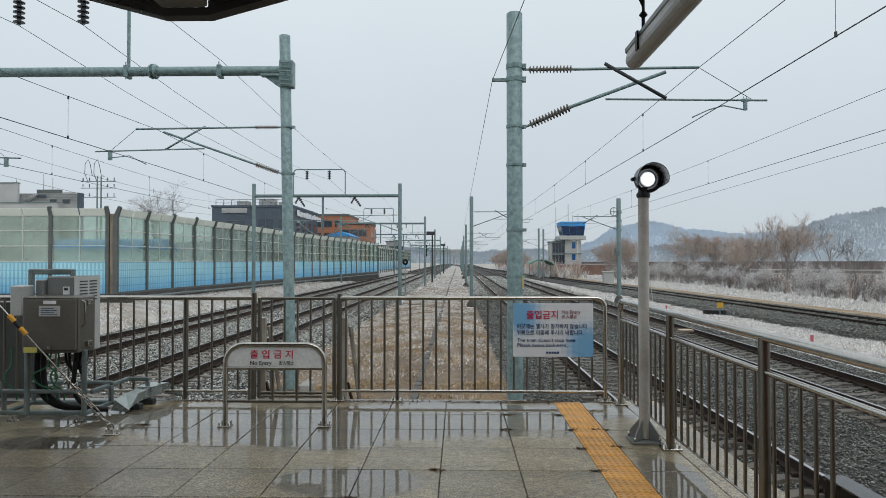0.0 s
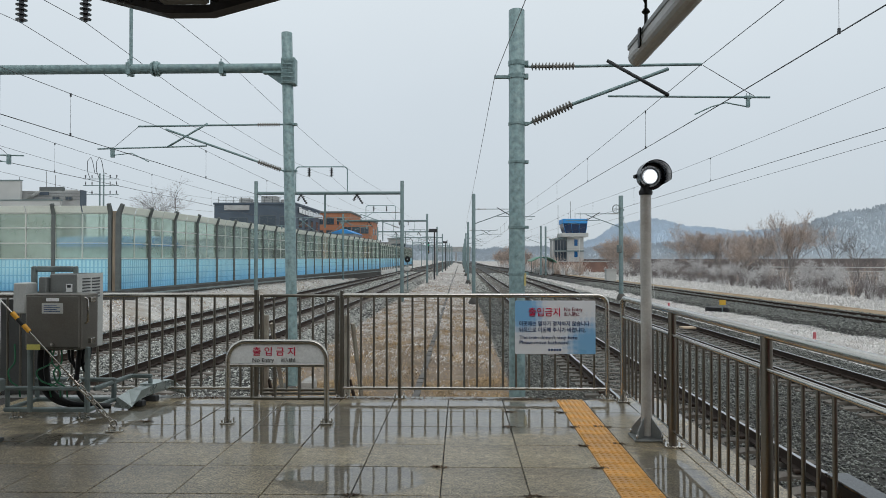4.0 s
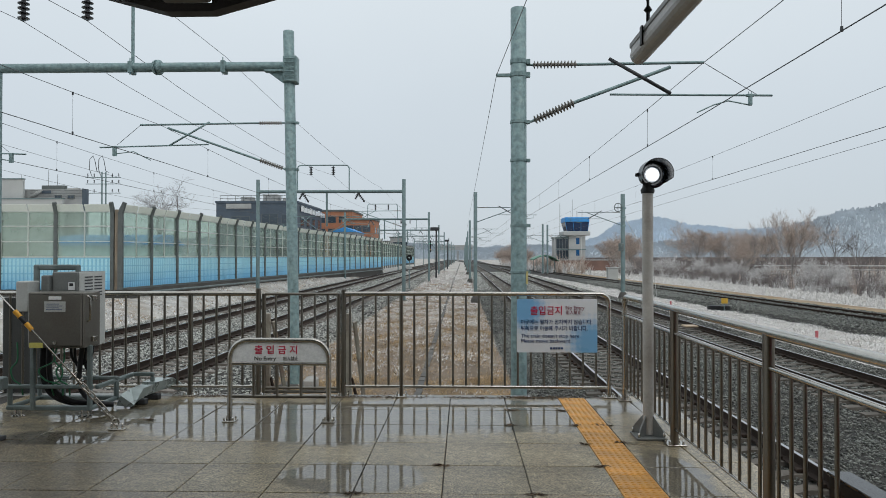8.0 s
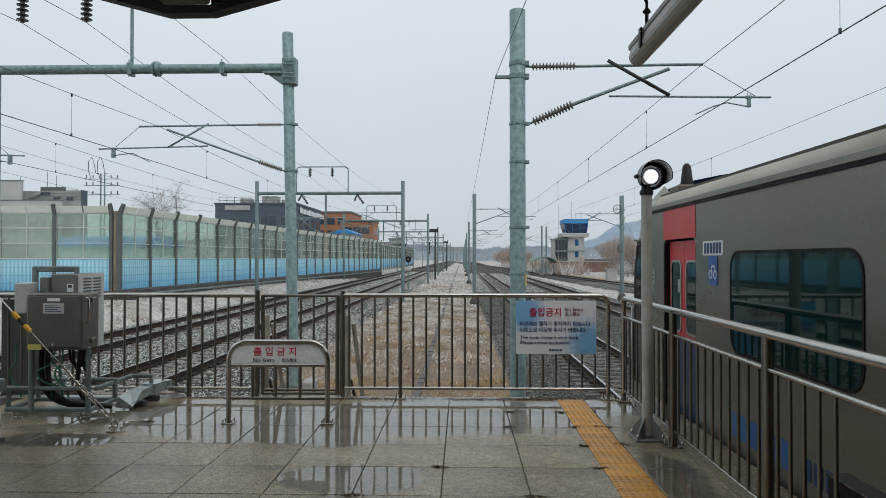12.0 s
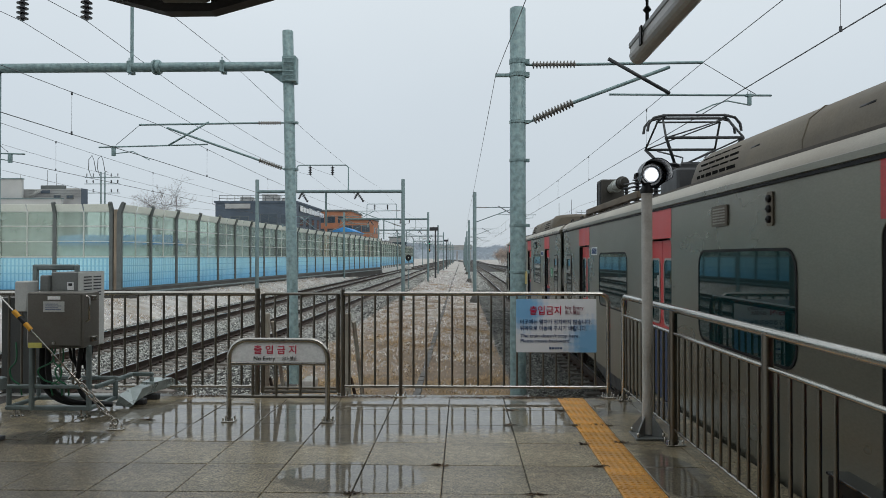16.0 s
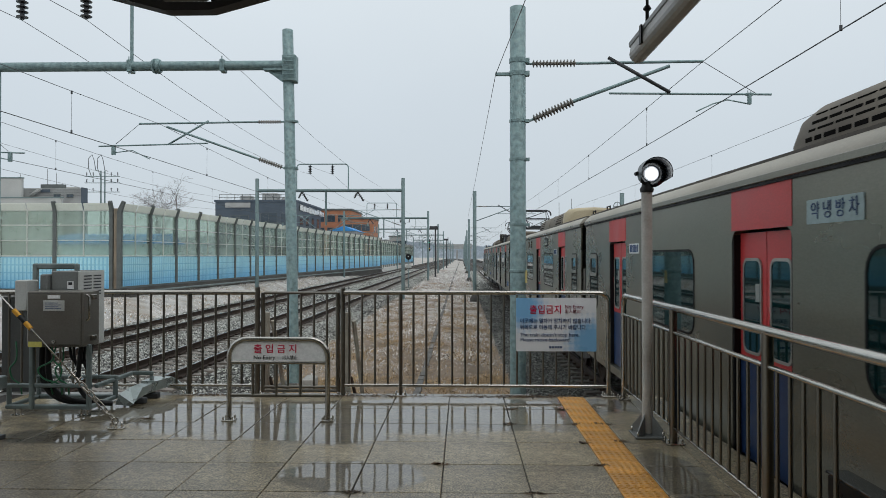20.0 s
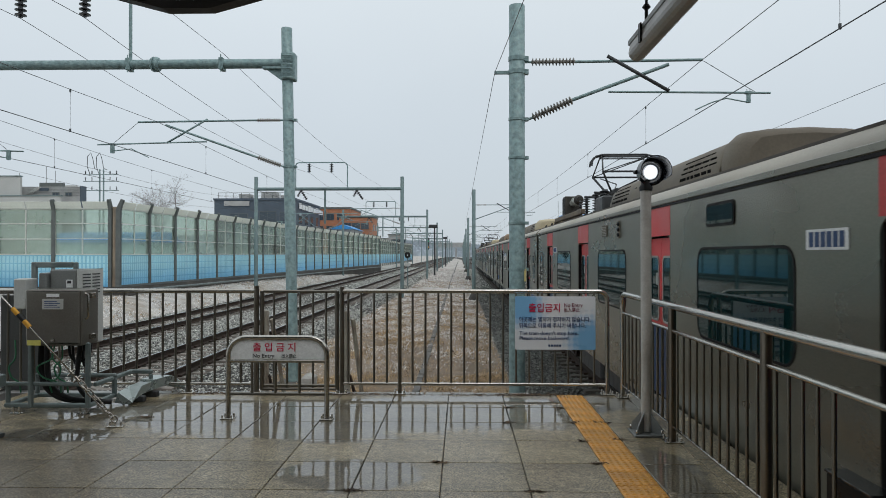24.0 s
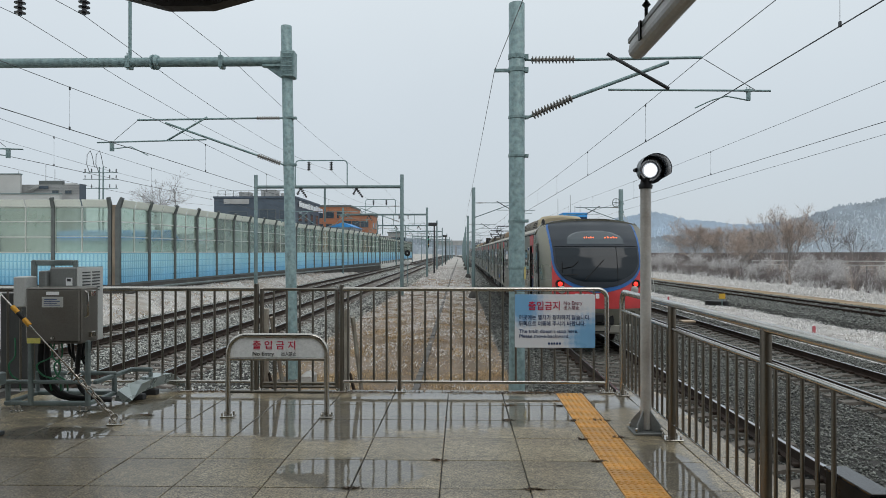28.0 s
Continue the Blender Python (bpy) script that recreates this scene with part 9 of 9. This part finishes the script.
def build_ground_cover():
    stones("ballast_stones_right", 0.75, 11.2, 7.95, 26, RAIL_R - 0.236, 340, 0.027, (3.80, 8.50), 1, "loose dark grey crushed stone between the rails", 1.3, 10.8, 0.0, STONE_DARK)
    stones("ballast_stones_far_right", 0.85, 11.2, 26, 60, RAIL_R - 0.232, 45, 0.045, (3.80, 8.50), 2, "loose dark grey crushed stone along the tracks", 1.3, 10.8, 0.0, STONE_DARK)
    stones("ballast_stones_left", -14.0, -4.3, 10, 34, RAIL_L - 0.236, 220, 0.030, (-7.10, -11.40), 3, "loose grey crushed stone between the rails", -13.6, -4.9)
    stones("ballast_stones_far_left", -14.0, -4.4, 34, 70, RAIL_L - 0.232, 35, 0.05, (-7.10, -11.40), 4, "loose grey crushed stone along the tracks", -13.6, -4.9)
    stones("ballast_stones_siding", 16.2, 22.5, 16, 80, RAIL_R - 0.11, 80, 0.05, (20.2,), 5, "loose grey crushed stone along the siding", 16.65, 22.2, -0.045, STONE_DARK)
    stones("ballast_stones_distant_right", 0.85, 11.2, 60, 130, RAIL_R - 0.232, 14, 0.08, (3.80, 8.50), 6, "grey crushed stone far along the tracks", 1.3, 10.8)
    stones("ballast_stones_distant_left", -14.0, -4.4, 70, 140, RAIL_L - 0.232, 13, 0.08, (-7.10, -11.40), 7, "grey crushed stone far along the tracks", -13.6, -4.9)
    soil = Shape()
    soil.loft([[(x + 0.2 * noise.noise((x * 3, y * 0.6, 4)), y, GROUND_Z + 0.012 + (0.03 * noise.noise((x, y, 1)) if 0 < i < 5 else 0)) for i, x in enumerate((-5.2, -3.8, -2.4, -1.2, 0.2, 1.6))] for y in [7.9 + 1.3 * k for k in range(36)]], False, False, True)
    solid("soil", soil, material("brown_winter_soil", (0.17, 0.125, 0.085), 0.95, 0.0, 0.3, 2.0, 25, 0.8, (0.38, 0.32, 0.27), 0.5, 0.45), "brown winter soil with thin frost between the tracks", "ground", kind="structure")
    far_soil = Shape()
    far_soil.loft([[(x + 0.3 * noise.noise((x * 3, y * 0.6, 4)), y, GROUND_Z + 0.008 + (0.03 * noise.noise((x, y, 1)) if 0 < i < 5 else 0)) for i, x in enumerate((-5.2, -3.8, -2.4, -1.2, 0.2, 1.6))] for y in [50 + 2.5 * k for k in range(36)]], False, False, True)
    solid("frosty_soil", far_soil, material("frosty_winter_soil", (0.26, 0.215, 0.18), 0.95, 0.0, 0.25, 2.0, 25, 0.5, (0.56, 0.53, 0.51), 0.75, 0.35), "frost-dusted brown soil between the tracks", "ground", kind="structure")
    G = GROUND_Z
    blades("dry_grass", [(-4.5, 1.1, 8.0, 17, G, 84000, 0.075, 0.0045, 1.8), (-4.6, 1.1, 11, 36, G, 34000, 0.085, 0.0065, 1.7, 1.0), (-4.4, 0.8, 20, 75, G, 12000, 0.10, 0.012, 1.5, 1.0)], STRAW, 21, "matted brown dry grass between the tracks", patchy=-0.35)
    blades("frosty_grass", [(-4.6, 1.2, 8.5, 36, G, 16000, 0.085, 0.006, 1.6, 0.45), (-4.5, 0.9, 17, 60, G, 34000, 0.10, 0.009, 1.5, 0.62), (-4.5, 0.9, 50, 130, G, 12000, 0.16, 0.025, 1.2), (-17.5, -13.9, 20, 110, G, 16000, 0.22, 0.022, 1.0)], FROSTED, 22, "frost-covered pale grass beside the tracks", patchy=0.6)
    blades("frosty_verge", [(lambda y: 11.3 + 0 * y, lambda y: 16.3 - 0.045 * y, 18, 60, G, 26000, 0.13, 0.010, 1.4),
                            (lambda y: 11.3 + 0 * y, lambda y: 16.3 - 0.045 * y, 50, 120, G, 9000, 0.18, 0.02, 1.2),
                            (lambda y: 24.9 - 0.045 * y, lambda y: 31 + 0 * y, 25, 90, G, 36000, 0.16, 0.014, 1.5),
                            (lambda y: 24.9 - 0.045 * y, lambda y: 29 + 0 * y, 80, 160, G, 9000, 0.22, 0.03, 1.3)], FROSTED, 23, "frost-covered grass verge along the siding")
    verge = lambda y: 25.2 - 0.045 * y
    # frost-stiff grass on the shoulder that climbs to the sound barrier
    foot = lambda y: np.where(y > 35.3, -17.4 + 0.0707 * (y - 35.7), -17.4)
    climb = lambda x, y: np.interp((-14.0 - x) / np.maximum(1.0, -14.0 - foot(y)), [0, 0.2, 0.45, 0.7, 1.0], [-1.47, -1.18, -0.91, -0.71, -0.60])
    blades("shoulder_grass", [(lambda y: -14.1 + 0 * y, foot, 24, 78, climb, 15000, 0.11, 0.014, 1.5, 1.0)], FROSTED, 27, "frost-white short grass on the shoulder below the barrier")
    blades("shoulder_stubble", [(lambda y: -14.1 + 0 * y, foot, 24, 78, climb, 6000, 0.10, 0.012, 1.4, 1.0)], STRAW, 28, "brown dry stubble on the shoulder below the barrier")
    tufts("frost_tussocks", [(verge, lambda y: 27.5 + 0 * y, 26, 120, 1200, 26, 0.24, 0.012, 1.2)], FROSTED, 31, "low frost-white grass tussocks beside the siding")
    tufts("frosty_brush", [(lambda y: 29.2 - 0.025 * y, lambda y: 34 + 0 * y, 30, 130, 380, 34, 0.60, 0.009, 0.9), (lambda y: 30 + 0 * y, lambda y: 60 + 0 * y, 48, 130, 330, 34, 0.95, 0.014, 0.85),
                           (lambda y: 13.2 + 0 * y, lambda y: 22 + 0 * y, 118, 260, 260, 26, 1.4, 0.04, 0.8)], TWIG_PALE, 24, "frosted bare undergrowth", "brush")
    tufts("grey_brush", [(lambda y: 30.4 - 0.025 * y, lambda y: 36 + 0 * y, 34, 130, 760, 30, 1.10, 0.008, 0.7), (lambda y: 31 + 0 * y, lambda y: 62 + 0 * y, 48, 130, 560, 30, 1.5, 0.011, 0.7)], TWIG_GREY, 25, "bare grey-mauve saplings and stems", "brush")
    tufts("brown_brush", [(lambda y: 29 + 0 * y, lambda y: 60 + 0 * y, 44, 130, 70, 26, 2.0, 0.012, 0.45), (lambda y: 14 + 0 * y, lambda y: 23 + 0 * y, 120, 260, 160, 24, 2.6, 0.035, 0.5)], TWIG, 26, "bare reddish saplings", "brush")


def tufts(name, regions, mat, seed, label, category="grass"):
    """Shrubs and tussocks: stems that fan out of one root and arch over: (x0, x1, y0, y1, count, stems, height, width, fan)."""
    rg = np.random.default_rng(seed)
    V = []
    for x0, x1, y0, y1, n, stems, h, w, fan in regions:
        yc = y0 + (y1 - y0) * rg.uniform(0, 1, n) ** 1.2
        xc = x0(yc) + (x1(yc) - x0(yc)) * rg.uniform(0, 1, n)
        hc = h * rg.uniform(0.45, 1.35, n)
        xc, yc, hc = (np.repeat(q, stems) for q in (xc, yc, hc))
        k = len(xc)
        a = rg.uniform(0, math.tau, k)
        out = np.abs(rg.normal(0, 0.5, (k, 1))) * fan
        d = np.column_stack([np.cos(a), np.sin(a), np.zeros(k)])
        up = np.array([[0, 0, 1.0]])
        hh = hc[:, None] * rg.uniform(0.5, 1.1, (k, 1))
        root = np.column_stack([xc, yc, np.full(k, GROUND_Z)]) + d * rg.uniform(0, 0.12, (k, 1)) * hc[:, None]
        bend = rg.normal(0, 0.10, (k, 3)) * hh
        p1 = root + up * hh * 0.40 + d * hh * out * 0.35
        p2 = root + up * hh * 0.75 + d * hh * out * 0.85 + bend
        p3 = root + up * hh * (1.0 - 0.25 * np.minimum(out, 1.2)) + d * hh * out * 1.35 + bend * 1.6
        side = np.column_stack([np.cos(a * 3), 0.4 * np.sin(a * 3), np.zeros(k)])
        side *= (w * rg.uniform(0.5, 1.3, (k, 1))) / np.linalg.norm(side, axis=1)[:, None]
        V.append(np.stack([root - side, root + side, p1 + side * 0.9, p1 - side * 0.9, p2 + side * 0.7, p2 - side * 0.7, p3 + side * 0.3, p3 - side * 0.3], 1))
    v = np.concatenate(V)
    f = np.array([[0, 1, 2, 3], [3, 2, 4, 5], [5, 4, 6, 7]])
    faces = (np.arange(len(v))[:, None, None] * 8 + f[None]).reshape(-1, 4)
    tagged(new(name, mesh_arrays(name, v.reshape(-1, 3), faces, mat)), label, category, "", "stuff")


def make_tree(height, spread, seed, twig_mat, fine, label, stems=4, low=0.12, bark=None, levels=4, twig=0.10):
    """Bare winter tree: trunk, forking limbs over several levels and a rounded crown of fine twigs that grow from the outer limbs."""
    rnd = random.Random(seed)
    tree = thing("tree", label, "tree", "bare trees")
    wood, tips = Shape(), []
    def grow(p, d, length, r, depth):
        bend = Vector((rnd.uniform(-1, 1), rnd.uniform(-1, 1), rnd.uniform(-0.2, 0.5))) * 0.22
        q1 = p + d * length * 0.5 + bend * length * 0.25
        d2 = (d + bend).normalized()
        q2 = q1 + d2 * length * 0.5
        wood.tube([p, q1, q2], r, 4 if depth < 2 else 3, r * 0.6)
        if depth >= 2:
            for k in range(2 if depth < 3 else 5):
                tips.append((q1.lerp(q2, rnd.random()), d2, depth))
        if depth >= levels:
            return
        for k in range(3):
            q = q2 if k < 2 else p.lerp(q1, rnd.uniform(0.5, 1.0))
            out = Vector((rnd.gauss(0, 1), rnd.gauss(0, 1), rnd.gauss(0.1, 0.55)))
            grow(q, (d2 * 0.9 + out.normalized() * spread * rnd.uniform(0.55, 1.0)).normalized(), length * rnd.uniform(0.62, 0.84), r * (0.66 if k == 0 else 0.5), depth + 1)
    trunk = Shape()
    top = Vector((rnd.uniform(-0.1, 0.1), rnd.uniform(-0.1, 0.1), height * low))
    trunk.tube([(0, 0, -0.2), (rnd.uniform(-0.05, 0.05), 0, height * low * 0.5), tuple(top)], 0.017 * height, 8, 0.012 * height)
    part("trunk", trunk, BARK, tree)
    for k in range(stems):
        a = math.tau * k / stems + rnd.uniform(-0.5, 0.5)
        lean = spread * rnd.uniform(0.15, 0.75)
        grow(top, Vector((math.cos(a) * lean, math.sin(a) * lean, 1)).normalized(), height * rnd.uniform(0.24, 0.31), 0.0085 * height, 0)
    part("branching", wood, bark or BARK, tree)
    rg = np.random.default_rng(seed)
    wt = np.array([q[2] for q in tips], float) ** 1.5
    pick = rg.choice(len(tips), fine, p=wt / wt.sum())
    root = np.array([tuple(tips[i][0]) for i in pick])
    along = np.array([tuple(tips[i][1]) for i in pick])
    n = len(root)
    d = along * 0.9 + rg.normal(0, 0.5, (n, 3)) + np.array([0, 0, 0.2])
    d /= np.linalg.norm(d, axis=1)[:, None]
    ln = height * twig * rg.uniform(0.4, 1.5, (n, 1))
    side = np.cross(d, rg.normal(0, 1, (n, 3)))
    side *= 0.0010 * height / (np.linalg.norm(side, axis=1)[:, None] + 1e-6)
    m = root + d * ln * 0.5 + rg.normal(0, 0.006, (n, 3)) * height
    tip = root + d * ln + (rg.normal(0, 0.008, (n, 3)) + np.array([0, 0, -0.004])) * height
    v = np.stack([root - side, root + side, m + side * 0.8, m - side * 0.8, tip + side * 0.4, tip - side * 0.4], 1)
    f = np.array([[0, 1, 2, 3], [3, 2, 4, 5]])
    faces = (np.arange(n)[:, None, None] * 6 + f[None]).reshape(-1, 4)
    part("crown", mesh_arrays("crown", v.reshape(-1, 3), faces, twig_mat), None, tree, "airy crown of fine bare twigs")
    return tree


def build_trees():
    kinds = [make_tree(7.4, 0.66, 41, TWIG, 9000, "bare reddish-brown winter tree with rounded crown", 5, 0.12, BARK_PALE, 5, 0.075),
             make_tree(7.2, 0.44, 42, TWIG, 8000, "tall frosted bare winter tree", 6, 0.14, BARK_PALE, 5, 0.07),
             make_tree(7.0, 0.75, 43, BARK, 700, "dark bare winter tree with open branches", 3, 0.2, None, 4, 0.06),
             make_tree(4.6, 0.80, 44, TWIG_PALE, 2600, "low frosted bare shrub tree", 7, 0.03, BARK_PALE, 3, 0.14),
             make_tree(7.0, 0.70, 45, TWIG, 9000, "bushy bare reddish winter tree", 6, 0.10, BARK_PALE, 5, 0.075)]
    places = [(0, 34.4, 103, 1.2), (4, 38.0, 104, 1.15), (4, 46.6, 115, 1.2), (0, 51.0, 117, 1.1), (1, 32.2, 69, 1.10), (0, 42.8, 108, 0.9), (2, 38.7, 74, 1.18), (2, 42.6, 76, 0.95), (3, 31.5, 50, 0.7), (2, 37.2, 88, 1.05), 
              (4, 25.6, 108, 1.1), (0, 23.8, 112, 1.0), (3, 28.5, 96, 1.0), (3, 31.0, 92, 0.9), (3, 37.0, 76, 0.9), (3, 41.5, 66, 1.0),
              (3, 30.0, 62, 0.6), (3, 28.8, 70, 0.6), (3, 29.3, 55, 0.55), (0, 27.2, 122, 1.0), (3, 28.0, 44, 0.5), (3, 48.0, 64, 0.9), (3, 32.5, 84, 0.8), (3, 34.5, 80, 0.75), (3, 27.6, 102, 0.8),
              (3, 36.5, 70, 0.8), (3, 35.0, 66, 0.7), (3, 38.0, 60, 0.8), (3, 33.0, 54, 0.6), (3, 30.4, 84, 0.7), (3, 43.5, 70, 0.8), (3, 26.5, 118, 0.9), (3, 24.6, 104, 0.7)]
    rnd = random.Random(9)
    for k in range(16):
        places.append((rnd.choice((0, 4, 0, 1)), 13.6 + 0.12 * k + rnd.uniform(-0.5, 2.5), 165 + 9 * k + rnd.uniform(-3, 3), rnd.uniform(0.62, 0.85)))
    used = set()
    for k, x, y, s in places:
        m = pose(x, y, GROUND_Z, 0, 0, rnd.uniform(0, 360)) @ Matrix.Scale(s * (0.86 if y < 140 else 1.0), 4)
        if k not in used:
            used.add(k)
            kinds[k].matrix_basis = m
        else:
            t = copy_thing(kinds[k], pose(0, 0, 0))
            t.matrix_basis = m
    t = make_tree(9.6, 0.95, 47, BARK, 900, "wide bare tree behind the sound barrier", 4, 0.3, BARK, 4, 0.05)
    t.matrix_basis = pose(-32.3, 74, -0.4)


def build_debris():
    """Moss, soil and dead leaves caught along the kerb and in the paving joints."""
    rg = np.random.default_rng(77)
    spots = []
    for k in range(60):
        spots.append((rg.uniform(-3.2, 1.7), 7.735 + rg.normal(0, 0.015), rg.uniform(0.03, 0.12)))
    for x, y in ((0.455, 7.1), (0.455, 6.48), (1.0, 7.10), (1.02, 6.48), (1.02, 5.23), (1.36, 6.5), (1.34, 5.9), (-0.15, 5.23), (0.98, 5.85), (-3.0, 6.6), (-1.33, 7.72), (-0.73, 4.6), (0.46, 4.6)):
        for k in range(2):
            spots.append((x + rg.normal(0, 0.03), y + rg.normal(0, 0.012), rg.uniform(0.012, 0.035)))
    P, n_each = [], 26
    for x, y, r in spots:
        q = np.column_stack([x + rg.normal(0, r, n_each), y + rg.normal(0, r * 0.45, n_each), np.full(n_each, 0.004)])
        P.append(q)
    p = np.concatenate(P)
    n = len(p)
    a = rg.uniform(0, math.tau, n)
    ln, w = rg.uniform(0.008, 0.03, n), rg.uniform(0.003, 0.009, n)
    d, e = np.column_stack([np.cos(a), np.sin(a), rg.uniform(-0.2, 0.5, n)]), np.column_stack([-np.sin(a), np.cos(a), rg.uniform(-0.2, 0.3, n)])
    v = np.stack([p - d * ln[:, None] * 0.5, p + e * w[:, None], p + d * ln[:, None], p - e * w[:, None] + np.array([0, 0, 0.004])], 1)
    tagged(new("leaf_litter", mesh_arrays("leaf_litter", v.reshape(-1, 3), np.arange(n * 4).reshape(-1, 4), LITTER)), "dark moss and dead leaf scraps in the paving joints", "leaf litter", "", "stuff")


LITTER = material("dead_leaf_scraps", (0.10, 0.06, 0.03), 0.7, 0, 0.3, 4, 30, 0, None, 0, 1, 0.6, island=True)
build_debris()
build_trackside()
build_ground_cover()
build_trees()

motions()
